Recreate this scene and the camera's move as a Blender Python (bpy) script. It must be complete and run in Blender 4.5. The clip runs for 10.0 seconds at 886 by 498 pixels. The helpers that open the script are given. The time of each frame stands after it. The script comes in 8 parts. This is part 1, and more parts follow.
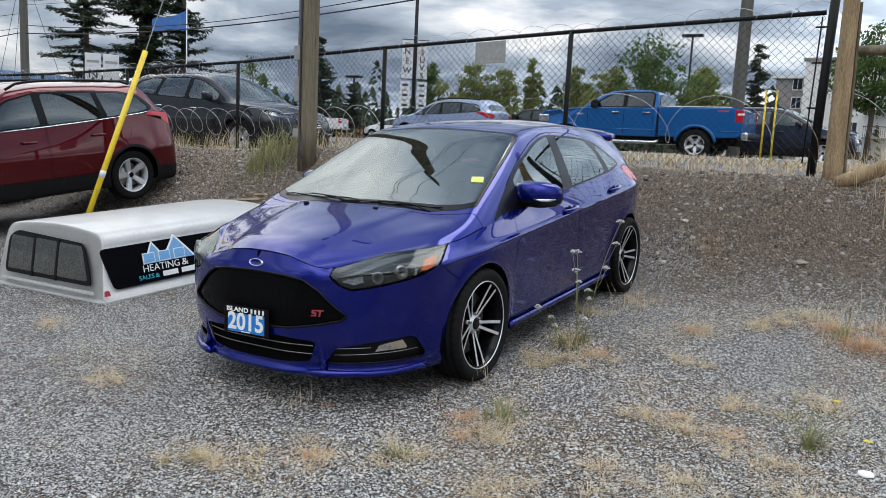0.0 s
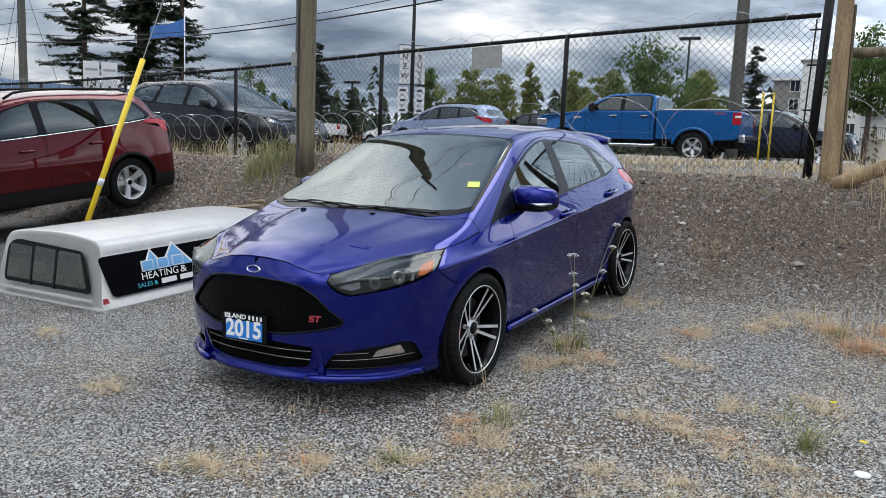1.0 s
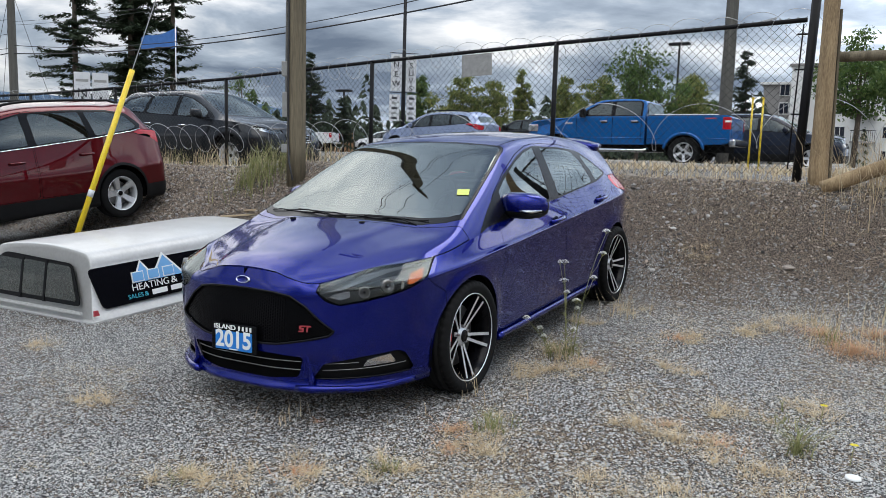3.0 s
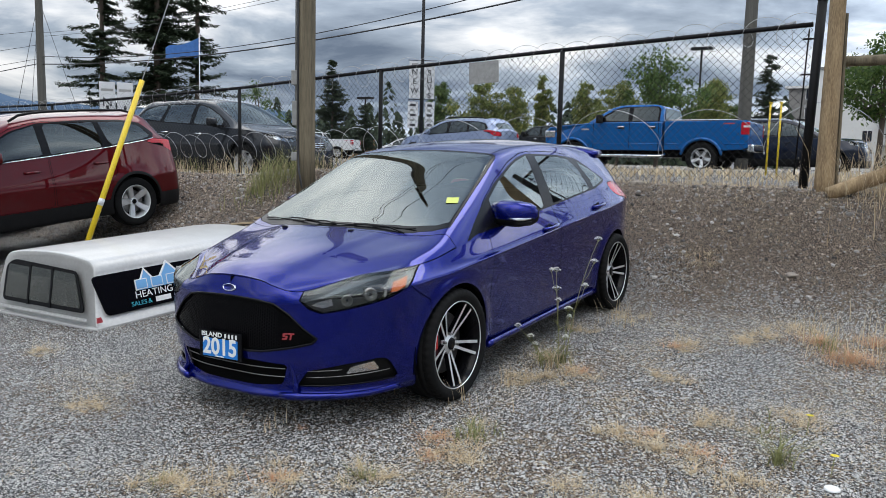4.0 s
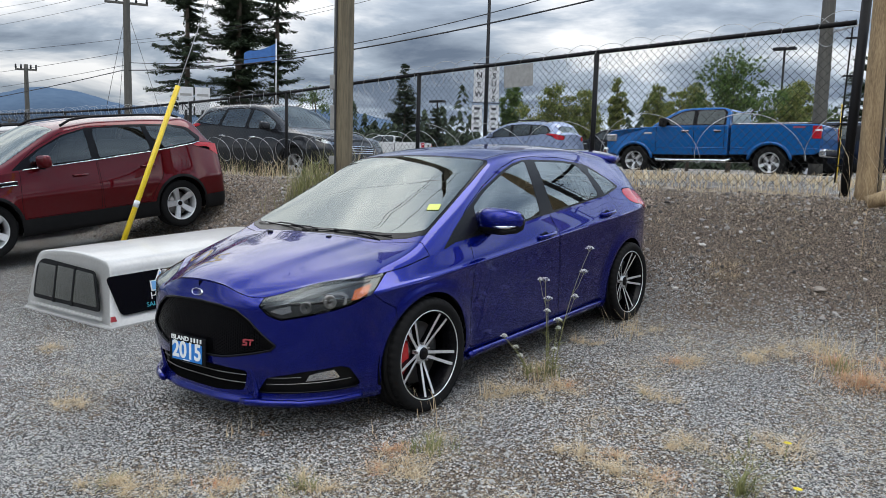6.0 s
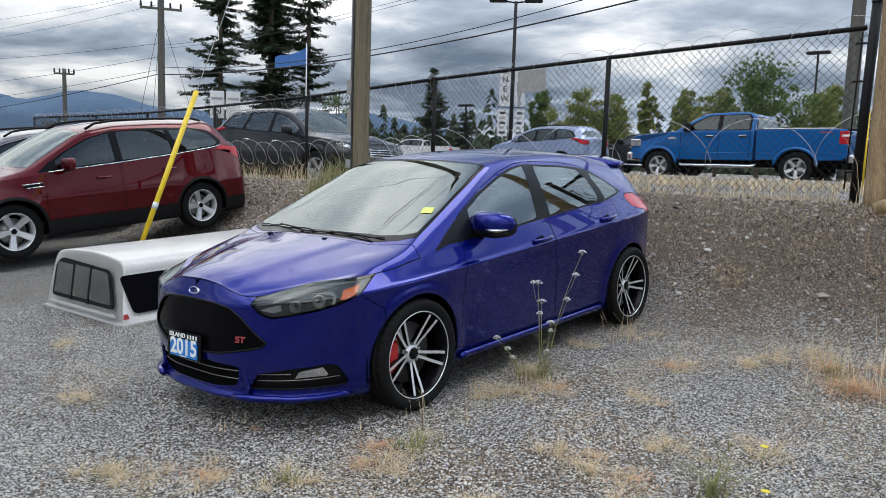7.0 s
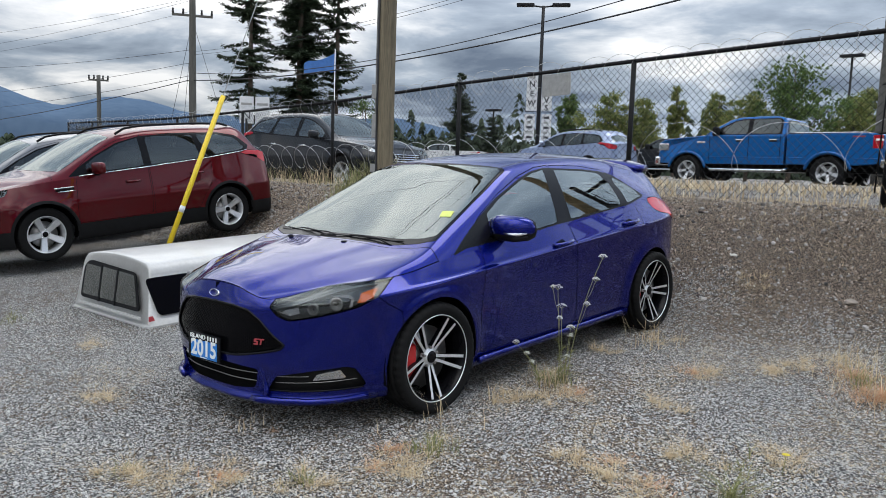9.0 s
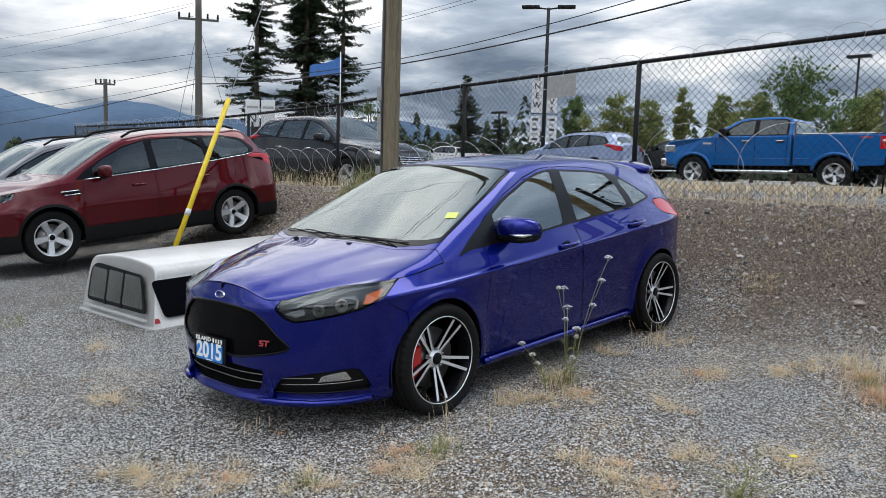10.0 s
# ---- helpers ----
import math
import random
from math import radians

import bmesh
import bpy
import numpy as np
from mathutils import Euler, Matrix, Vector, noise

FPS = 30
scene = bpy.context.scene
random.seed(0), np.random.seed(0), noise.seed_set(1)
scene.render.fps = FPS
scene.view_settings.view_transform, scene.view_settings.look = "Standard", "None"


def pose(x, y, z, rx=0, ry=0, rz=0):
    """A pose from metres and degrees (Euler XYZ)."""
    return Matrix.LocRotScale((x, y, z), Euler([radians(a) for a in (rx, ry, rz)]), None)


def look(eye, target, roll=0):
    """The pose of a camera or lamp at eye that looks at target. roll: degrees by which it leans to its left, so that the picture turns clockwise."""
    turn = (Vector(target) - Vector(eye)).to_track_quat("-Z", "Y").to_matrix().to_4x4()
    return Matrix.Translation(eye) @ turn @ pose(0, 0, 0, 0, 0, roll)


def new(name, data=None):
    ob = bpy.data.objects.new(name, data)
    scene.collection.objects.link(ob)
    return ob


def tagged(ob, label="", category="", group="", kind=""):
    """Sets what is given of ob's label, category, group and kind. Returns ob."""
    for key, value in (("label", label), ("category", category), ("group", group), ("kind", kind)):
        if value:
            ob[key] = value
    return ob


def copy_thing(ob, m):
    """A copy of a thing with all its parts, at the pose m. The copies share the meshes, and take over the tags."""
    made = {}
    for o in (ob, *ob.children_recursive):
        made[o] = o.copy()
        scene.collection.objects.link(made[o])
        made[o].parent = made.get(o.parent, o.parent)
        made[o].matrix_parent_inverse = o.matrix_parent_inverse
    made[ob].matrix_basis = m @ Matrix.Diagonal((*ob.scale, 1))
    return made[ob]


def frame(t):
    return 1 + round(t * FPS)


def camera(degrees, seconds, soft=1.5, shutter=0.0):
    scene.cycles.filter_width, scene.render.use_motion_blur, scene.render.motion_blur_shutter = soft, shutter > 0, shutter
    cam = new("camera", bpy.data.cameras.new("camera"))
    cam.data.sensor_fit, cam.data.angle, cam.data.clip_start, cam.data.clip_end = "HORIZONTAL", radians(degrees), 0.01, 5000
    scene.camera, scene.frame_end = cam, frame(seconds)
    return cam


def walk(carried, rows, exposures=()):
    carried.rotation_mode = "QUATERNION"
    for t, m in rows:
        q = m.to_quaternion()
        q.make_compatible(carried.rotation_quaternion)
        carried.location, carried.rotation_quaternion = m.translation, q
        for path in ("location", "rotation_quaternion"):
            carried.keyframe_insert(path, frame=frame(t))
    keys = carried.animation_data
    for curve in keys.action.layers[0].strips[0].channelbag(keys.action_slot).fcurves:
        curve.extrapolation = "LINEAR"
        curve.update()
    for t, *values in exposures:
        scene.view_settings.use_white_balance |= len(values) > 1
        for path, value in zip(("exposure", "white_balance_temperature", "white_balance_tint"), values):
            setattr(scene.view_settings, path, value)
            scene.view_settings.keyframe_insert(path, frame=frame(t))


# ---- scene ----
cam = camera(59.9, 10.0, soft=0.6)
PATH = [
    (0, (2.91, -3.902, 1.397), (1.897, -2.2, 1.117), 2.8),
    (0.5, (2.919, -3.904, 1.398), (1.904, -2.203, 1.124), 2.6),
    (1, (2.932, -3.908, 1.402), (1.919, -2.205, 1.134), 2.3),
    (1.5, (2.939, -3.907, 1.403), (1.932, -2.199, 1.143), 2.1),
    (2, (2.941, -3.903, 1.402), (1.942, -2.189, 1.146), 2.0),
    (2.5, (2.934, -3.904, 1.401), (1.941, -2.187, 1.149), 1.8),
    (4, (3.145, -3.797, 1.427), (2.089, -2.115, 1.192), 1.4),
    (4.5, (3.318, -3.707, 1.427), (2.219, -2.052, 1.198), 1.4),
    (5, (3.392, -3.596, 1.427), (2.252, -1.968, 1.2), 1.6),
    (5.5, (3.458, -3.466, 1.444), (2.277, -1.869, 1.213), 1.6),
    (7, (3.819, -3.302, 1.47), (2.536, -1.784, 1.245), 1.9),
    (7.5, (3.852, -3.297, 1.472), (2.55, -1.795, 1.252), 2.0),
    (8, (3.854, -3.28, 1.466), (2.537, -1.791, 1.247), 2.0),
    (8.5, (3.853, -3.267, 1.464), (2.524, -1.788, 1.247), 2.0),
    (9, (3.857, -3.263, 1.464), (2.519, -1.792, 1.249), 1.9),
    (9.5, (3.858, -3.26, 1.461), (2.513, -1.796, 1.249), 1.8),
    (10, (3.857, -3.256, 1.457), (2.507, -1.795, 1.248), 1.7),
]
walk(cam, [(t, look(eye, target, roll)) for t, eye, target, roll in PATH])

# ---- world and light ----
SUNWARD = Vector((0.14, 0.46, 0.88)).normalized()
world = bpy.data.worlds.new("world")
scene.world = world
world.use_nodes = True

def build_sky():
    nt = world.node_tree
    nt.nodes.clear()
    N, L = nt.nodes.new, nt.links.new
    out, bg = N("ShaderNodeOutputWorld"), N("ShaderNodeBackground")
    sky = N("ShaderNodeTexSky")
    sky.sky_type, sky.sun_disc = "NISHITA", False
    sky.sun_elevation, sky.sun_rotation = math.asin(SUNWARD.z), math.atan2(SUNWARD.x, SUNWARD.y)
    co = N("ShaderNodeTexCoord")
    sep = N("ShaderNodeSeparateXYZ")
    L(co.outputs["Generated"], sep.inputs[0])
    up = N("ShaderNodeMath"); up.operation = "MAXIMUM"; up.inputs[1].default_value = 0.0
    L(sep.outputs["Z"], up.inputs[0])
    add = N("ShaderNodeMath"); add.operation = "ADD"; add.inputs[1].default_value = 0.16
    L(up.outputs[0], add.inputs[0])
    div = N("ShaderNodeVectorMath"); div.operation = "DIVIDE"
    comb = N("ShaderNodeCombineXYZ")
    for i in range(3):
        L(add.outputs[0], comb.inputs[i])
    L(co.outputs["Generated"], div.inputs[0]); L(comb.outputs[0], div.inputs[1])
    flat = N("ShaderNodeVectorMath"); flat.operation = "MULTIPLY"; flat.inputs[1].default_value = (1, 1, 0)
    L(div.outputs[0], flat.inputs[0])
    n1 = N("ShaderNodeTexNoise")
    n1.inputs["Scale"].default_value, n1.inputs["Detail"].default_value, n1.inputs["Roughness"].default_value = 1.15, 8, 0.55
    n1.inputs["Distortion"].default_value = 0.35
    L(flat.outputs[0], n1.inputs["Vector"])
    n2 = N("ShaderNodeTexNoise")
    n2.inputs["Scale"].default_value, n2.inputs["Detail"].default_value = 0.42, 3
    L(flat.outputs[0], n2.inputs["Vector"])
    both = N("ShaderNodeMath"); both.operation = "MULTIPLY_ADD"; both.inputs[1].default_value = 0.55
    less = N("ShaderNodeMath"); less.operation = "MULTIPLY"; less.inputs[1].default_value = 0.45
    L(n2.outputs["Fac"], less.inputs[0]); L(n1.outputs["Fac"], both.inputs[0]); L(less.outputs[0], both.inputs[2])
    ramp = N("ShaderNodeValToRGB")
    e = ramp.color_ramp.elements
    e[0].position, e[0].color = 0.42, (0.15, 0.195, 0.28, 1)
    e[1].position, e[1].color = 0.595, (1.35, 1.35, 1.35, 1)
    m = ramp.color_ramp.elements.new(0.505); m.color = (0.48, 0.56, 0.67, 1)
    L(both.outputs[0], ramp.inputs[0])
    cb = N("ShaderNodeBackground")
    L(ramp.outputs[0], cb.inputs[0])
    grow = N("ShaderNodeMath")  # an overcast sky is brightest overhead
    grow.operation, grow.inputs[1].default_value, grow.inputs[2].default_value = "MULTIPLY_ADD", 2.8, 0.48
    L(up.outputs[0], grow.inputs[0])
    # thinner cloud below the sun
    aim = N("ShaderNodeVectorMath"); aim.operation = "DOT_PRODUCT"; aim.inputs[1].default_value = Vector((0.42, 0.80, 0.42)).normalized()
    L(co.outputs["Generated"], aim.inputs[0])
    glow = N("ShaderNodeMapRange"); glow.interpolation_type = "SMOOTHSTEP"
    glow.inputs["From Min"].default_value, glow.inputs["From Max"].default_value, glow.inputs["To Min"].default_value, glow.inputs["To Max"].default_value = 0.72, 1.0, 0.0, 1.7
    L(aim.outputs["Value"], glow.inputs["Value"])
    # and a brighter break low in the north
    low = N("ShaderNodeVectorMath"); low.operation = "DOT_PRODUCT"; low.inputs[1].default_value = Vector((-0.34, 0.93, 0.10)).normalized()
    L(co.outputs["Generated"], low.inputs[0])
    rift = N("ShaderNodeMapRange"); rift.interpolation_type = "SMOOTHSTEP"
    rift.inputs["From Min"].default_value, rift.inputs["From Max"].default_value, rift.inputs["To Min"].default_value, rift.inputs["To Max"].default_value = 0.72, 1.0, 0.0, 0.85
    L(low.outputs["Value"], rift.inputs["Value"])
    lie = N("ShaderNodeMapRange"); lie.interpolation_type = "SMOOTHSTEP"
    lie.inputs["From Min"].default_value, lie.inputs["From Max"].default_value, lie.inputs["To Min"].default_value, lie.inputs["To Max"].default_value = 0.03, 0.14, 1.0, 0.0
    L(up.outputs[0], lie.inputs["Value"])
    both2 = N("ShaderNodeMath"); both2.operation = "MULTIPLY_ADD"
    L(rift.outputs["Result"], both2.inputs[0]); L(lie.outputs["Result"], both2.inputs[1]); L(glow.outputs["Result"], both2.inputs[2])
    total = N("ShaderNodeMath"); total.operation = "ADD"
    L(grow.outputs[0], total.inputs[0]); L(both2.outputs[0], total.inputs[1])
    L(total.outputs[0], cb.inputs["Strength"])
    bg.inputs["Strength"].default_value = 0.1
    L(sky.outputs[0], bg.inputs[0])
    mix = N("ShaderNodeMixShader"); mix.inputs[0].default_value = 0.9
    L(bg.outputs[0], mix.inputs[1]); L(cb.outputs[0], mix.inputs[2]); L(mix.outputs[0], out.inputs[0])

build_sky()
sun = new("sun", bpy.data.lights.new("sun", "SUN"))
sun.data.energy, sun.data.angle, sun.data.color = 1.0, radians(30), (1.0, 0.96, 0.9)
sun.matrix_world = look(SUNWARD * 20, (0, 0, 0))


# ---- materials ----
def mat(name, color, rough=0.5, metal=0.0, vary=0.0, scale=8.0, bump=0.0, bump_scale=60.0, coat=0.0, spec=0.5, dark=None, stretch=(1, 1, 1), emit=0.0):
    """A surface with grain and blotches at two scales; dark: the colour of its blotches."""
    m = bpy.data.materials.new(name)
    m.use_nodes = True
    nt = m.node_tree
    N, L = nt.nodes.new, nt.links.new
    b = nt.nodes["Principled BSDF"]
    b.inputs["Base Color"].default_value = (*color, 1)
    b.inputs["Roughness"].default_value, b.inputs["Metallic"].default_value = rough, metal
    b.inputs["Coat Weight"].default_value, b.inputs["Coat Roughness"].default_value = coat, 0.02
    b.inputs["Specular IOR Level"].default_value = spec
    if emit:
        b.inputs["Emission Color"].default_value, b.inputs["Emission Strength"].default_value = (*color, 1), emit
    if vary or bump:
        co, mp = N("ShaderNodeTexCoord"), N("ShaderNodeMapping")
        mp.inputs["Scale"].default_value = stretch
        L(co.outputs["Object"], mp.inputs["Vector"])
    if vary:
        big, fine = N("ShaderNodeTexNoise"), N("ShaderNodeTexNoise")
        for n, s in ((big, scale), (fine, scale * 9)):
            n.inputs["Scale"].default_value, n.inputs["Detail"].default_value = s, 6
            L(mp.outputs[0], n.inputs["Vector"])
        mid = N("ShaderNodeMath")
        mid.operation = "MULTIPLY_ADD"
        mid.inputs[1].default_value = 0.5
        half = N("ShaderNodeMath")
        half.operation = "MULTIPLY"
        half.inputs[1].default_value = 0.5
        L(fine.outputs["Fac"], half.inputs[0])
        L(big.outputs["Fac"], mid.inputs[0])
        L(half.outputs[0], mid.inputs[2])
        ramp = N("ShaderNodeMapRange")
        ramp.inputs["From Min"].default_value, ramp.inputs["From Max"].default_value = 0.35, 0.65
        L(mid.outputs[0], ramp.inputs["Value"])
        mix = N("ShaderNodeMix")
        mix.data_type = "RGBA"
        low = dark if dark else tuple(c * (1 - vary) for c in color)
        high = color if dark else tuple(min(1, c * (1 + vary)) for c in color)
        mix.inputs[6].default_value, mix.inputs[7].default_value = (*low, 1), (*high, 1)
        L(ramp.outputs["Result"], mix.inputs[0])
        L(mix.outputs[2], b.inputs["Base Color"])
        rr = N("ShaderNodeMapRange")
        rr.inputs["To Min"].default_value, rr.inputs["To Max"].default_value = rough * 0.85, min(1, rough * 1.2)
        L(fine.outputs["Fac"], rr.inputs["Value"])
        L(rr.outputs["Result"], b.inputs["Roughness"])
    if bump:
        n, bp = N("ShaderNodeTexNoise"), N("ShaderNodeBump")
        n.inputs["Scale"].default_value, n.inputs["Detail"].default_value = bump_scale, 5
        bp.inputs["Strength"].default_value, bp.inputs["Distance"].default_value = bump, 0.01
        L(mp.outputs[0], n.inputs["Vector"])
        L(n.outputs["Fac"], bp.inputs["Height"])
        L(bp.outputs[0], b.inputs["Normal"])
    return m


def paint(name, color, metal=0.35, rough=0.32, flake=0.25, coat_ior=1.45):
    """Car paint: a pigment coat with fine flakes under clear lacquer, a little dust."""
    m = mat(name, color, rough, metal, coat=1.0, spec=0.0)
    nt = m.node_tree
    N, L = nt.nodes.new, nt.links.new
    b = nt.nodes["Principled BSDF"]
    b.inputs["Coat IOR"].default_value = coat_ior
    co, n, d = N("ShaderNodeTexCoord"), N("ShaderNodeTexNoise"), N("ShaderNodeTexNoise")
    n.inputs["Scale"].default_value, d.inputs["Scale"].default_value, d.inputs["Detail"].default_value = 900, 3, 8
    L(co.outputs["Object"], n.inputs["Vector"])
    L(co.outputs["Object"], d.inputs["Vector"])
    mix = N("ShaderNodeMix")
    mix.data_type = "RGBA"
    mix.inputs[6].default_value = (*[c * (1 - flake) for c in color], 1)
    mix.inputs[7].default_value = (*[min(1, c * (1 + flake)) for c in color], 1)
    L(n.outputs["Fac"], mix.inputs[0])
    L(mix.outputs[2], b.inputs["Base Color"])
    r = N("ShaderNodeMapRange")
    r.inputs["To Min"].default_value, r.inputs["To Max"].default_value = 0.0, 0.03
    L(d.outputs["Fac"], r.inputs["Value"])
    L(r.outputs["Result"], b.inputs["Coat Roughness"])
    return m


def glass(name, tint, ior=1.75, rough=0.0):
    """A thin pane: what lies behind it, tinted, under the gloss of its two faces."""
    m = bpy.data.materials.new(name)
    m.use_nodes = True
    nt = m.node_tree
    nt.nodes.clear()
    N, L = nt.nodes.new, nt.links.new
    out, tr, gl, fr, mx = N("ShaderNodeOutputMaterial"), N("ShaderNodeBsdfTransparent"), N("ShaderNodeBsdfGlossy"), N("ShaderNodeFresnel"), N("ShaderNodeMixShader")
    tr.inputs[0].default_value = (*tint, 1)
    gl.inputs["Roughness"].default_value = rough
    gl.inputs[0].default_value = (0.90, 0.97, 0.95, 1)
    fr.inputs["IOR"].default_value = ior
    L(fr.outputs[0], mx.inputs[0])
    L(tr.outputs[0], mx.inputs[1])
    L(gl.outputs[0], mx.inputs[2])
    L(mx.outputs[0], out.inputs[0])
    return m


M_BLUE = paint("blue_violet_paint", (0.0010, 0.0060, 0.158), 0.70, 0.27, coat_ior=1.40)
M_RED = paint("dark_red_paint", (0.085, 0.0032, 0.006), 0.5)
M_TRUCK = paint("bright_blue_paint", (0.006, 0.100, 0.320), 0.3)
M_CHARCOAL = paint("charcoal_paint", (0.016, 0.018, 0.022), 0.5)
M_SILVER = paint("silver_paint", (0.17, 0.172, 0.178), 0.6)
M_ICE = paint("pale_blue_paint", (0.22, 0.27, 0.40), 0.4)
M_WHITECAR = paint("white_paint", (0.66, 0.67, 0.68), 0.0)
M_NAVY = paint("black_blue_paint", (0.012, 0.016, 0.028), 0.3)
M_GLOSSBLACK = mat("gloss_black", (0.004, 0.004, 0.005), 0.22, spec=0.15)
M_PLASTIC = mat("black_plastic", (0.0045, 0.0045, 0.005), 0.55, spec=0.2, vary=0.3, scale=14, bump=0.08, bump_scale=400)
# near-black: the darkness of gaps and openings is put into this colour
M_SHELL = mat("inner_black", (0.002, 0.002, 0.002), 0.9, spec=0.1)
M_CABIN = mat("dark_cabin_cloth", (0.018, 0.018, 0.020), 0.85, vary=0.3, scale=20)
M_RUBBER = mat("tyre_rubber", (0.0075, 0.0075, 0.0075), 0.8, spec=0.18, vary=0.35, scale=9, dark=(0.005, 0.005, 0.005), bump=0.15, bump_scale=180)
M_ALU = mat("machined_aluminium", (0.72, 0.73, 0.74), 0.36, 0.65, vary=0.08, scale=30)
M_ALLOY = mat("silver_alloy", (0.60, 0.61, 0.62), 0.36, 0.6, vary=0.1, scale=20)
M_CHROME = mat("chrome", (0.78, 0.79, 0.80), 0.08, 1.0)
M_STEEL = mat("brake_steel", (0.30, 0.29, 0.28), 0.4, 0.9, vary=0.2, scale=25)
M_CALIPER = mat("red_caliper", (0.50, 0.010, 0.012), 0.35, coat=0.4)
M_AMBER = mat("amber_reflector", (0.75, 0.16, 0.01), 0.15, coat=0.6)
M_TAIL = mat("red_lamp_lens", (0.42, 0.008, 0.018), 0.12, coat=0.3, spec=0.3, vary=0.25, scale=40)
M_REFLECT = mat("lamp_reflector", (0.55, 0.56, 0.58), 0.18, 0.9)
M_LAMPRIM = mat("lamp_rim_grey", (0.16, 0.165, 0.17), 0.35, 0.4)
M_LAMPGREY = mat("lamp_bezel_grey", (0.034, 0.035, 0.037), 0.3)
M_GLASS = glass("tinted_side_glass", (0.16, 0.18, 0.18), 1.8)
M_CLEARGLASS = glass("clear_side_glass", (0.60, 0.66, 0.64), 2.5)
M_WINDSHIELD = glass("windscreen_glass", (0.62, 0.70, 0.67), 2.35)
M_LENS = glass("clear_lens", (0.82, 0.84, 0.86), 1.50)
M_LABEL_BLUE = mat("plate_blue", (0.010, 0.18, 0.58), 0.35)
M_WHITE = mat("white_print", (0.80, 0.80, 0.78), 0.45)
M_REDPRINT = mat("red_badge", (0.38, 0.05, 0.06), 0.3)
M_STICKER = mat("lime_sticker", (0.56, 0.63, 0.13), 0.5)


def gravel_material(name, loose=False):
    """Crushed grey stone, each piece its own grey, over brown earth where the soil shows."""
    m = bpy.data.materials.new(name)
    m.use_nodes = True
    nt = m.node_tree
    N, L = nt.nodes.new, nt.links.new
    b = nt.nodes["Principled BSDF"]
    b.inputs["Roughness"].default_value, b.inputs["Specular IOR Level"].default_value = 0.85, 0.3
    co = N("ShaderNodeTexCoord")
    ramp = N("ShaderNodeValToRGB")
    e = ramp.color_ramp.elements
    e[0].position, e[0].color = 0.0, (0.040, 0.044, 0.048, 1)
    e[1].position, e[1].color = 1.0, (0.72, 0.71, 0.68, 1) if loose else (0.97, 0.955, 0.92, 1)
    stops = ((0.22, (0.26, 0.272, 0.272)), (0.55, (0.48, 0.492, 0.482)), (0.86, (0.66, 0.655, 0.63))) if loose else ((0.20, (0.21, 0.21, 0.208)), (0.50, (0.62, 0.615, 0.59)), (0.84, (0.92, 0.895, 0.85)))
    for p, c in stops:
        k = ramp.color_ramp.elements.new(p)
        k.color = (*c, 1)
    warm = N("ShaderNodeMix")
    warm.data_type = "RGBA"
    if loose:
        g = N("ShaderNodeNewGeometry")
        L(g.outputs["Random Per Island"], ramp.inputs[0])
        fine = N("ShaderNodeTexNoise")
        fine.inputs["Scale"].default_value = 220
        L(co.outputs["Object"], fine.inputs["Vector"])
        L(ramp.outputs[0], warm.inputs[6])
        warm.inputs[7].default_value = (0.20, 0.17, 0.14, 1)
        fac = N("ShaderNodeMath")
        fac.operation, fac.inputs[1].default_value = "MULTIPLY", 0.35
        L(fine.outputs["Fac"], fac.inputs[0])
        L(fac.outputs[0], warm.inputs[0])
        L(warm.outputs[2], b.inputs["Base Color"])
        return m
    v1, v2, n1, n2 = N("ShaderNodeTexVoronoi"), N("ShaderNodeTexVoronoi"), N("ShaderNodeTexNoise"), N("ShaderNodeTexNoise")
    v1.inputs["Scale"].default_value, v2.inputs["Scale"].default_value = 132, 66
    n1.inputs["Scale"].default_value, n1.inputs["Detail"].default_value = 0.8, 8
    n2.inputs["Scale"].default_value, n2.inputs["Detail"].default_value = 260, 4
    for n in (v1, v2, n1, n2):
        L(co.outputs["Object"], n.inputs["Vector"])
    sep = N("ShaderNodeSeparateColor")
    L(v1.outputs["Color"], sep.inputs[0])
    L(sep.outputs[0], ramp.inputs[0])
    # earth
    earth = N("ShaderNodeValToRGB")
    earth.color_ramp.elements[0].color, earth.color_ramp.elements[1].color = (0.045, 0.034, 0.026, 1), (0.62, 0.49, 0.38, 1)
    L(n2.outputs["Fac"], earth.inputs[0])
    soil = N("ShaderNodeAttribute")
    soil.attribute_name = "soil"
    s2 = N("ShaderNodeSeparateColor")
    L(v2.outputs["Color"], s2.inputs[0])
    add = N("ShaderNodeMath")
    add.operation = "ADD"
    L(soil.outputs["Fac"], add.inputs[0])
    patch = N("ShaderNodeMapRange")
    patch.inputs["From Min"].default_value, patch.inputs["From Max"].default_value, patch.inputs["To Min"].default_value, patch.inputs["To Max"].default_value = 0.35, 0.70, -0.20, 0.50
    L(n1.outputs["Fac"], patch.inputs["Value"])
    L(patch.outputs["Result"], add.inputs[1])
    less = N("ShaderNodeMath")
    less.operation = "GREATER_THAN"
    L(add.outputs[0], less.inputs[0])
    L(s2.outputs[1], less.inputs[1])
    L(less.outputs[0], warm.inputs[0])
    L(ramp.outputs[0], warm.inputs[6])
    L(earth.outputs[0], warm.inputs[7])
    # dark joints between the stones
    gap = N("ShaderNodeMapRange")
    gap.inputs["From Min"].default_value, gap.inputs["From Max"].default_value, gap.inputs["To Min"].default_value, gap.inputs["To Max"].default_value = 0.32, 0.66, 1.0, 0.10
    L(v1.outputs["Distance"], gap.inputs["Value"])
    mul = N("ShaderNodeMix")
    mul.data_type, mul.blend_type = "RGBA", "MULTIPLY"
    mul.inputs[0].default_value = 1.0
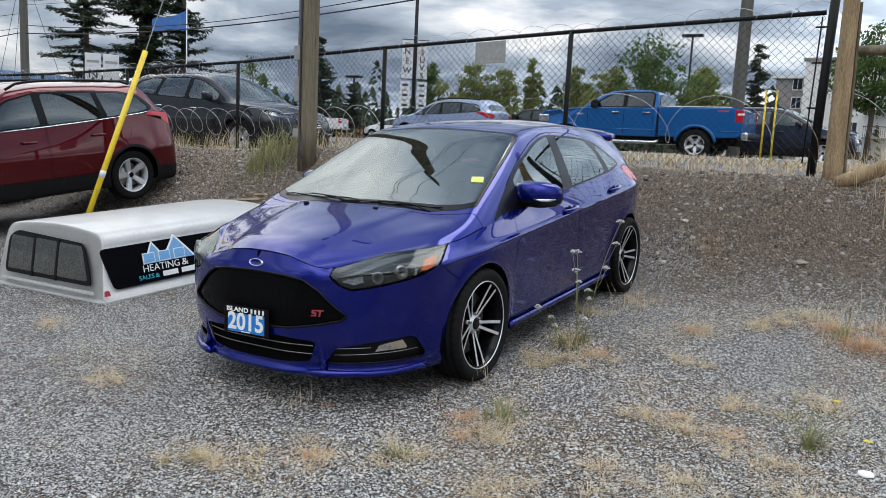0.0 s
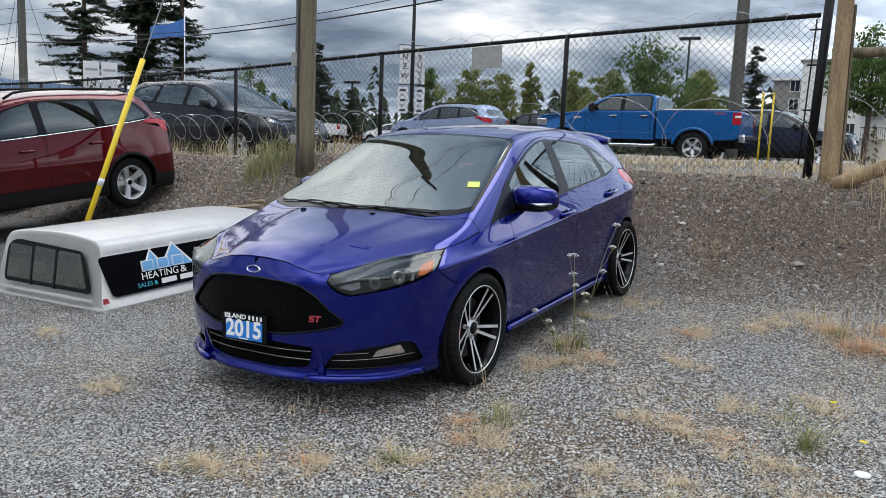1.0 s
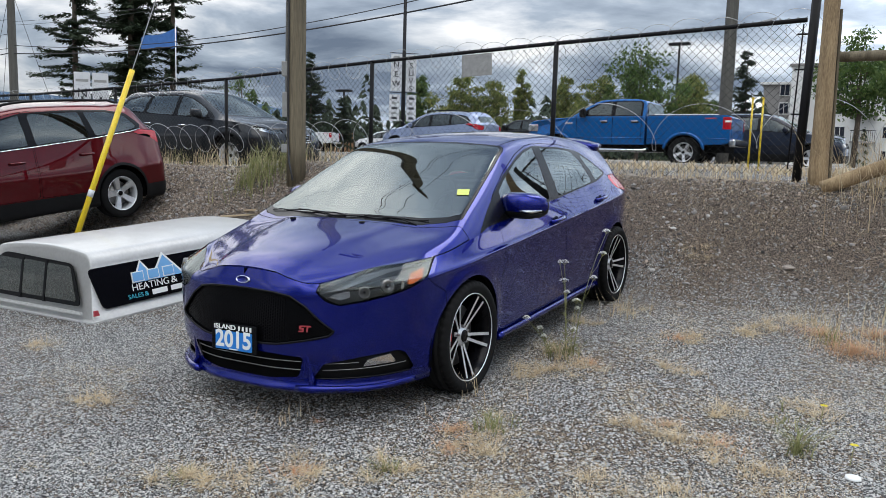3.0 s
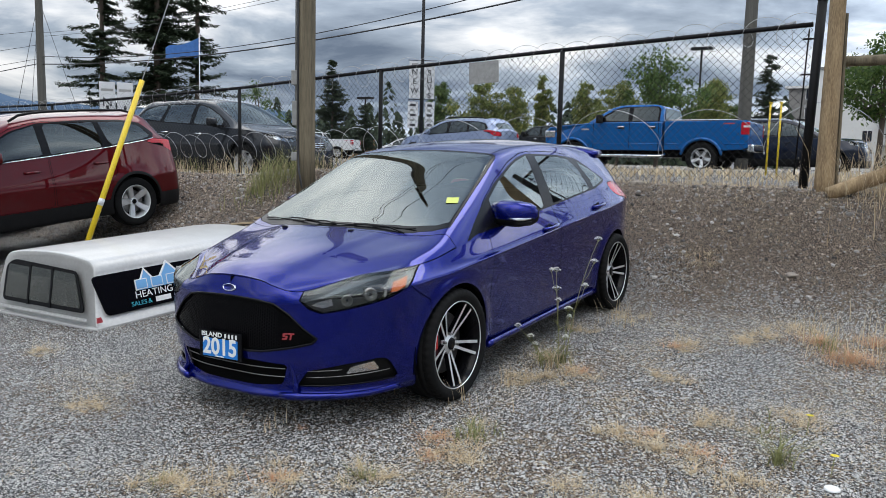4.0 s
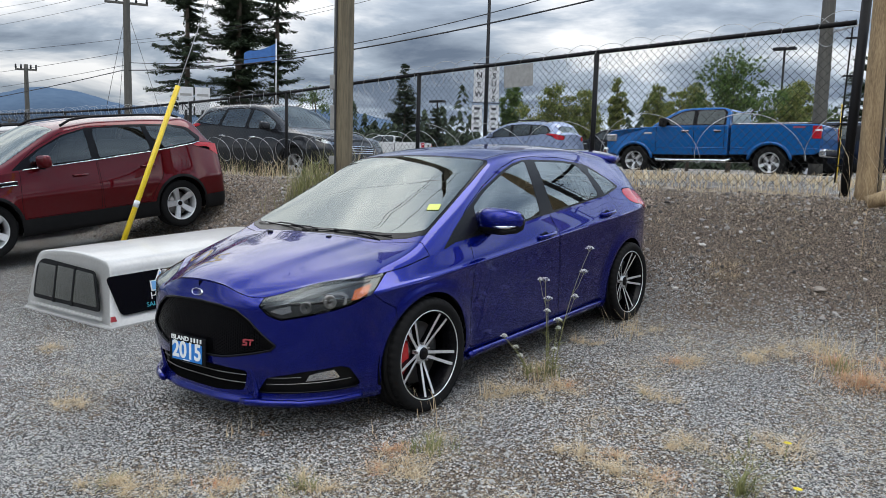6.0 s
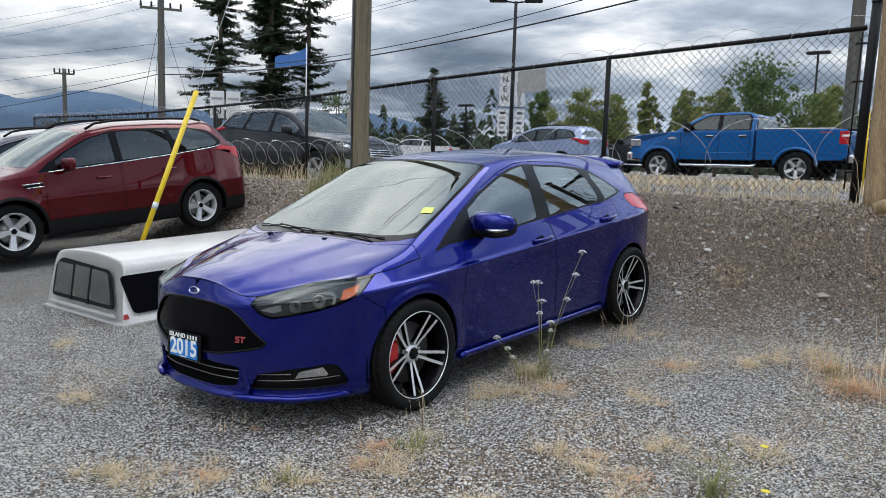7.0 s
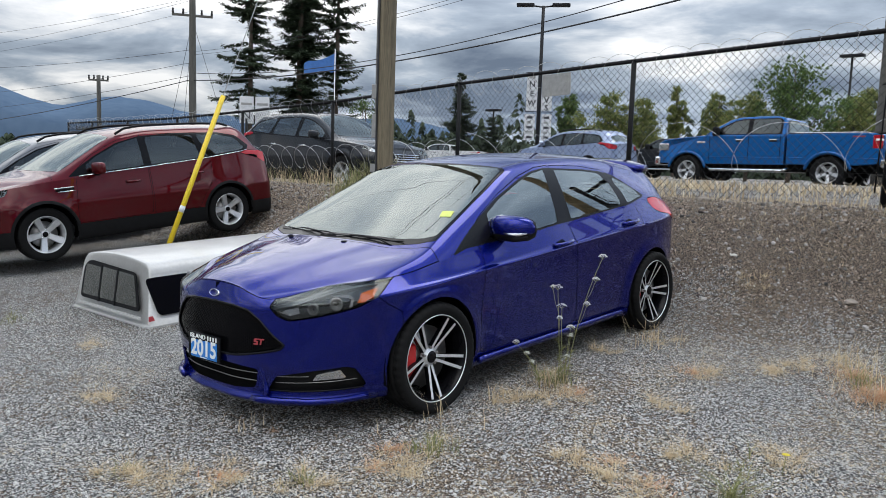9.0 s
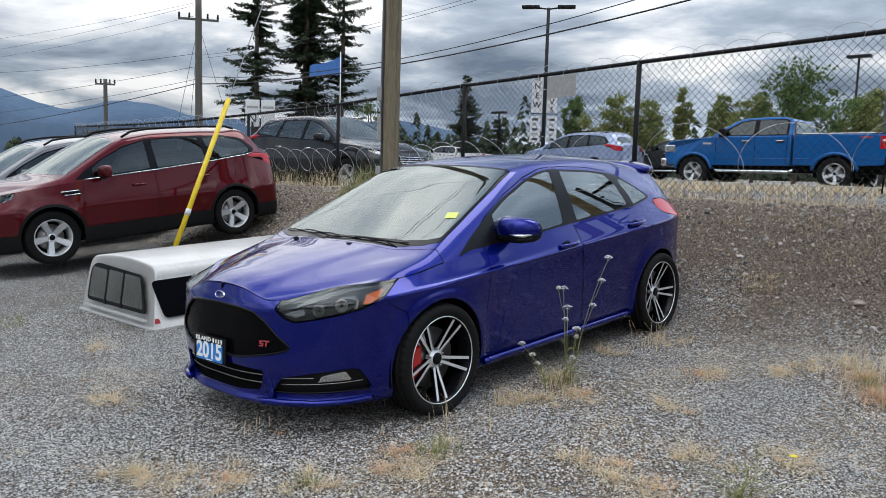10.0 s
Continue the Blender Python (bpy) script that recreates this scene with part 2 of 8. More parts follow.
    L(warm.outputs[2], mul.inputs[6])
    L(gap.outputs["Result"], mul.inputs[7])
    L(mul.outputs[2], b.inputs["Base Color"])
    inv = N("ShaderNodeMath")
    inv.operation, inv.inputs[0].default_value = "SUBTRACT", 1.0
    L(v1.outputs["Distance"], inv.inputs[1])
    tot = N("ShaderNodeMath")
    tot.operation = "MULTIPLY_ADD"
    tot.inputs[1].default_value = 0.35
    L(n2.outputs["Fac"], tot.inputs[0])
    L(inv.outputs[0], tot.inputs[2])
    bp = N("ShaderNodeBump")
    bp.inputs["Strength"].default_value, bp.inputs["Distance"].default_value = 1.0, 0.020
    L(tot.outputs[0], bp.inputs["Height"])
    L(bp.outputs[0], b.inputs["Normal"])
    return m


def tinted(name, colors, rough=0.7, trans=0.0):
    """A stuff material whose pieces differ one by one."""
    m = bpy.data.materials.new(name)
    m.use_nodes = True
    nt = m.node_tree
    N, L = nt.nodes.new, nt.links.new
    b = nt.nodes["Principled BSDF"]
    b.inputs["Roughness"].default_value, b.inputs["Specular IOR Level"].default_value = rough, 0.25
    g, ramp = N("ShaderNodeNewGeometry"), N("ShaderNodeValToRGB")
    e = ramp.color_ramp.elements
    e[0].color, e[1].color = (*colors[0], 1), (*colors[-1], 1)
    for i, c in enumerate(colors[1:-1]):
        k = e.new((i + 1) / (len(colors) - 1))
        k.color = (*c, 1)
    L(g.outputs["Random Per Island"], ramp.inputs[0])
    L(ramp.outputs[0], b.inputs["Base Color"])
    if trans:
        tl, mx = N("ShaderNodeBsdfTranslucent"), N("ShaderNodeMixShader")
        mx.inputs[0].default_value = trans
        L(ramp.outputs[0], tl.inputs[0])
        L(b.outputs[0], mx.inputs[1])
        L(tl.outputs[0], mx.inputs[2])
        L(mx.outputs[0], nt.nodes["Material Output"].inputs[0])
    return m


M_GRAVEL = gravel_material("crushed_gravel")
M_STONES = gravel_material("loose_stones", True)
M_STRAW = tinted("dry_straw", [(0.50, 0.38, 0.23), (0.68, 0.56, 0.37), (0.42, 0.31, 0.19), (0.80, 0.71, 0.52)], 0.7, 0.2)
M_GREEN = tinted("weed_green", [(0.13, 0.15, 0.055), (0.24, 0.25, 0.10), (0.38, 0.34, 0.18)], 0.6, 0.25)
M_RUST = tinted("rusty_weed", [(0.50, 0.22, 0.12), (0.62, 0.37, 0.22), (0.60, 0.46, 0.30), (0.40, 0.22, 0.13)], 0.7, 0.2)
M_UMBEL = tinted("white_umbels", [(0.62, 0.63, 0.55), (0.80, 0.80, 0.74)], 0.7, 0.2)
M_YELLOWFLOWER = mat("yellow_petals", (0.75, 0.62, 0.03), 0.6)
M_LEAF = tinted("maple_leaves", [(0.045, 0.085, 0.024), (0.085, 0.140, 0.040), (0.140, 0.190, 0.055)], 0.55, 0.5)
M_LEAF2 = tinted("poplar_leaves", [(0.095, 0.135, 0.040), (0.170, 0.205, 0.060), (0.30, 0.29, 0.10)], 0.55, 0.5)
M_NEEDLE = tinted("fir_needles", [(0.020, 0.032, 0.018), (0.032, 0.050, 0.026), (0.050, 0.068, 0.034)], 0.7, 0.1)
M_BARK = mat("bark", (0.085, 0.065, 0.05), 0.9, vary=0.4, scale=6, bump=0.6, bump_scale=30, stretch=(1, 1, 0.2))
M_POLE = mat("weathered_pole_wood", (0.235, 0.198, 0.135), 0.9, spec=0.2, vary=0.3, scale=5, bump=0.6, bump_scale=45, stretch=(3, 3, 0.12), dark=(0.090, 0.076, 0.054))
M_POST = mat("pale_peeled_wood", (0.42, 0.31, 0.18), 0.85, spec=0.25, vary=0.3, scale=5, bump=0.8, bump_scale=40, stretch=(3, 3, 0.45), dark=(0.17, 0.115, 0.065))
M_FENCE = mat("black_fence_paint", (0.008, 0.008, 0.009), 0.6, spec=0.2, vary=0.3, scale=12)
M_CHAIN = mat("dark_chain_wire", (0.022, 0.023, 0.024), 0.6, spec=0.25)
M_RAZOR = mat("galvanised_wire", (0.46, 0.47, 0.48), 0.4, 0.6, vary=0.2, scale=20)
M_BOXGREY = mat("grey_box", (0.30, 0.30, 0.29), 0.6, vary=0.2, scale=15)
M_CABLE = mat("black_cable", (0.02, 0.02, 0.022), 0.6)
M_CAP = mat("white_gelcoat", (0.50, 0.50, 0.487), 0.36, vary=0.06, scale=4, coat=0.3, dark=(0.42, 0.415, 0.40))
M_CAPPANE = mat("smoked_pane", (0.040, 0.045, 0.040), 0.12, coat=0.6, vary=0.4, scale=6)
M_SIGN = mat("sign_white", (0.62, 0.63, 0.64), 0.5, vary=0.1, scale=3)
M_SIGNTEXT = mat("sign_black", (0.03, 0.03, 0.035), 0.6)
M_YELLOW = mat("yellow_plastic", (0.70, 0.50, 0.015), 0.4, vary=0.15, scale=8)
M_FLAG = mat("blue_flag_cloth", (0.05, 0.15, 0.40), 0.8, vary=0.2, scale=4)
M_LETTERBLUE = mat("sky_blue_print", (0.18, 0.42, 0.72), 0.4)
M_TEAL = mat("teal_print", (0.05, 0.40, 0.50), 0.4)
M_WALL1 = mat("white_render", (0.66, 0.66, 0.64), 0.8, vary=0.06, scale=0.4)
M_WALL2 = mat("grey_cladding", (0.23, 0.22, 0.21), 0.8, vary=0.1, scale=0.6)
# the haze of distance is mixed into the hills' own colour
M_HILL = mat("haze_blue_hills", (0.10, 0.145, 0.21), 1.0, vary=0.3, scale=0.004, spec=0.0, dark=(0.075, 0.115, 0.175))
M_KERB = mat("kerb_concrete", (0.40, 0.39, 0.37), 0.85, vary=0.15, scale=5)
M_TIMBER = mat("raw_timber", (0.45, 0.35, 0.22), 0.8, vary=0.2, scale=10, stretch=(1, 1, 6))
M_TAN = mat("tan_boards", (0.32, 0.19, 0.10), 0.8, vary=0.2, scale=2)
M_LAMPHEAD = mat("dark_lamp_metal", (0.015, 0.015, 0.017), 0.6, spec=0.2)
M_LINER = mat("white_lid", (0.75, 0.75, 0.73), 0.5)
M_CLOD = tinted("earth_clods", [(0.050, 0.038, 0.030), (0.18, 0.14, 0.108), (0.30, 0.24, 0.19), (0.50, 0.42, 0.345), (0.10, 0.078, 0.062)], 0.95)
M_BANKGRAVEL = tinted("bank_gravel", [(0.045, 0.042, 0.040), (0.16, 0.15, 0.14), (0.30, 0.285, 0.265), (0.46, 0.44, 0.41), (0.11, 0.10, 0.095)], 0.9)
M_BANKSTONE = mat("bank_stone", (0.24, 0.21, 0.175), 0.85, vary=0.3, scale=9, bump=0.4, bump_scale=50)
M_GREYPOLE = mat("grey_pole_wood", (0.135, 0.130, 0.115), 0.9, spec=0.2, vary=0.3, scale=3, bump=0.4, bump_scale=30, stretch=(3, 3, 0.12), dark=(0.075, 0.073, 0.066))

# ---- tools for building ----
def mesh(name, V, F, material, smooth=False, normals=None):
    me = bpy.data.meshes.new(name)
    me.from_pydata([tuple(map(float, v)) for v in V], [], [tuple(map(int, f)) for f in F])
    for m in (material if isinstance(material, (list, tuple)) else [material]):
        me.materials.append(m)
    if smooth:
        me.polygons.foreach_set("use_smooth", [True] * len(me.polygons))
    if normals is not None:
        me.normals_split_custom_set_from_vertices([tuple(map(float, n)) for n in normals])
    me.update()
    return me


def under(ob, parent, label="", m=None):
    ob.parent = parent
    if m is not None:
        ob.matrix_basis = m
    if label:
        ob["label"] = label
    return ob


def part(name, bm, material, parent, label="", smooth=False, m=None):
    """One bmesh as one part under a thing or a part."""
    me = bpy.data.meshes.new(name)
    bm.to_mesh(me)
    bm.free()
    for k in (material if isinstance(material, (list, tuple)) else [material]):
        me.materials.append(k)
    if smooth:
        me.polygons.foreach_set("use_smooth", [True] * len(me.polygons))
    return under(new(name, me), parent, label, m)


def thing(name, m, label, category, group="", kind=""):
    ob = new(name)
    ob.empty_display_size = 0.1
    ob.matrix_basis = m
    return tagged(ob, label, category, group, kind)


def rounded(lo, hi, bevel=0.01, segments=2):
    """A box with rounded edges."""
    bm = bmesh.new()
    bmesh.ops.create_cube(bm, size=1)
    for v in bm.verts:
        v.co = [(lo[i] + hi[i]) / 2 + v.co[i] * (hi[i] - lo[i]) for i in range(3)]
    if bevel:
        bmesh.ops.bevel(bm, geom=bm.edges[:], offset=bevel, segments=segments, affect="EDGES", profile=0.5)
    return bm


def tube(points, radius, sides=8, cap=True):
    """A tube along points; radius may vary point by point. Returns vertices and faces."""
    P = np.array(points, float)
    rad = np.broadcast_to(np.asarray(radius, float), (len(P),))
    t = np.gradient(P, axis=0)
    t /= np.maximum(np.linalg.norm(t, axis=1, keepdims=True), 1e-9)
    ref = np.array([0, 0, 1.0]) if abs(t[0, 2]) < 0.9 else np.array([1.0, 0, 0])
    a = np.cross(t, ref)
    a /= np.maximum(np.linalg.norm(a, axis=1, keepdims=True), 1e-9)
    b = np.cross(t, a)
    k = np.linspace(0, 2 * math.pi, sides, endpoint=False)
    V = (P[:, None] + rad[:, None, None] * (np.cos(k)[None, :, None] * a[:, None] + np.sin(k)[None, :, None] * b[:, None])).reshape(-1, 3)
    n = len(P)
    F = [(i * sides + j, i * sides + (j + 1) % sides, (i + 1) * sides + (j + 1) % sides, (i + 1) * sides + j) for i in range(n - 1) for j in range(sides)]
    if cap:
        F += [tuple(range(sides))[::-1], tuple(range((n - 1) * sides, n * sides))]
    return V, F


def joined(pieces):
    """Vertices and faces of many pieces as one."""
    V, F, n = [], [], 0
    for v, f in pieces:
        V.append(np.asarray(v, float))
        F += [tuple(i + n for i in q) for q in f]
        n += len(v)
    return np.concatenate(V), F


def tube_part(name, points, radius, material, parent, sides=8, label=""):
    V, F = tube(points, radius, sides)
    return under(new(name, mesh(name, V, F, material, True)), parent, label)


def lathe(profile, segments=48, axis="x"):
    """Turns (along the axis, radius) round the axis."""
    P = np.array(profile, float)
    k = np.linspace(0, 2 * math.pi, segments, endpoint=False)
    V = np.stack([np.broadcast_to(P[:, 0], (segments, len(P))), np.outer(np.cos(k), P[:, 1]), np.outer(np.sin(k), P[:, 1])], -1)
    if axis == "z":
        V = V[..., [1, 2, 0]]
    n = len(P)
    F = [(i * n + j, i * n + j + 1, ((i + 1) % segments) * n + j + 1, ((i + 1) % segments) * n + j) for i in range(segments) for j in range(n - 1)]
    return V.reshape(-1, 3), F


def prism(points, lo, hi, axis=0, bevel=0.0):
    """A flat outline given depth along an axis."""
    bm = bmesh.new()
    vs = []
    for p in points:
        c = [p[0], p[1]]
        c.insert(axis, lo)
        vs.append(bm.verts.new(c))
    f = bm.faces.new(vs)
    r = bmesh.ops.extrude_face_region(bm, geom=[f])
    d = [0, 0, 0]
    d[axis] = hi - lo
    bmesh.ops.translate(bm, vec=d, verts=[g for g in r["geom"] if isinstance(g, bmesh.types.BMVert)])
    bmesh.ops.recalc_face_normals(bm, faces=bm.faces[:])
    if bevel:
        bmesh.ops.bevel(bm, geom=bm.edges[:], offset=bevel, segments=2, affect="EDGES", profile=0.5)
    return bm


def words(text, size, material, parent, m, depth=0.002, name="lettering", width=None, bold=0.0):
    """Raised letters as a mesh."""
    cu = bpy.data.curves.new("text", "FONT")
    cu.body, cu.size, cu.extrude, cu.align_x, cu.align_y = text, size, depth, "CENTER", "CENTER"
    cu.offset = bold
    ob = bpy.data.objects.new("text", cu)
    me = bpy.data.meshes.new_from_object(ob)
    me.name = name
    bpy.data.objects.remove(ob)
    if width:
        xs = [v.co.x for v in me.vertices]
        k = width / max(1e-6, max(xs) - min(xs))
        for v in me.vertices:
            v.co.x *= k
    me.materials.clear()
    me.materials.append(material)
    return under(new(name, me), parent, m=m)

# ---- surfaces of vehicles: a belt round the body, and a top of bonnet, glass and roof ----
def curve(pts):
    """A smooth curve through (t, a, b, ...)."""
    P = np.array(pts, float)
    t, V = P[:, 0], P[:, 1:]
    d = np.diff(t)[:, None]
    sl = np.diff(V, axis=0) / d
    m = np.empty_like(V)
    m[0], m[-1] = sl[0], sl[-1]
    m[1:-1] = (sl[:-1] * d[1:] + sl[1:] * d[:-1]) / (d[1:] + d[:-1])

    def at(q):
        q = np.clip(np.asarray(q, float), t[0], t[-1])
        i = np.clip(np.searchsorted(t, q, side="right") - 1, 0, len(t) - 2)
        h = (t[i + 1] - t[i])[..., None]
        u = ((q - t[i]) / (t[i + 1] - t[i]))[..., None]
        return ((1 + 2 * u) * (1 - u) ** 2 * V[i] + u * (1 - u) ** 2 * h * m[i]
                + u * u * (3 - 2 * u) * V[i + 1] + u * u * (u - 1) * h * m[i + 1])
    return at


def along(points):
    """A smooth curve through points, by its length."""
    P = np.array(points, float)
    t = np.r_[0, np.cumsum(np.linalg.norm(np.diff(P[:, :2], axis=0), axis=1))]
    return curve(np.c_[t, P]), t


def normals_of(G):
    du, dv = np.gradient(G, axis=0), np.gradient(G, axis=1)
    n = np.cross(du, dv)
    return n / np.maximum(np.linalg.norm(n, axis=2, keepdims=True), 1e-9)


class Body:
    """Half a vehicle's skin (x > 0; the nose at -y). plan: x, y, z of the shoulder, its inset, round from nose to tail.
    levels: z and inset at the front, the side and the rear, and the rise along the side, from the bottom up.
    rail: y, x, z of the roof's edge. centre: y, z down the middle."""

    def __init__(self, plan, levels, rail, centre, bulge=0.012, crown=2.2, nu=150, nv=44, arches=(), flare=0.014, radius=0.36, shape=None):
        at, t = along(plan)
        u = np.concatenate([np.linspace(a, b, max(3, int((b - a) / t[-1] * nu)), endpoint=False) for a, b in zip(t[:-1], t[1:])] + [[t[-1]]])
        Q = at(u)
        x, y, zt, it = Q.T
        tan = np.gradient(Q[:, :2], u, axis=0)
        tan /= np.linalg.norm(tan, axis=1, keepdims=True)
        tan[0], tan[-1] = (1, 0), (-1, 0)
        nrm = np.c_[tan[:, 1], -tan[:, 0]]
        wf, ws, wr = np.where(nrm[:, 1] < 0, nrm[:, 1] ** 2, 0), nrm[:, 0] ** 2, np.where(nrm[:, 1] > 0, nrm[:, 1] ** 2, 0)
        rows = []
        for zf, zs, zr, af, as_, ar, rise in levels:
            z = wf * zf + ws * (zs + rise * y) + wr * zr
            a = wf * af + ws * as_ + wr * ar
            rows.append(np.c_[x - nrm[:, 0] * a, y - nrm[:, 1] * a, np.minimum(z, zt - 0.02)])
        rows.append(np.c_[x - nrm[:, 0] * it, y - nrm[:, 1] * it, zt])
        R = np.stack(rows, 1)
        R[0, :, 0] = R[-1, :, 0] = 0
        k = np.linspace(0, R.shape[1] - 1, nv)
        S = np.stack([curve(np.c_[np.arange(R.shape[1]), r])(k) for r in R])
        for cy, cz in arches:
            r = np.hypot(S[..., 1] - cy, S[..., 2] - cz)
            S[..., 0] += flare * np.exp(-((r - radius) / 0.055) ** 2) * (S[..., 0] > 0.5)
        self.belt, self.u = S, u
        # the top
        ra, ce = curve(rail), curve(centre)
        T0 = R[:, -1]
        ms, mt = 18, 40
        grid = []
        for p in T0:
            x1, z1 = ra(p[1])
            zc = ce(p[1])[0]
            x1 = min(x1, p[0] * 0.985)
            if x1 > p[0] * 0.97:
                z1 = p[2] + 0.004
            q = np.linspace(0, 1, ms, endpoint=False)
            side = np.c_[p[0] + (x1 - p[0]) * q, p[2] + (z1 - p[2]) * q]
            L = math.hypot(x1 - p[0], z1 - p[2])
            out = np.array([z1 - p[2], p[0] - x1]) / max(L, 1e-6)
            side += out * (4 * bulge * min(1, L / 0.3) * q * (1 - q))[:, None]
            xx = x1 * (1 - np.linspace(0, 1, mt))
            top = np.c_[xx, z1 + (zc - z1) * (1 - (xx / max(x1, 1e-6)) ** crown)]
            sec = np.r_[side, top]
            for _ in range(10):
                sec[1:-1] = 0.5 * sec[1:-1] + 0.25 * (sec[:-2] + sec[2:])
            grid.append(np.c_[sec[:, 0], np.full(len(sec), p[1]), sec[:, 1]])
        self.top = np.array(grid)
        if shape:
            self.belt, self.top = shape(self.belt), shape(self.top)

    def soup(self, which):
        """Points, normals and triangles of one of the two grids."""
        G = self.belt if which == "belt" else self.top
        N = normals_of(G)
        if which == "belt":
            N[0, :, 0] = N[-1, :, 0] = 0
        N /= np.maximum(np.linalg.norm(N, axis=2, keepdims=True), 1e-9)
        a, b = G.shape[:2]
        i = np.arange(a * b).reshape(a, b)
        q = np.stack([i[:-1, :-1], i[1:, :-1], i[1:, 1:], i[:-1, 1:]], -1).reshape(-1, 4)
        tri = np.r_[q[:, [0, 1, 2]], q[:, [0, 2, 3]]]
        s = np.broadcast_to(self.u[:, None], (a, b)).ravel()
        return np.c_[G.reshape(-1, 3), N.reshape(-1, 3), s], tri


def outline(points, smooth=0):
    """A closed outline; smooth: points to each stretch."""
    P = np.array(points, float)
    if smooth:
        n = len(P)
        C = curve(np.c_[np.arange(-2, n + 3), P[np.arange(-2, n + 3) % n]])
        P = C(np.linspace(0, n, n * smooth, endpoint=False))
    return P


def inside(P, pts):
    """Signed distance to a closed outline: negative inside."""
    A, B = P, np.roll(P, -1, 0)
    best, odd = np.full(len(pts), 1e9), np.zeros(len(pts), bool)
    for a, b in zip(A, B):
        e = b - a
        w = pts - a
        k = np.clip((w @ e) / max(e @ e, 1e-12), 0, 1)
        best = np.minimum(best, ((w - k[:, None] * e) ** 2).sum(1))
        if a[1] != b[1]:
            c = (a[1] > pts[:, 1]) != (b[1] > pts[:, 1])
            odd ^= c & (pts[:, 0] < e[0] * (pts[:, 1] - a[1]) / e[1] + a[0])
    return np.where(odd, -1, 1) * np.sqrt(best)


def split(soup, f):
    """Cuts triangles along f = 0: the part with f < 0 and the rest."""
    V, T = soup
    g = f[T]
    neg = (g < 0).sum(1)
    lo, hi, extra, key = [T[neg == 3]], [T[neg == 0]], [], {}

    def cross(i, j):
        k = (min(i, j), max(i, j))
        if k not in key:
            w = f[i] / (f[i] - f[j])
            key[k] = len(V) + len(extra)
            extra.append(V[i] + (V[j] - V[i]) * w)
        return key[k]
    for t in T[(neg == 1) | (neg == 2)]:
        i, j, k = (int(v) for v in t)
        n = [f[i] < 0, f[j] < 0, f[k] < 0]
        odd = n.index(True) if sum(n) == 1 else n.index(False)
        i, j, k = ((i, j, k), (j, k, i), (k, i, j))[odd]
        p, q = cross(i, j), cross(i, k)
        one, two = [(i, p, q)], [(p, j, k), (p, k, q)]
        (lo if sum(n) == 1 else hi).append(np.array(one))
        (hi if sum(n) == 1 else lo).append(np.array(two))
    if extra:
        V = np.r_[V, np.array(extra)]
    return (V, np.concatenate(lo)), (V, np.concatenate(hi))


VIEW = {"side": (1, 2), "above": (0, 1), "front": (0, 2), "round": (6, 2)}


def cut(soup, view, points, gap=0.0, smooth=0, also=None):
    """Takes what lies within an outline out of a skin, with a gap round it. Returns the inside and the rest."""
    P = outline(points, smooth)
    f = inside(P, soup[0][:, VIEW[view]])
    if also is not None:
        f = np.maximum(f, also(soup[0]))
    if not gap:
        return split(soup, f)
    a, rest = split(soup, f + gap)
    f = inside(P, rest[0][:, VIEW[view]])
    if also is not None:
        f = np.maximum(f, also(rest[0]))
    return a, split(rest, f - gap)[1]


def skin(name, soups, material, parent, label="", side=1, push=0.0):
    """A panel from cut skin. side: 1 left, -1 right, 0 both in one mesh. push: metres outwards."""
    VV, NN, FF, n = [], [], [], 0
    for V, T in soups:
        if not len(T):
            continue
        use, T2 = np.unique(T, return_inverse=True)
        T2 = T2.reshape(-1, 3)
        p, q = V[use, :3] + push * V[use, 3:6], V[use, 3:6]
        for s in ((1,), (-1,), (1, -1))[0 if side == 1 else 1 if side == -1 else 2]:
            VV.append(p * (s, 1, 1))
            NN.append(q * (s, 1, 1))
            FF.append((T2 if s == 1 else T2[:, ::-1]) + n)
            n += len(p)
    if not n:
        return None
    V, N, F = np.concatenate(VV), np.concatenate(NN), np.concatenate(FF)
    if side == 0:  # weld the halves
        key, back = np.unique(np.round(V, 5), axis=0, return_inverse=True)
        first = np.zeros(len(key), int)
        first[back.ravel()] = np.arange(len(V))
        V, N, F = V[first], N[first], back.ravel()[F]
        F = F[(F[:, 0] != F[:, 1]) & (F[:, 1] != F[:, 2]) & (F[:, 0] != F[:, 2])]
        N[abs(V[:, 0]) < 1e-4, 0] = 0
    area = np.linalg.norm(np.cross(V[F[:, 1]] - V[F[:, 0]], V[F[:, 2]] - V[F[:, 0]]), axis=1)
    F = F[area > 1e-10]
    N /= np.maximum(np.linalg.norm(N, axis=1, keepdims=True), 1e-9)
    return under(new(name, mesh(name, V, F, material, True, N)), parent, label)


def spot(body, s, z):
    """The place and normal on the belt at a way round and a height."""
    i = int(np.clip(np.searchsorted(body.u, s), 1, len(body.u) - 1))
    w = (s - body.u[i - 1]) / (body.u[i] - body.u[i - 1])
    row = body.belt[i - 1] * (1 - w) + body.belt[i] * w
    k = int(np.argmin(abs(row[:, 2] - z)))
    k = min(max(k, 1), len(row) - 2)
    p = np.array([np.interp(z, row[:, 2], row[:, 0]), np.interp(z, row[:, 2], row[:, 1]), z])
    d = row[k + 1] - row[k - 1]
    t = body.belt[i, k] - body.belt[i - 1, k]
    n = np.cross(t, d)
    return p, n / max(np.linalg.norm(n), 1e-9)


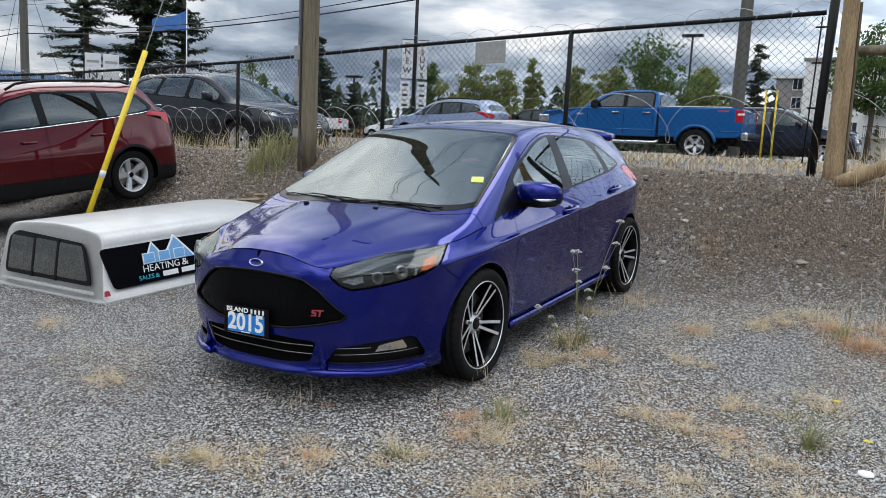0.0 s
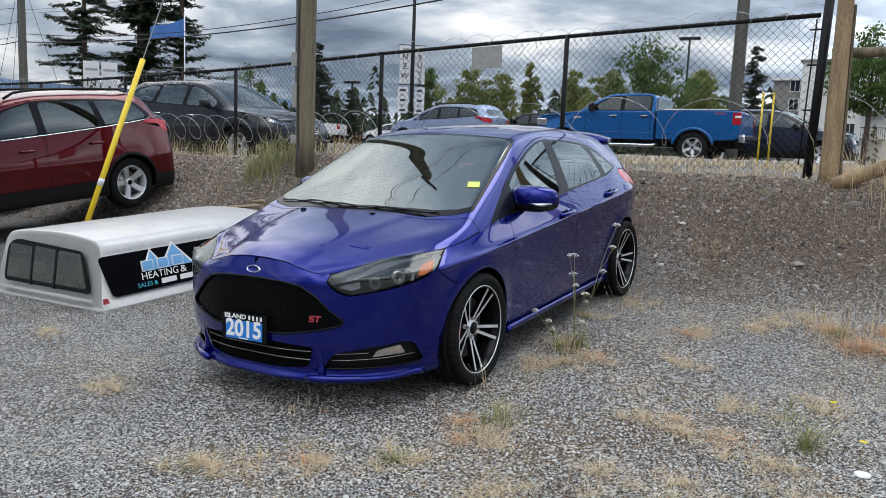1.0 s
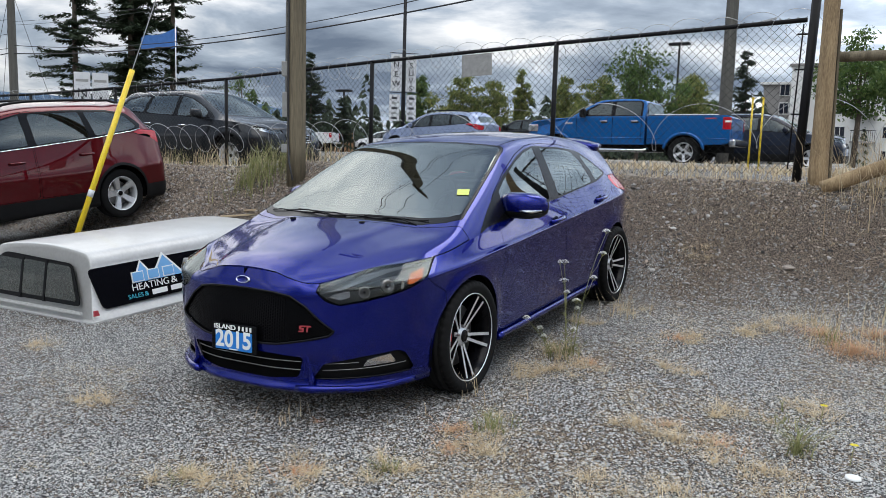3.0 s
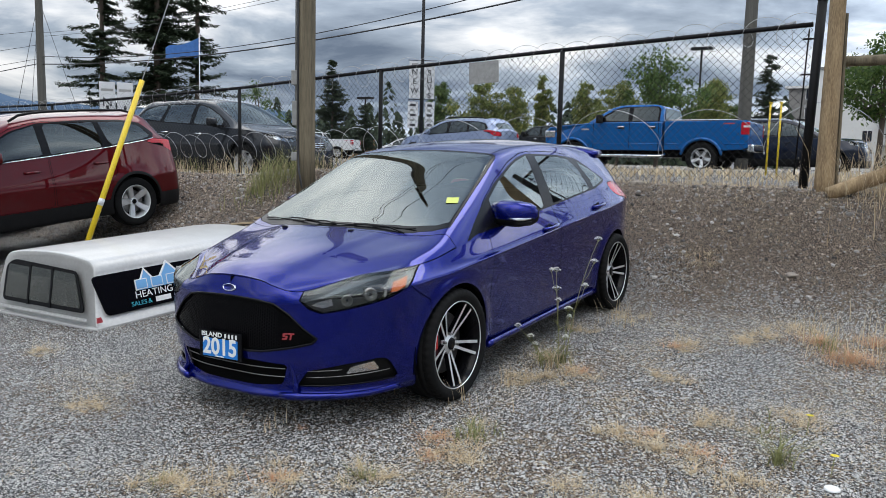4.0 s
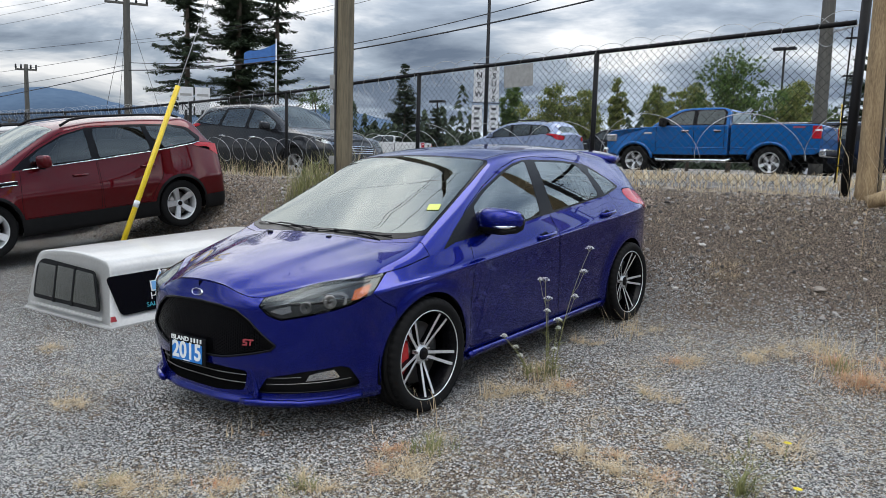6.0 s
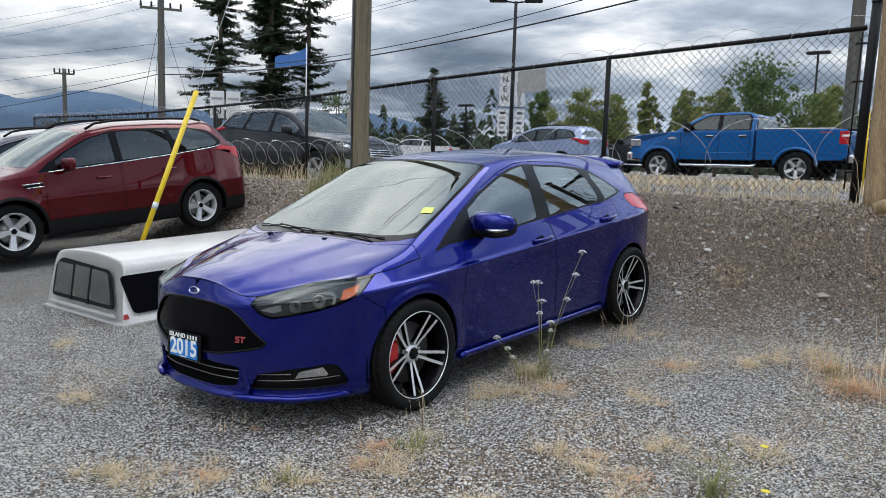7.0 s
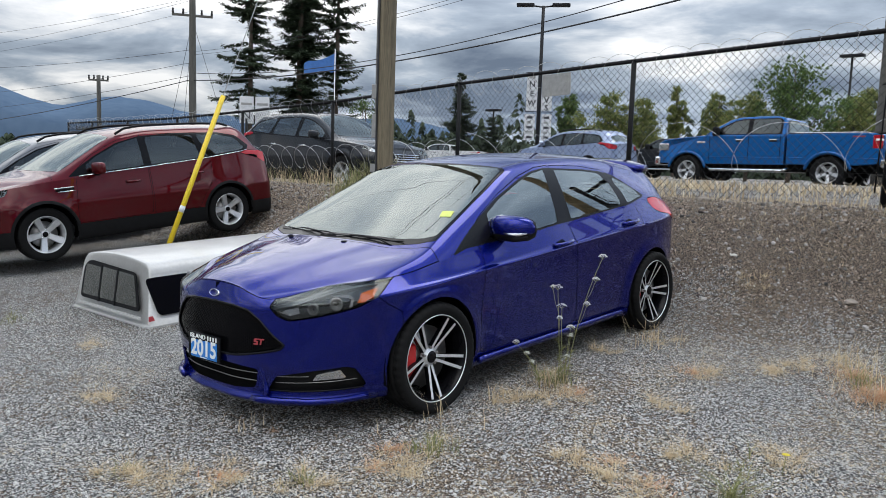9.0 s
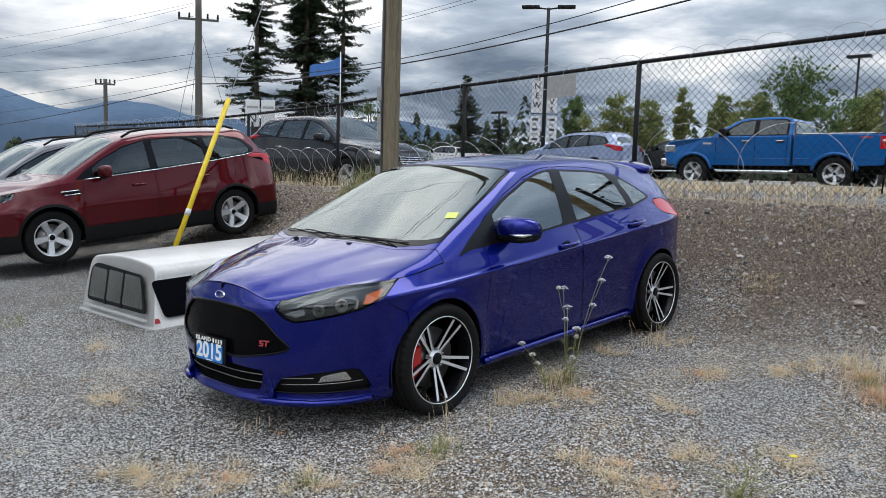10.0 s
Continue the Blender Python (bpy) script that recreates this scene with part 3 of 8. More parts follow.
def wheel(parent, m, tyre_r, rim_r, width, style, name="wheel", label=""):
    """A wheel on its axis x, its face towards +x: barrel, tyre, spokes, nuts, disc."""
    w = width / 2
    V, F = lathe([(-w * 0.8, rim_r * 0.98), (-w * 0.7, rim_r * 0.90), (w * 0.55, rim_r * 0.88), (w * 0.80, rim_r * 0.955), (w * 0.86, rim_r * 0.965), (w * 0.88, rim_r)], 56)
    hub = under(new(name, mesh(name, V, F, M_GLOSSBLACK if style == "twin" else M_ALLOY, True)), parent, label, m)
    # tyre with a shouldered wall and four grooves
    r, g = tyre_r, 0.007
    prof = [(-w * 0.80, rim_r * 0.97), (-w * 0.99, rim_r + (r - rim_r) * 0.45), (-w * 0.93, r * 0.968), (-w * 0.82, r * 0.992)]
    for k in (-0.55, -0.18, 0.18, 0.55):
        prof += [(w * (k - 0.055), r), (w * (k - 0.045), r - g), (w * (k + 0.045), r - g), (w * (k + 0.055), r)]
    prof += [(w * 0.82, r * 0.992), (w * 0.93, r * 0.968), (w * 0.985, rim_r + (r - rim_r) * 0.62), (w * 0.99, rim_r + (r - rim_r) * 0.45), (w * 0.93, rim_r + (r - rim_r) * 0.12), (w * 0.86, rim_r * 0.985)]
    seg = 180
    V, F = lathe(prof, seg)
    V = V.reshape(seg, len(prof), 3)
    shoulder = np.array([abs(x) > 0.58 * w and q > 0.94 * r for x, q in prof])
    notch = np.arange(seg) % 4 == 0
    V[np.ix_(notch, shoulder, [1, 2])] *= 1 - 0.007 / r  # cross grooves of the tread
    under(new("tyre", mesh("tyre", V.reshape(-1, 3), F, M_RUBBER, True)), hub)
    # lip
    V, F = lathe([(w * 0.86, rim_r * 0.976), (w * 0.895, rim_r * 0.980), (w * 0.905, rim_r * 0.990), (w * 0.88, rim_r)], 64)
    under(new("rim_lip", mesh("rim_lip", V, F, M_ALU, True)), hub)
    # disc, behind the spokes
    V, F = lathe([(w * 0.0, 0.0), (w * 0.0, rim_r * 0.70), (-w * 0.2, rim_r * 0.70), (-w * 0.2, 0)], 40)
    under(new("brake_disc", mesh("brake_disc", V, F, M_STEEL, True)), hub)
    back = rounded((-w * 0.75, -rim_r * 0.8, -rim_r * 0.8), (-w * 0.72, rim_r * 0.8, rim_r * 0.8), 0)
    part("hub_back", back, M_SHELL, hub)
    n = 5
    if style == "twin":
        bm = rounded((-w * 0.25, -0.055, -0.10), (w * 0.28, 0.055, 0.10), 0.015)
        part("brake_caliper", bm, M_CALIPER, hub, "red brake caliper", m=pose(0, rim_r * 0.60, 0.0))
    faces = []
    for k in range(n):
        a = 2 * math.pi * k / n
        twins = ((-1, 1) if style == "twin" else (0,))
        for s in twins:
            if style == "twin":
                w0, w1, o0, o1 = 0.0088, 0.0090, 0.0155 * s, 0.037 * s
            else:
                w0, w1, o0, o1 = 0.030, 0.040, 0.0, 0.0
            seg = [(0.030, w0 * 1.3, o0 * 0.7, 0.30), (rim_r * 0.32, w0, o0, 0.40), (rim_r * 0.62, (w0 + w1) / 2, (o0 + o1) * 0.5, 0.58), (rim_r * 0.95, w1, o1, 0.78)]
            V, F = [], []
            for rr, hw, off, dep in seg:
                for dy, dx in ((-hw, 0), (hw, 0), (hw * 1.25, -0.028), (-hw * 1.25, -0.028)):
                    y, z, x = off + dy, rr, w * dep + dx
                    V.append((x, y * math.cos(a) - z * math.sin(a), y * math.sin(a) + z * math.cos(a)))
            for i in range(3):
                for j in range(4):
                    F.append((i * 4 + j, i * 4 + (j + 1) % 4, i * 4 + 4 + (j + 1) % 4, i * 4 + 4 + j))
            me = mesh("spoke", V, F, [M_ALU if style == "twin" else M_ALLOY, M_GLOSSBLACK if style == "twin" else M_ALLOY])
            for i, p in enumerate(me.polygons):
                p.material_index = 0 if i % 4 == 0 else 1
            under(new("spoke", me), hub)
        na = a + math.pi / n
        V, F = lathe([(w * 0.30, 0.0), (w * 0.46, 0.0), (w * 0.46, 0.006), (w * 0.42, 0.009), (w * 0.30, 0.009)], 8)
        V = V + (0, 0.057 * math.sin(na), 0.057 * math.cos(na))
        under(new("wheel_nut", mesh("wheel_nut", V, F, M_CHROME if style != "twin" else M_STEEL, True)), hub)
    V, F = lathe([(w * 0.15, 0.062), (w * 0.32, 0.058), (w * 0.40, 0.038), (w * 0.43, 0.034)], 32)
    under(new("hub_flange", mesh("hub_flange", V, F, M_ALU if style == "twin" else M_ALLOY, True)), hub)
    V, F = lathe([(w * 0.44, 0.036), (w * 0.50, 0.033), (w * 0.515, 0.020), (w * 0.52, 0.0)], 32)
    under(new("centre_cap", mesh("centre_cap", V, F, M_GLOSSBLACK, True)), hub)
    return hub


def copy_part(ob, parent, m):
    c = copy_thing(ob, m)
    c.parent = parent
    return c

FOCUS_PLAN = [  # x, y, z of the shoulder, inset of the shoulder
    (0.0, -0.950, 0.812, 0.085), (0.22, -0.942, 0.800, 0.085), (0.44, -0.885, 0.750, 0.075), (0.61, -0.800, 0.776, 0.145), (0.755, -0.665, 0.813, 0.160),
    (0.860, -0.46, 0.830, 0.105), (0.896, -0.20, 0.845, 0.062), (0.908, 0.10, 0.892, 0.05), (0.910, 0.5, 0.925, 0.05), (0.908, 1.0, 0.955, 0.06),
    (0.905, 1.6, 0.992, 0.075), (0.902, 2.1, 1.03, 0.085), (0.897, 2.6, 1.065, 0.09), (0.868, 2.95, 1.08, 0.10), (0.80, 3.18, 1.07, 0.11),
    (0.66, 3.34, 1.05, 0.14), (0.40, 3.44, 1.05, 0.15), (0.0, 3.46, 1.05, 0.15)]
FOCUS_LEVELS = [  # z and inset at front, side, rear; rise along the side
    (0.165, 0.175, 0.22, 0.050, 0.090, 0.06, 0.0), (0.195, 0.215, 0.26, 0.012, 0.066, 0.04, 0.0), (0.235, 0.235, 0.30, 0.030, 0.062, 0.03, 0.0), (0.30, 0.28, 0.36, 0.022, 0.050, 0.01, 0.0),
    (0.40, 0.38, 0.45, 0.004, 0.040, 0.0, 0.0), (0.50, 0.50, 0.55, 0.006, 0.028, 0.0, 0.0), (0.60, 0.63, 0.70, 0.022, 0.012, 0.02, 0.020),
    (0.66, 0.740, 0.82, 0.034, 0.001, 0.05, 0.045), (0.70, 0.775, 0.88, 0.040, -0.004, 0.07, 0.05), (0.74, 0.800, 0.95, 0.054, 0.015, 0.10, 0.055)]
FOCUS_RAIL = [(-0.9, 0.3, 0.75), (-0.3, 0.765, 0.86), (0.05, 0.79, 0.965), (0.13, 0.775, 1.005), (0.4, 0.738, 1.125), (0.7, 0.690, 1.262), (0.97, 0.640, 1.382), (1.2, 0.622, 1.424), (1.6, 0.612, 1.441),
              (2.1, 0.598, 1.430), (2.5, 0.580, 1.395), (2.85, 0.568, 1.345), (3.05, 0.56, 1.30), (3.2, 0.56, 1.12), (3.4, 0.5, 1.06)]
FOCUS_CENTRE = [(-0.87, 0.815), (-0.8, 0.850), (-0.6, 0.897), (-0.35, 0.945), (-0.1, 0.983), (-0.02, 0.997), (0.1, 1.05), (0.3, 1.148), (0.6, 1.284), (0.85, 1.392), (0.97, 1.432), (1.2, 1.468), (1.6, 1.490),
                (2.0, 1.488), (2.5, 1.455), (2.85, 1.405), (3.05, 1.36), (3.2, 1.17), (3.4, 1.06)]


# ---- the blue-violet hatchback ----
CAR = Matrix(((0.99981, 0, -0.01930, 0), (-0.00102, 0.99859, -0.05304, 0), (0.01927, 0.05305, 0.99841, 0), (0, 0, 0, 1)))


def focus_shape(G):
    """The bonnet's dome."""
    G = G.copy()
    x, y = abs(G[..., 0]), G[..., 1]
    edge = np.interp(y, (-0.85, -0.6, 0.0), (0.38, 0.56, 0.82))
    ridge = np.interp(y, (-0.85, -0.3, 0.1), (0.26, 0.38, 0.46))
    k = 1 / (1 + np.exp(-(x - ridge) / 0.018))
    back = 1 / (1 + np.exp((x - edge + 0.10) / 0.030))
    z = G[..., 2]
    on = (y < 0.05) & (z > 0.72)
    G[..., 2] = np.where(on, z - 0.011 * k * back * np.clip((0.05 - y) / 0.15, 0, 1), z)
    return G


def hatchback():
    car = thing("hatchback_car", CAR, "glossy blue-violet five-door hatchback parked on grey gravel", "car")
    B = Body(FOCUS_PLAN, FOCUS_LEVELS, FOCUS_RAIL, FOCUS_CENTRE, arches=((0, 0.325), (2.648, 0.325)), flare=0.020, nu=190, nv=60, shape=focus_shape, radius=0.372)
    belt, top = B.soup("belt"), B.soup("top")
    out = lambda V: 0.5 - V[:, 0]
    rim = [(math.cos(a), math.sin(a)) for a in np.linspace(0, 2 * math.pi, 72, endpoint=False)]
    for cy in (0, 2.648):
        _, belt = cut(belt, "side", [(cy + 0.366 * c, 0.328 + 0.366 * s) for c, s in rim], also=out)
    # the nose
    grille = [(-0.15, 0.712), (0.05, 0.712), (0.22, 0.706), (0.33, 0.690), (0.42, 0.640), (0.50, 0.570), (0.575, 0.516), (0.545, 0.492), (0.44, 0.470), (0.26, 0.440), (0.05, 0.432), (-0.15, 0.432)]
    _, belt = cut(belt, "round", grille, smooth=0)
    low = [(-0.15, 0.392), (0.2, 0.390), (0.405, 0.374), (0.365, 0.262), (0.2, 0.245), (-0.15, 0.240)]
    _, belt = cut(belt, "round", low)
    fog = [(0.447, 0.258), (0.515, 0.345), (0.72, 0.376), (0.92, 0.390), (0.97, 0.370), (1.035, 0.275), (1.0, 0.262), (0.75, 0.254)]
    _, belt = cut(belt, "round", fog)
    head = [(0.482, 0.716), (0.53, 0.90), (1.20, 0.95), (1.262, 0.842), (1.178, 0.800), (1.10, 0.760), (0.99, 0.714), (0.874, 0.690), (0.717, 0.664), (0.60, 0.649), (0.53, 0.672)]
    lamp, belt = cut(belt, "round", head, 0.003)
    bumper, belt = cut(belt, "round", [(-0.3, 0), (-0.3, 1), (1.095, 1), (1.095, 0.765), (1.16, 0.712), (1.26, 0.655), (1.26, 0)], 0.0022)
    # doors, skirt, tail lamp
    fdoor = [(0.455, 0.90), (0.435, 0.75), (0.42, 0.58), (0.42, 0.30), (0.45, 0.262), (1.50, 0.262), (1.525, 0.30), (1.50, 0.60), (1.465, 0.82), (1.462, 1.02), (1.49, 1.30), (1.475, 1.405),
             (1.30, 1.392), (1.075, 1.340), (0.80, 1.238), (0.55, 1.118), (0.40, 1.02), (0.43, 0.95)]
    rdoor = [(1.475, 0.82), (1.51, 0.60), (1.533, 0.30), (1.545, 0.262), (2.13, 0.262), (2.17, 0.36), (2.215, 0.55), (2.32, 0.70), (2.40, 0.80), (2.455, 0.92), (2.46, 1.02), (2.33, 1.29), (2.20, 1.345), (1.90, 1.385), (1.485, 1.405), (1.5, 1.30), (1.472, 1.02)]
    tail = [(2.70, 1.085), (2.80, 1.098), (2.93, 1.085), (3.10, 1.03), (3.16, 0.94), (3.05, 0.905), (2.98, 0.945), (2.82, 0.975), (2.73, 1.015)]
    lampb, belt = cut(belt, "side", tail, 0.003, smooth=4, also=out)
    lampt, top = cut(top, "side", tail, 0.003, smooth=4, also=lambda V: 0.6 - V[:, 0])
    skirt, belt = cut(belt, "side", [(0.33, 0.0), (0.33, 0.247), (2.3, 0.247), (2.3, 0.0)], 0.0016, also=out)
    # glass
    screen = [(-0.2, -0.062), (0.0, -0.062), (0.30, -0.050), (0.55, -0.010), (0.70, 0.055), (0.776, 0.125), (0.755, 0.25), (0.712, 0.50), (0.671, 0.75), (0.627, 0.985), (0.602, 1.010), (0.40, 0.985), (0.20, 0.975), (-0.2, 0.970)]
    screen_in = [(-0.2, 0.015), (0.0, 0.015), (0.30, 0.028), (0.55, 0.058), (0.69, 0.110), (0.748, 0.165), (0.731, 0.28), (0.691, 0.52), (0.652, 0.75), (0.610, 0.962), (0.588, 0.983), (0.40, 0.955), (0.20, 0.945), (-0.2, 0.940)]
    up = lambda V: 0.80 - V[:, 2]
    ws, top = cut(top, "above", screen, 0.002, also=up)
    ws_glass, ws_edge = cut(ws, "above", screen_in)
    hood, top = cut(top, "above", [(-0.3, -1.2), (1.2, -1.2), (1.2, 0.075), (0.80, 0.068), (0.72, 0.02), (0.56, -0.040), (0.30, -0.078), (0.0, -0.090), (-0.3, -0.090)], 0.0022)
    edge = B.top[:, 0, :2]
    edge = np.array([(-0.3, edge[0, 1])] + [tuple(q) for q in edge if q[1] < 0.3] + [(-0.3, 0.3)])
    hood, _ = cut(hood, "above", edge, 0.0032)
    nose_fill, _ = cut(B.soup("top"), "above", [(-0.1, -1.0), (0.16, -1.0), (0.16, -0.78), (-0.1, -0.78)])
    nose_face, _ = cut(B.soup("belt"), "round", [(-0.15, 0.722), (0.16, 0.722), (0.16, 1.0), (-0.15, 1.0)])
    dlo = [(0.185, 0.903), (0.32, 0.936), (0.54, 0.948), (0.96, 0.966), (1.34, 0.996), (1.53, 1.006), (2.0, 1.038), (2.37, 1.064), (2.64, 1.108), (2.672, 1.128), (2.60, 1.165), (2.45, 1.245), (2.32, 1.306), (2.14, 1.338), (1.90, 1.362), (1.52, 1.382),
           (1.40, 1.386), (1.24, 1.366), (1.075, 1.322), (0.77, 1.216), (0.56, 1.118), (0.36, 1.010)]
    side_w = lambda V: 0.5 - V[:, 0]
    win, top = cut(top, "side", dlo, 0.0, also=side_w)
    fg, win = cut(win, "side", [(0.575, 0.962), (0.96, 0.980), (1.335, 1.010), (1.350, 1.06), (1.405, 1.375), (1.24, 1.350), (1.075, 1.306), (0.80, 1.208), (0.62, 1.122)])
    rg, win = cut(win, "side", [(1.52, 1.020), (2.0, 1.050), (2.25, 1.068), (2.27, 1.10), (2.22, 1.24), (2.12, 1.322), (1.90, 1.348), (1.535, 1.368)])
    qg, win = cut(win, "side", [(2.36, 1.078), (2.63, 1.122), (2.575, 1.165), (2.44, 1.235), (2.285, 1.298), (2.30, 1.24), (2.36, 1.14)])
    fd1, belt = cut(belt, "side", fdoor, 0.0022, also=out)
    fd2, top = cut(top, "side", fdoor, 0.0022, also=side_w)
    rd1, belt = cut(belt, "side", rdoor, 0.0022, also=out)
    rd2, top = cut(top, "side", rdoor, 0.0022, also=side_w)
    rear_glass, top = cut(top, "above", [(-0.3, 3.10), (0.50, 3.08), (0.48, 3.24), (-0.3, 3.27)], 0.003)
    roof, top = cut(top, "above", [(-0.3, 0.90), (0.30, 0.9), (0.575, 1.0), (0.578, 1.5), (0.560, 2.2), (0.535, 2.85), (-0.3, 2.95)], 0.003, also=lambda V: 1.25 - V[:, 2])
    fender, quarter = split(belt, belt[0][:, 1] - 1.0)

    for s, where in ((1, "left"), (-1, "right")):
        skin("headlamp_lens", [lamp], M_LENS, car, "clear headlamp lens", s)
        skin("front_wing", [fender], M_BLUE, car, "", s)
        skin("rear_quarter_panel", [quarter, top], M_BLUE, car, "", s)
        fd = skin("front_door", [fd1, fd2], M_BLUE, car, "", s)
        rd = skin("rear_door", [rd1, rd2], M_BLUE, car, "", s)
        skin("door_glass", [fg], M_CLEARGLASS, fd, "clear glass mirroring sky and poles", s)
        skin("door_glass", [rg], M_CLEARGLASS, rd, "clear glass mirroring sky and poles", s)
        skin("quarter_glass", [qg], M_CLEARGLASS, car, "clear glass mirroring sky and poles", s)
        skin("window_trim", [win], M_GLOSSBLACK, car, "gloss black window trim", s, 0.001)
        skin("side_skirt", [skirt], M_BLUE, car, "", s)
        skin("tail_lamp", [lampb, lampt], M_TAIL, car, "red tail lamp", s)
    skin("front_bumper", [bumper], M_BLUE, car, "", 0)
    skin("bonnet", [hood], M_BLUE, car, "", 0)
    skin("roof", [roof], M_BLUE, car, "", 0)
    skin("bonnet_lip", [nose_fill, nose_face], M_BLUE, car, "", 0, -0.003)
    skin("windscreen", [ws_glass], M_WINDSHIELD, car, "windscreen mirroring the clouds", 0)
    skin("windscreen_edge", [ws_edge], M_GLOSSBLACK, car, "black windscreen border", 0)
    skin("rear_window", [rear_glass], M_CLEARGLASS, car, "", 0)
    # near-black sheet behind the panels, seen in the gaps: their shade as colour
    shade_b, _ = split(B.soup("belt"), 0.20 - B.soup("belt")[0][:, 2])
    _, shade_b = cut(shade_b, "side", [(0.41 * c, 0.325 + 0.41 * s) for c, s in rim], also=out)
    _, shade_b = cut(shade_b, "side", [(2.648 + 0.41 * c, 0.325 + 0.41 * s) for c, s in rim], also=out)
    _, shade_b = cut(shade_b, "round", [(-0.3, 0.23), (1.0, 0.23), (1.3, 0.68), (1.3, 0.95), (-0.3, 0.95)])
    shade_t, _ = cut(B.soup("top"), "above", [(-0.3, -1.2), (1.2, -1.2), (1.2, 0.10), (0.76, 0.10), (0.55, -0.01), (0.30, -0.05), (-0.3, -0.06)])
    skin("gap_shade_sheet", [shade_b, shade_t], M_SHELL, car, "", 0, -0.014)

    # behind the nose openings: a dark box front
    def sheet(name, s0, s1, z0, z1, depth, material):
        V, F = [], []
        S, Z = np.linspace(s0, s1, 26), np.linspace(z0, z1, 8)
        for s in S:
            for z in Z:
                p, n = spot(B, abs(s), z)
                p = p - n * depth
                V.append((p[0] if s >= 0 else -p[0], p[1], p[2]))
        for i in range(25):
            for j in range(7):
                a = i * 8 + j
                F.append((a, a + 8, a + 9, a + 1))
        return under(new(name, mesh(name, V, F, material, True)), car)
    # near-black backs, the unlit depth of the openings put into colour
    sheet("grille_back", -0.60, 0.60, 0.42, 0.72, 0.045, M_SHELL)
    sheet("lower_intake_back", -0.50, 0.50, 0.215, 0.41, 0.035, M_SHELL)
    for s in (1, -1):
        sheet("fog_recess", 0.43 * s, 1.05 * s, 0.245, 0.40, 0.026, M_PLASTIC)

    # honeycomb of the grille
    P = outline(grille + [(-a, b) for a, b in grille[::-1]])
    P = np.array([(a, b) for a, b in grille if a > 0] + [(-a, b) for a, b in grille[::-1] if a > 0])
    cw, ch, bars = 0.030, 0.0172, []
    for row in range(40):
        z0 = 0.43 + row * ch * 0.5
        for col in range(-22, 23):
            s0 = col * cw * 1.0 + (cw / 2 if row % 2 else 0)
            if inside(P, np.array([[s0, z0]]))[0] > -0.004:
                continue
            ring = []
            for k, (dx, dz) in enumerate(((-0.5, 0), (-0.27, 0.5), (0.27, 0.5), (0.5, 0), (0.27, -0.5), (-0.27, -0.5))):
                for f in (1.0, 0.76):
                    for deep in (0.010, 0.024):
                        p, n = spot(B, abs(s0 + dx * cw * f), z0 + dz * ch * f)
                        p = p - n * deep
                        ring.append((p[0] if s0 + dx * cw * f >= 0 else -p[0], p[1], p[2]))
            F = []
            for k in range(6):
                a, b = 4 * k, 4 * ((k + 1) % 6)
                F += [(a, b, b + 2, a + 2), (a + 2, b + 2, b + 3, a + 3)]
            bars.append((ring, F))
    V, F = joined(bars)
    tagged(under(new("grille_honeycomb", mesh("grille_honeycomb", V, F, M_GLOSSBLACK)), car, "gloss black honeycomb grille"), kind="stuff")

    def band(name, pts, r, material, push=0.004, closed=True, mirror=True, sides=6, host=car):
        Q = []
        for s, z in pts:
            p, n = spot(B, abs(s), z)
            p = p + n * push
            Q.append((p[0] if s >= 0 else -p[0], p[1], p[2]))
        V, F = tube(Q, r, sides)
        return under(new(name, mesh(name, V, F, material, True)), host)
    full = outline([(a, b) for a, b in grille if a > 0] + [(-a, b) for a, b in grille[::-1] if a > 0])
    dense = np.concatenate([np.linspace(a, b, 6, endpoint=False) for a, b in zip(full, np.roll(full, -1, 0))])
    band("grille_frame", list(dense) + [dense[0]], 0.007, M_GLOSSBLACK, -0.001)
    lowarc = [q for q in dense if q[1] < 0.512]
    for z, r in ((0.347, 0.0045), (0.300, 0.0045)):
        band("intake_blade", [(s, z) for s in np.linspace(-0.385, 0.385, 30)], r * 0.55, M_STEEL, -0.008)
    for s in (1, -1):
        for z in (0.338, 0.302):
            band("fog_blade", [(s * v, z + 0.02 * (v - 0.5)) for v in np.linspace(0.50, 0.70 if z > 0.32 else 0.98, 12)], 0.0022, M_STEEL, -0.007)
        band("fog_trim", [(s * v, 0.258 + 0.006 * (v - 0.45)) for v in np.linspace(0.455, 1.02, 16)], 0.005, M_GLOSSBLACK, 0.0)
        # fog lamp
        pts = [(0.722, 0.318), (0.745, 0.352), (0.78, 0.362), (0.88, 0.372), (0.912, 0.330), (0.90, 0.322)]
        V = []
        for a, b in pts:
            for dep in (-0.004, -0.022):
                p, n = spot(B, a, b)
                V.append((p + n * dep) * (s, 1, 1))
        k = len(pts)
        F = [tuple(2 * i for i in range(k)), *[(2 * i, 2 * i + 1, 2 * ((i + 1) % k) + 1, 2 * ((i + 1) % k)) for i in range(k)]]
        fl = under(new("fog_lamp", mesh("fog_lamp", V, F, M_REFLECT)), car, "clear fog lamp")
        # headlamp inside: a grey bowl, two projectors, a reflector, the amber end
        soup2 = (lamp[0], lamp[1])
        skin("headlamp_bowl", [soup2], M_LAMPGREY, car, "", s, -0.030)
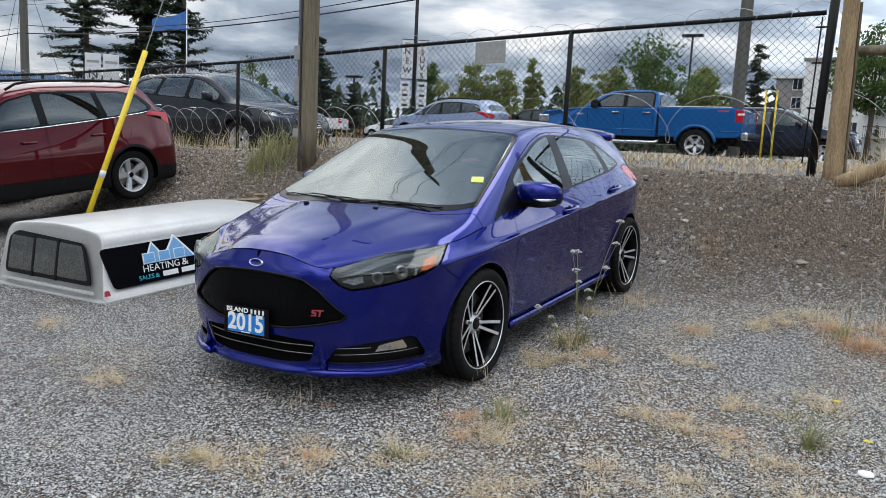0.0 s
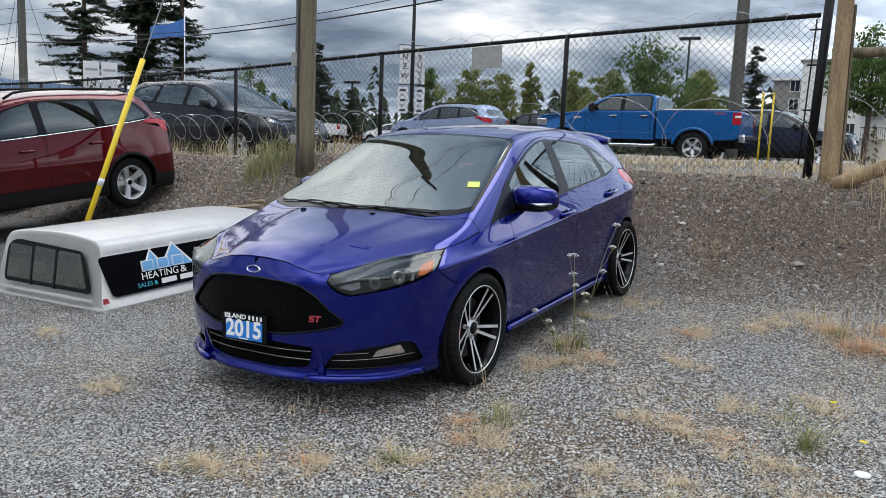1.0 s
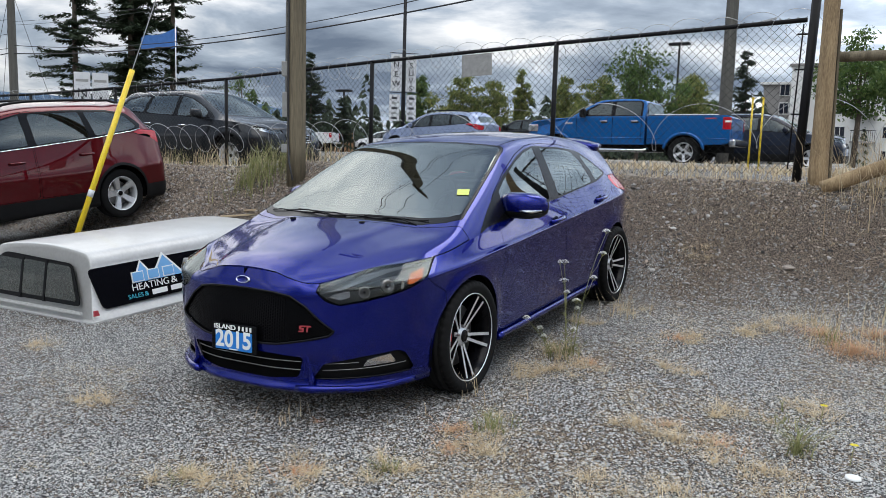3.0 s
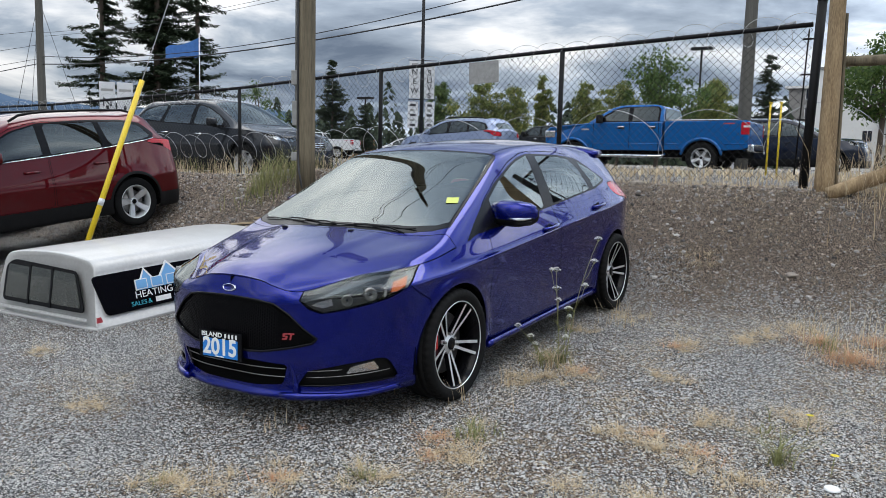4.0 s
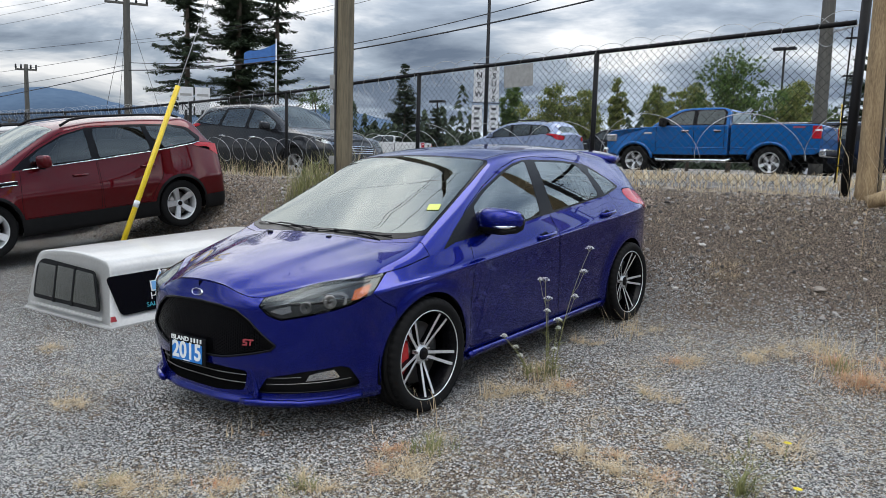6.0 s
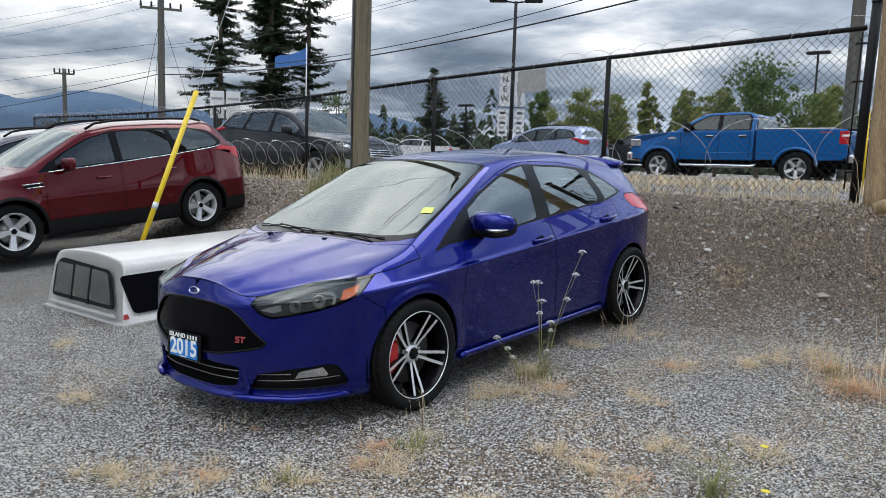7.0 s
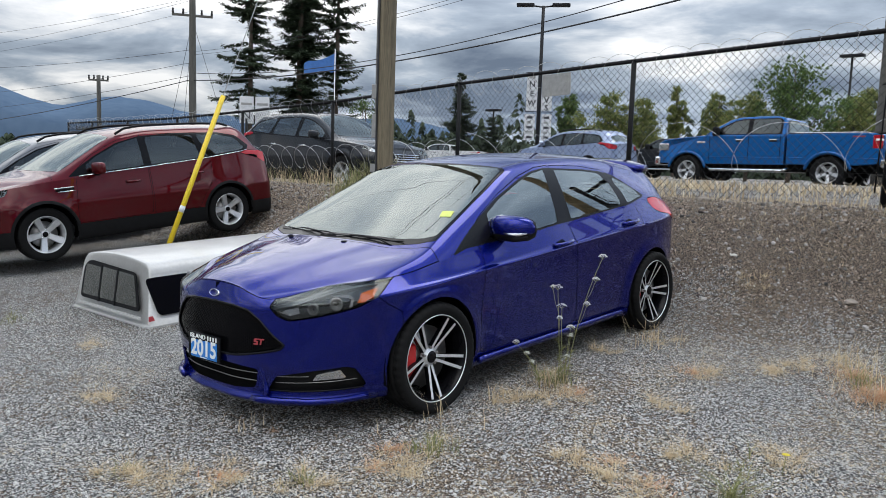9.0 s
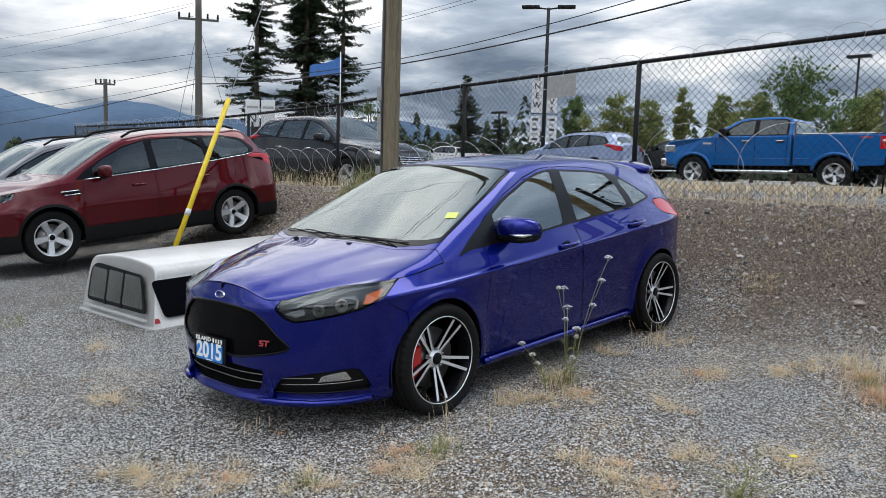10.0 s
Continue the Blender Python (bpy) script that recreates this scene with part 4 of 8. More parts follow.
        for a, b, r, name, mtl in ((0.74, 0.712, 0.030, "projector", M_STEEL), (0.87, 0.735, 0.034, "projector", M_STEEL)):
            p, n = spot(B, a, b)
            n = n * (s, 1, 1)
            V, F = lathe([(-0.03, 0.0), (0.004, r * 0.55), (0.008, r * 0.8), (0.010, r), (-0.02, r * 1.05)], 24)
            q = Vector(n).to_track_quat("X", "Z").to_matrix()
            V = np.array([q @ Vector(v) for v in V]) + (p - (n * (s, 1, 1)) * 0.016) * (s, 1, 1)
            under(new(name, mesh(name, V, F, mtl, True)), car)
        for name, pts, mtl in (("lamp_reflector", [(0.545, 0.690), (0.575, 0.705), (0.66, 0.722), (0.665, 0.690), (0.61, 0.675)], M_REFLECT),
                               ("amber_reflector", [(0.985, 0.735), (1.02, 0.785), (1.14, 0.806), (1.08, 0.765), (1.02, 0.735)], M_AMBER),
                               ("lamp_strip", [(0.50, 0.708), (0.62, 0.745), (0.76, 0.790), (0.92, 0.812), (1.15, 0.822), (0.92, 0.798), (0.76, 0.768), (0.62, 0.728)], M_LAMPRIM),
                               ("lamp_hook", [(0.84, 0.775), (0.95, 0.782), (0.97, 0.765), (0.955, 0.715), (0.94, 0.712), (0.952, 0.762), (0.93, 0.770)], M_STEEL)):
            V = []
            for a, b in pts:
                for dep in (-0.007, -0.03):
                    p, n = spot(B, a, b)
                    V.append((p + n * dep) * (s, 1, 1))
            k = len(pts)
            F = [tuple(2 * i for i in range(k)), *[(2 * i, 2 * i + 1, 2 * ((i + 1) % k) + 1, 2 * ((i + 1) % k)) for i in range(k)]]
            under(new(name, mesh(name, V, F, mtl)), car)
    # splitter blades at the corners of the lower lip
    for s in (1, -1):
        Q, W = [], []
        for v in np.linspace(0.36, 1.04, 18):
            p, n = spot(B, v, 0.205)
            k = max(0, 1 - abs(v - 0.44) / 0.16)
            Q.append((p + n * (0.012 + 0.010 * k)) * (s, 1, 1) + (0, 0, 0.012 * (v - 0.4)))
            W.append(0.018 + 0.004 * k)
        V, F = tube(Q, W, 8)
        under(new("lip_blade", mesh("lip_blade", V, F, M_BLUE, True)), car)
        Q = []
        for v, z, out_by in ((0.445, 0.205, 0.012), (0.440, 0.26, 0.000), (0.436, 0.32, -0.004), (0.425, 0.372, -0.006), (0.41, 0.405, -0.008)):
            p, n = spot(B, v, z)
            Q.append((p + n * out_by) * (s, 1, 1))
        V, F = tube(Q, (0.020, 0.015, 0.012, 0.010, 0.006), 10)
        under(new("intake_strut", mesh("intake_strut", V, F, M_BLUE, True)), car)
    # badge, number board, side badge
    bz = 0.752
    p, n = spot(B, 0.0, bz)
    V, F = lathe([(0.0, 0.050), (0.006, 0.048), (0.007, 0.042), (0.005, 0.041), (0.005, 0.0)], 40)
    q = Vector((0, n[1], n[2])).to_track_quat("X", "Z").to_matrix()
    me = mesh("nose_badge", [q @ Vector((v[0], v[1], v[2] * 0.42)) + Vector(p) for v in V], F, [M_CHROME, M_BLUE], True)
    for i, f in enumerate(me.polygons):
        f.material_index = 1 if i % 4 == 3 else 0
    under(new("nose_badge", me), car, "oval chrome badge")
    plate = part("dealer_plate", rounded((-0.155, -0.006, -0.075), (0.155, 0.006, 0.075), 0.004), M_GLOSSBLACK, car, "black dealer plate with white 2015 on blue", m=pose(-0.010, -0.968, 0.447, -4, 0, 3))
    part("plate_panel", rounded((-0.125, -0.0085, -0.066), (0.128, -0.0055, 0.034), 0.0), M_LABEL_BLUE, plate, "blue panel")
    stand = pose(0, -0.0088, 0, 90, 0, 0)
    words("2015", 0.125, M_WHITE, plate, pose(0, -0.0088, -0.012, 90, 0, 0), 0.0008, width=0.245, bold=0.0035)
    words("ISLAND", 0.034, M_WHITE, plate, pose(-0.060, -0.0068, 0.054, 90, 0, 0), 0.0008, width=0.150, bold=0.0008)
    for k in range(4):
        part("plate_bar", rounded((0.034 + k * 0.026, -0.0082, 0.043), (0.046 + k * 0.026, -0.0055, 0.066), 0.0), M_WHITE, plate, "plain white bar")
    part("plate_bar", rounded((-0.03, -0.0105, -0.064), (0.03, -0.008, -0.059), 0.0), M_WHITE, plate)
    p, n = spot(B, 0.42, 0.528)
    q = Vector(n).to_track_quat("-Y", "Z").to_matrix().to_4x4()
    q.translation = Vector(p + n * 0.002)
    bm = prism([(-0.030, 0.014), (-0.024, 0.017), (-0.002, 0.017), (-0.004, 0.011), (-0.020, 0.010), (-0.019, 0.004), (-0.004, 0.003), (-0.007, -0.016), (-0.034, -0.016), (-0.033, -0.010), (-0.014, -0.009), (-0.014, -0.003), (-0.030, -0.002)], -0.004, 0.0, 1)
    part("grille_badge", bm, M_REDPRINT, car, "small red badge", m=q)
    bm = prism([(-0.001, 0.017), (0.034, 0.017), (0.033, 0.010), (0.020, 0.010), (0.015, -0.016), (0.007, -0.016), (0.012, 0.010), (-0.001, 0.010)], -0.004, 0.0, 1)
    part("grille_badge", bm, M_REDPRINT, car, m=q)

    # wheels
    wl = wheel(car, pose(0.805, -0.008, 0.332, 180, 0, 0), 0.330, 0.258, 0.235, "twin", label="black and machined alloy wheel")
    copy_part(wl, car, pose(0.805, 2.648, 0.326, 192, 0, 0))
    for y in (0, 2.648):
        copy_part(wl, car, pose(-0.805, y, 0.328, 20, 0, 180))
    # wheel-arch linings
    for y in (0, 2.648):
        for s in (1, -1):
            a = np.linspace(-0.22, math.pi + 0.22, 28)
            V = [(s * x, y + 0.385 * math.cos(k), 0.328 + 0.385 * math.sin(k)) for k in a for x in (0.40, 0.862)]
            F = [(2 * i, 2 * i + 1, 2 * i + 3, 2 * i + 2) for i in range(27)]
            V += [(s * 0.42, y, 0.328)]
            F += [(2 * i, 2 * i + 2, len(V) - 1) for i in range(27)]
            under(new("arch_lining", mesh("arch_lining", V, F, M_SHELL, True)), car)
    for s in (1, -1):
        Q = []
        for y in np.linspace(0.40, 2.24, 24):
            j = np.argmin(((B.belt.reshape(-1, 3)[:, 1:] - (y, 0.245)) ** 2).sum(1))
            Q.append((s * (B.belt.reshape(-1, 3)[j, 0] + 0.014), y, 0.226))
        V, F = tube(Q, 0.021, 8)
        under(new("sill_strip", mesh("sill_strip", V, F, M_BLUE, True)), car)
    part("underbody", rounded((-0.66, -0.55, 0.17), (0.66, 3.10, 0.24), 0.03), M_SHELL, car)

    # door mirrors
    for s in (1, -1):
        C = np.array((0.915, 0.690, 1.030))
        rings = []
        for k, (dx, ry, rz, dy) in enumerate(((-0.125, 0.020, 0.028, 0.03), (-0.115, 0.060, 0.062, 0.012), (-0.06, 0.085, 0.078, 0.0), (0.02, 0.088, 0.078, 0.008), (0.08, 0.070, 0.066, 0.03), (0.105, 0.040, 0.045, 0.05), (0.112, 0.012, 0.016, 0.06))):
            ring = []
            for j in range(24):
                a = 2 * math.pi * j / 24
                cy, cz = math.cos(a), math.sin(a)
                e = 0.75
                yy = ry * math.copysign(abs(cy) ** e, cy)
                if yy > 0:
                    yy *= 0.55
                ring.append((C + (dx * 1.26 + 0.008, yy * 1.12 + dy, 1.08 * rz * math.copysign(abs(cz) ** e, cz) - 0.05 * dx)) * (s, 1, 1))
            rings.append(ring)
        V = np.concatenate(rings)
        F = [(i * 24 + j, i * 24 + (j + 1) % 24, (i + 1) * 24 + (j + 1) % 24, (i + 1) * 24 + j) for i in range(6) for j in range(24)]
        F += [tuple(range(24)), tuple(range(6 * 24, 7 * 24))]
        me = mesh("door_mirror", V, [f[::-s] for f in F], [M_BLUE, M_PLASTIC], True)
        for f in me.polygons:
            f.material_index = 1 if f.center.z < 1.008 or f.center.y > 0.735 else 0
        mir = under(new("door_mirror", me), car)
        V, F = tube([np.array((x, y, z)) * (s, 1, 1) for x, y, z in ((0.835, 0.655, 1.000), (0.90, 0.640, 0.985), (0.99, 0.640, 0.972), (1.05, 0.680, 0.982))], (0.032, 0.030, 0.020, 0.008), 10)
        under(new("mirror_foot", mesh("mirror_foot", V, F, M_PLASTIC, True)), mir, "black plastic foot")
        V, F = tube([np.array((x, y, z)) * (s, 1, 1) for x, y, z in ((0.925, 0.604, 1.008), (0.97, 0.606, 1.002), (1.01, 0.630, 1.001), (1.045, 0.676, 1.004))], (0.005, 0.010, 0.012, 0.006), 8)
        under(new("mirror_indicator", mesh("mirror_indicator", V, F, M_REFLECT, True)), mir, "clear indicator strip")
        # handles, each over a flat dark disc: the scoop's shade put into colour
        for y, z, door in ((1.30, 0.868, "front"), (2.265, 0.935, "rear")):
            p, n = spot(B, y + 1.529, z)
            V, F = lathe([(0.0012, 0.062), (0.0012, 0.0)], 24)
            V = np.array([(v[0] + p[0], p[1] - 0.015 + v[1] * 0.85, z - 0.008 + v[2] * 0.62) for v in V]) * (s, 1, 1)
            scoop = under(new("scoop_shade", mesh("scoop_shade", V, F, M_NAVY, True)), car)
            Q = [np.array((p[0] + dx, y + dy, z + dz)) * (s, 1, 1) for dy, dx, dz in ((-0.105, -0.004, -0.004), (-0.085, 0.022, -0.002), (-0.02, 0.032, 0.002), (0.06, 0.030, 0.006), (0.100, 0.016, 0.008), (0.108, -0.004, 0.008))]
            V, F = tube(Q, (0.012, 0.014, 0.013, 0.014, 0.016, 0.014), 10)
            under(new("door_handle", mesh("door_handle", V, F, M_BLUE, True)), car)
        # wiper and washer jets
    for x0, y0, x1, y1 in ((-0.10, -0.035, 0.60, 0.035), (-0.66, 0.07, 0.02, -0.012)):
        zz = curve(FOCUS_CENTRE)
        Q = []
        for k in np.linspace(0, 1, 9):
            x, y = x0 + (x1 - x0) * k, y0 + (y1 - y0) * k
            i = np.argmin(((B.top.reshape(-1, 3)[:, :2] - (abs(x), y)) ** 2).sum(1))
            Q.append((x, y, B.top.reshape(-1, 3)[i, 2] + 0.007))
        tube_part("wiper_blade", Q, 0.0040, M_PLASTIC, car, 6, "black wiper blade")
        tube_part("wiper_arm", [(Q[6][0] + 0.12, Q[6][1] - 0.03, Q[6][2] - 0.03), (Q[6][0], Q[6][1] - 0.02, Q[6][2] + 0.002), (Q[3][0], Q[3][1], Q[3][2] + 0.006)], 0.0045, M_PLASTIC, car, 6)
    for x in (-0.33, 0.215):
        part("washer_jet", rounded((-0.016, -0.012, -0.006), (0.016, 0.012, 0.010), 0.004), M_PLASTIC, car, m=pose(x, -0.105, 0.974, -6, 0, 0))
    # roof spoiler over the tailgate
    V, F = [], []
    for i, x in enumerate(np.linspace(-0.60, 0.60, 25)):
        a = abs(x) / 0.60
        z = 1.408 - 0.062 * a ** 2.4
        y1 = 3.20 - 0.12 * a ** 2
        for y, dz in ((2.86, 0.0), (3.00, 0.006), (y1 - 0.03, 0.010), (y1, 0.002), (y1 - 0.005, -0.022), (2.98, -0.050), (2.86, -0.03)):
            V.append((x, y, z + dz))
    F = [(i * 7 + j, i * 7 + (j + 1) % 7, i * 7 + 7 + (j + 1) % 7, i * 7 + 7 + j) for i in range(24) for j in range(7)]
    F += [tuple(range(7)), tuple(range(24 * 7, 25 * 7))]
    under(new("roof_spoiler", mesh("roof_spoiler", V, F, M_BLUE, True)), car)
    # sticker inside the screen, mirror
    i = np.argmin(((B.top.reshape(-1, 3)[:, :2] - (0.640, 0.385)) ** 2).sum(1))
    p = B.top.reshape(-1, 3)[i]
    n = normals_of(B.top).reshape(-1, 3)[i]
    q = Vector(n).to_track_quat("Z", "Y").to_matrix().to_4x4()
    q.translation = Vector(p + n * 0.003)
    part("window_sticker", rounded((-0.038, -0.035, -0.0005), (0.038, 0.035, 0.0005), 0), M_STICKER, car, "lime yellow windscreen sticker", m=q)
    part("cabin_mirror", rounded((-0.12, -0.015, -0.03), (0.12, 0.015, 0.03), 0.012), M_PLASTIC, car, m=pose(0.0, 0.72, 1.27, 15, 0, 0))
    # cabin
    part("dashboard", rounded((-0.70, 0.10, 0.70), (0.70, 0.62, 0.985), 0.05, 3), M_CABIN, car)
    part("cabin_floor", rounded((-0.74, 0.3, 0.24), (0.74, 3.1, 0.34), 0.02), M_CABIN, car)
    part("parcel_shelf", rounded((-0.62, 2.45, 0.95), (0.62, 3.1, 0.99), 0.015), M_CABIN, car)
    for x in (-0.37, 0.37):
        part("front_seat", rounded((x - 0.25, 0.85, 0.34), (x + 0.25, 1.40, 0.60), 0.06, 3), M_CABIN, car)
        part("seat_back", rounded((-0.25, -0.07, 0.0), (0.25, 0.07, 0.62), 0.06, 3), M_CABIN, car, m=pose(x, 1.42, 0.52, -18, 0, 0))
        part("headrest", rounded((-0.12, -0.05, 0.0), (0.12, 0.05, 0.20), 0.04, 3), M_CABIN, car, m=pose(x, 1.64, 1.12, -10, 0, 0))
    part("rear_seat", rounded((-0.66, 2.25, 0.40), (0.66, 2.42, 1.05), 0.06, 3), M_CABIN, car)
    V, F = [], []
    k = np.linspace(0, 2 * math.pi, 28)
    tube_part("steering_wheel", [(0.37 + 0.18 * math.cos(a), 0.72 + 0.06 * math.sin(a), 0.93 + 0.17 * math.sin(a)) for a in k], 0.014, M_PLASTIC, car)
    return car


hatchback()


# ---- other vehicles ----
def arch_rim(cy, cz, r):
    return [(cy + r * math.cos(a), cz + r * math.sin(a)) for a in np.linspace(0, 2 * math.pi, 48, endpoint=False)]


def vehicle(name, label, category, m, K, colour, group="", detail=True):
    """A car, van or pickup from the numbers in K."""
    car = thing(name, m, label, category, group)
    W, yf, yr, wb, tr = K["half"], K["nose"], K["tail"], K["base"], K["tyre"]
    zs = curve(K["shoulder"])
    plan = []
    for fx, y, a in ((0.0, yf, 0.10), (0.45, yf + 0.025, 0.10), (0.78, yf + 0.13, 0.11), (0.94, yf + 0.36, 0.09), (1.0, yf + 0.75, 0.065), (1.0, wb * 0.3, 0.06), (1.0, wb * 0.65, 0.065), (1.0, wb, 0.07),
                     (0.985, yr - 0.40, 0.08), (0.90, yr - 0.12, 0.08), (0.62, yr - 0.03, 0.07), (0.0, yr, 0.07)):
        plan.append((fx * W, y, float(zs(y)[0]), a if y > yf + 0.2 else a * K.get("nose_in", 1.0)))
    zb, zc = K["bottom"], K.get("clad", 0.0)
    z1 = min(K["shoulder"][0][1], K["shoulder"][len(K["shoulder"]) // 2][1])
    step = lambda f: zb + (z1 - zb) * f
    levels = [(step(0), step(0), step(0), 0.06, 0.07, 0.05, 0), (step(0.06), step(0.06), step(0.06), 0.02, 0.035, 0.02, 0), (step(0.25), step(0.25), step(0.25), 0.0, 0.020, 0.0, 0),
              (step(0.45), step(0.45), step(0.45), 0.0, 0.010, 0.0, 0), (step(0.66), step(0.66), step(0.66), 0.01, 0.0, 0.005, 0), (step(0.82), step(0.82), step(0.82), 0.04, 0.004, 0.02, 0.0)]
    hub = tr * 1.0
    B = Body(plan, levels, K["rail"], K["centre"], nu=110, nv=30, arches=((0, hub), (wb, hub)), radius=tr + 0.06, flare=K.get("flare", 0.015), crown=K.get("crown", 2.4))
    belt, top = B.soup("belt"), B.soup("top")
    out = lambda V: 0.5 - V[:, 0]
    ar = tr + 0.045
    for cy in (0, wb):
        _, belt = cut(belt, "side", arch_rim(cy, hub + 0.01, ar), also=out)
    clad = None
    if zc:
        rim_b = []
        for cy in (0, wb):
            ring, belt = cut(belt, "side", arch_rim(cy, hub + 0.01, ar + 0.038), also=out)
            rim_b.append(ring)
        clad, belt = split(belt, belt[0][:, 2] - zc)
    lamp, belt = cut(belt, "round", K["head"], 0.003) if "head" in K else (None, belt)
    gr, belt = cut(belt, "round", K["grille"], 0.0) if "grille" in K else (None, belt)
    tl1, belt = cut(belt, "side", K["tail_lamp"], 0.003, also=out)
    tl2, top = cut(top, "side", K["tail_lamp"], 0.003, also=lambda V: 0.5 - V[:, 0])
    ws, top = cut(top, "above", K["screen"], 0.002, also=lambda V: 0.7 - V[:, 2])
    hood, top = cut(top, "above", [(-0.3, -2), (1.5, -2), (1.5, K["cowl"] + 0.06), (0.6, K["cowl"]), (-0.3, K["cowl"] - 0.05)], 0.003)
    win, top = cut(top, "side", K["windows"], 0.0, also=out)
    panes = []
    for k, pane in enumerate(K["panes"]):
        g, win = cut(win, "side", pane)
        panes.append(g)
    doors = []
    for d in K["doors"]:
        a, belt = cut(belt, "side", d, 0.0025, also=out)
        b, top = cut(top, "side", d, 0.0025, also=out)
        doors.append((a, b))
    back, top = cut(top, "above", K["rear_glass"], 0.003) if "rear_glass" in K else (None, top)
    for s in (1, -1):
        skin("body_side", [belt, top], colour, car, "", s)
        made = [skin(("front_door", "rear_door")[min(i, 1)], list(d), colour, car, "", s) for i, d in enumerate(doors)]
        for i, g in enumerate(panes):
            skin("door_glass" if i < len(made) else "quarter_glass", [g], K.get("glass", M_GLASS), made[i] if i < len(made) else car, "", s)
        skin("window_trim", [win], M_GLOSSBLACK, car, "", s, 0.002)
        if clad is not None:
            skin("cladding", [clad], M_PLASTIC, car, "matt black lower cladding", s, 0.004)
            for ring in rim_b:
                skin("arch_trim", [ring], M_PLASTIC, car, "", s, 0.004)
        skin("tail_lamp", [tl1, tl2], M_TAIL, car, "red tail lamp", s)
        if lamp is not None:
            skin("headlamp", [lamp], M_LENS, car, "clear headlamp", s)
            skin("headlamp_bowl", [lamp], M_REFLECT, car, "", s, -0.02)
    if gr is not None:
        skin("grille", [gr], M_GLOSSBLACK, car, "", 0, -0.012)
        for z in np.linspace(K["grille_z"][0], K["grille_z"][1], 4):
            Q = []
            for v in np.linspace(-K["grille_s"], K["grille_s"], 15):
                p, n = spot(B, abs(v), z)
                p = p + n * 0.002
                Q.append((math.copysign(p[0], v), p[1], p[2]))
            tube_part("grille_bar", Q, 0.010, M_CHROME if K.get("chrome") else M_PLASTIC, car, 6)
    skin("bonnet", [hood], colour, car, "", 0)
    skin("windscreen", [ws], M_WINDSHIELD, car, "", 0, 0.001)
    if back is not None:
        skin("rear_window", [back], M_GLASS, car, "", 0)
    # near-black sheet added behind the panels, shade of the gaps as colour
    lin, _ = cut(B.soup("belt"), "side", [(yf + 0.3, zb + 0.05), (yr - 0.1, zb + 0.05), (yr - 0.1, 3), (yf + 0.3, 3)])
    for cy in (0, wb):
        _, lin = cut(lin, "side", arch_rim(cy, hub, ar + 0.05), also=out)
    skin("gap_shade_sheet", [lin], M_SHELL, car, "", 0, -0.02)
    for y in (0, wb):
        for s in (1, -1):
            a = np.linspace(-0.25, math.pi + 0.25, 20)
            V = [(s * x, y + (ar + 0.01) * math.cos(k), hub + (ar + 0.01) * math.sin(k)) for k in a for x in (0.35, W - 0.05)] + [(s * 0.36, y, hub)]
            F = [(2 * i, 2 * i + 1, 2 * i + 3, 2 * i + 2) for i in range(19)] + [(2 * i, 2 * i + 2, len(V) - 1) for i in range(19)]
            under(new("arch_lining", mesh("arch_lining", V, F, M_SHELL, True)), car)
    part("underbody", rounded((-W + 0.2, yf + 0.45, zb + 0.02), (W - 0.2, yr - 0.3, zb + 0.10), 0.03), M_SHELL, car)
    # wheels
    tw = K.get("tread", 0.235)
    first = None
    for y in (0, wb):
        for s in (1, -1):
            mm = pose(s * (W - 0.02 - tw / 2), y, tr, 24 * (1 + y), 0, 0 if s == 1 else 180)
            first = wheel(car, mm, tr, K["rim"], tw, "plain") if first is None else copy_part(first, car, mm) and first
    # seats and dash, dark behind the glass
    h = K["belt_z"]
    part("dashboard", rounded((-W + 0.18, K["cowl"] + 0.05, h - 0.35), (W - 0.18, K["cowl"] + 0.55, h - 0.03), 0.05), M_CABIN, car)
    for x in (-0.38, 0.38):
        part("front_seat", rounded((-0.25, -0.08, -0.6), (0.25, 0.08, 0.28), 0.06), M_CABIN, car, m=pose(x, K["seat"], h, -16, 0, 0))
        part("headrest", rounded((-0.12, -0.05, 0.0), (0.12, 0.05, 0.18), 0.04), M_CABIN, car, m=pose(x, K["seat"] + 0.10, h + 0.30, -8, 0, 0))
    part("rear_seat", rounded((-W + 0.25, -0.08, -0.6), (W - 0.25, 0.08, 0.22), 0.06), M_CABIN, car, m=pose(0, K["seat"] + 0.95, h, -16, 0, 0))
    part("cabin_floor", rounded((-W + 0.15, K["cowl"] + 0.1, zb + 0.1), (W - 0.15, K["cabin_end"], zb + 0.2), 0.02), M_CABIN, car)
    # mirrors and handles
    for s in (1, -1):
        C = (s * (W + 0.09), K["mirror"], h + 0.05)
        bm = rounded((-0.12, -0.06, -0.075), (0.11, 0.05, 0.085), 0.045, 3)
        mir = part("door_mirror", bm, K.get("mirror_paint", colour), car, smooth=True, m=pose(*C, 0, 0, s * 8))
        V, F = tube([(s * (W - 0.06), K["mirror"], h - 0.02), (s * (W + 0.06), K["mirror"], h - 0.02)], 0.028, 8)
        under(new("mirror_foot", mesh("mirror_foot", V, F, M_PLASTIC, True)), car)
        for y in K["handles"]:
            z = h - K.get("handle_drop", 0.10) + 0.03 * (y > 1.5)
            p = W - 0.02
            V, F = tube([(s * (p + dx), y + dy, z) for dy, dx in ((-0.10, -0.02), (-0.08, 0.022), (0.0, 0.032), (0.08, 0.024), (0.10, -0.02))], 0.015, 8)
            under(new("door_handle", mesh("door_handle", V, F, K.get("handle_paint", colour), True)), car)
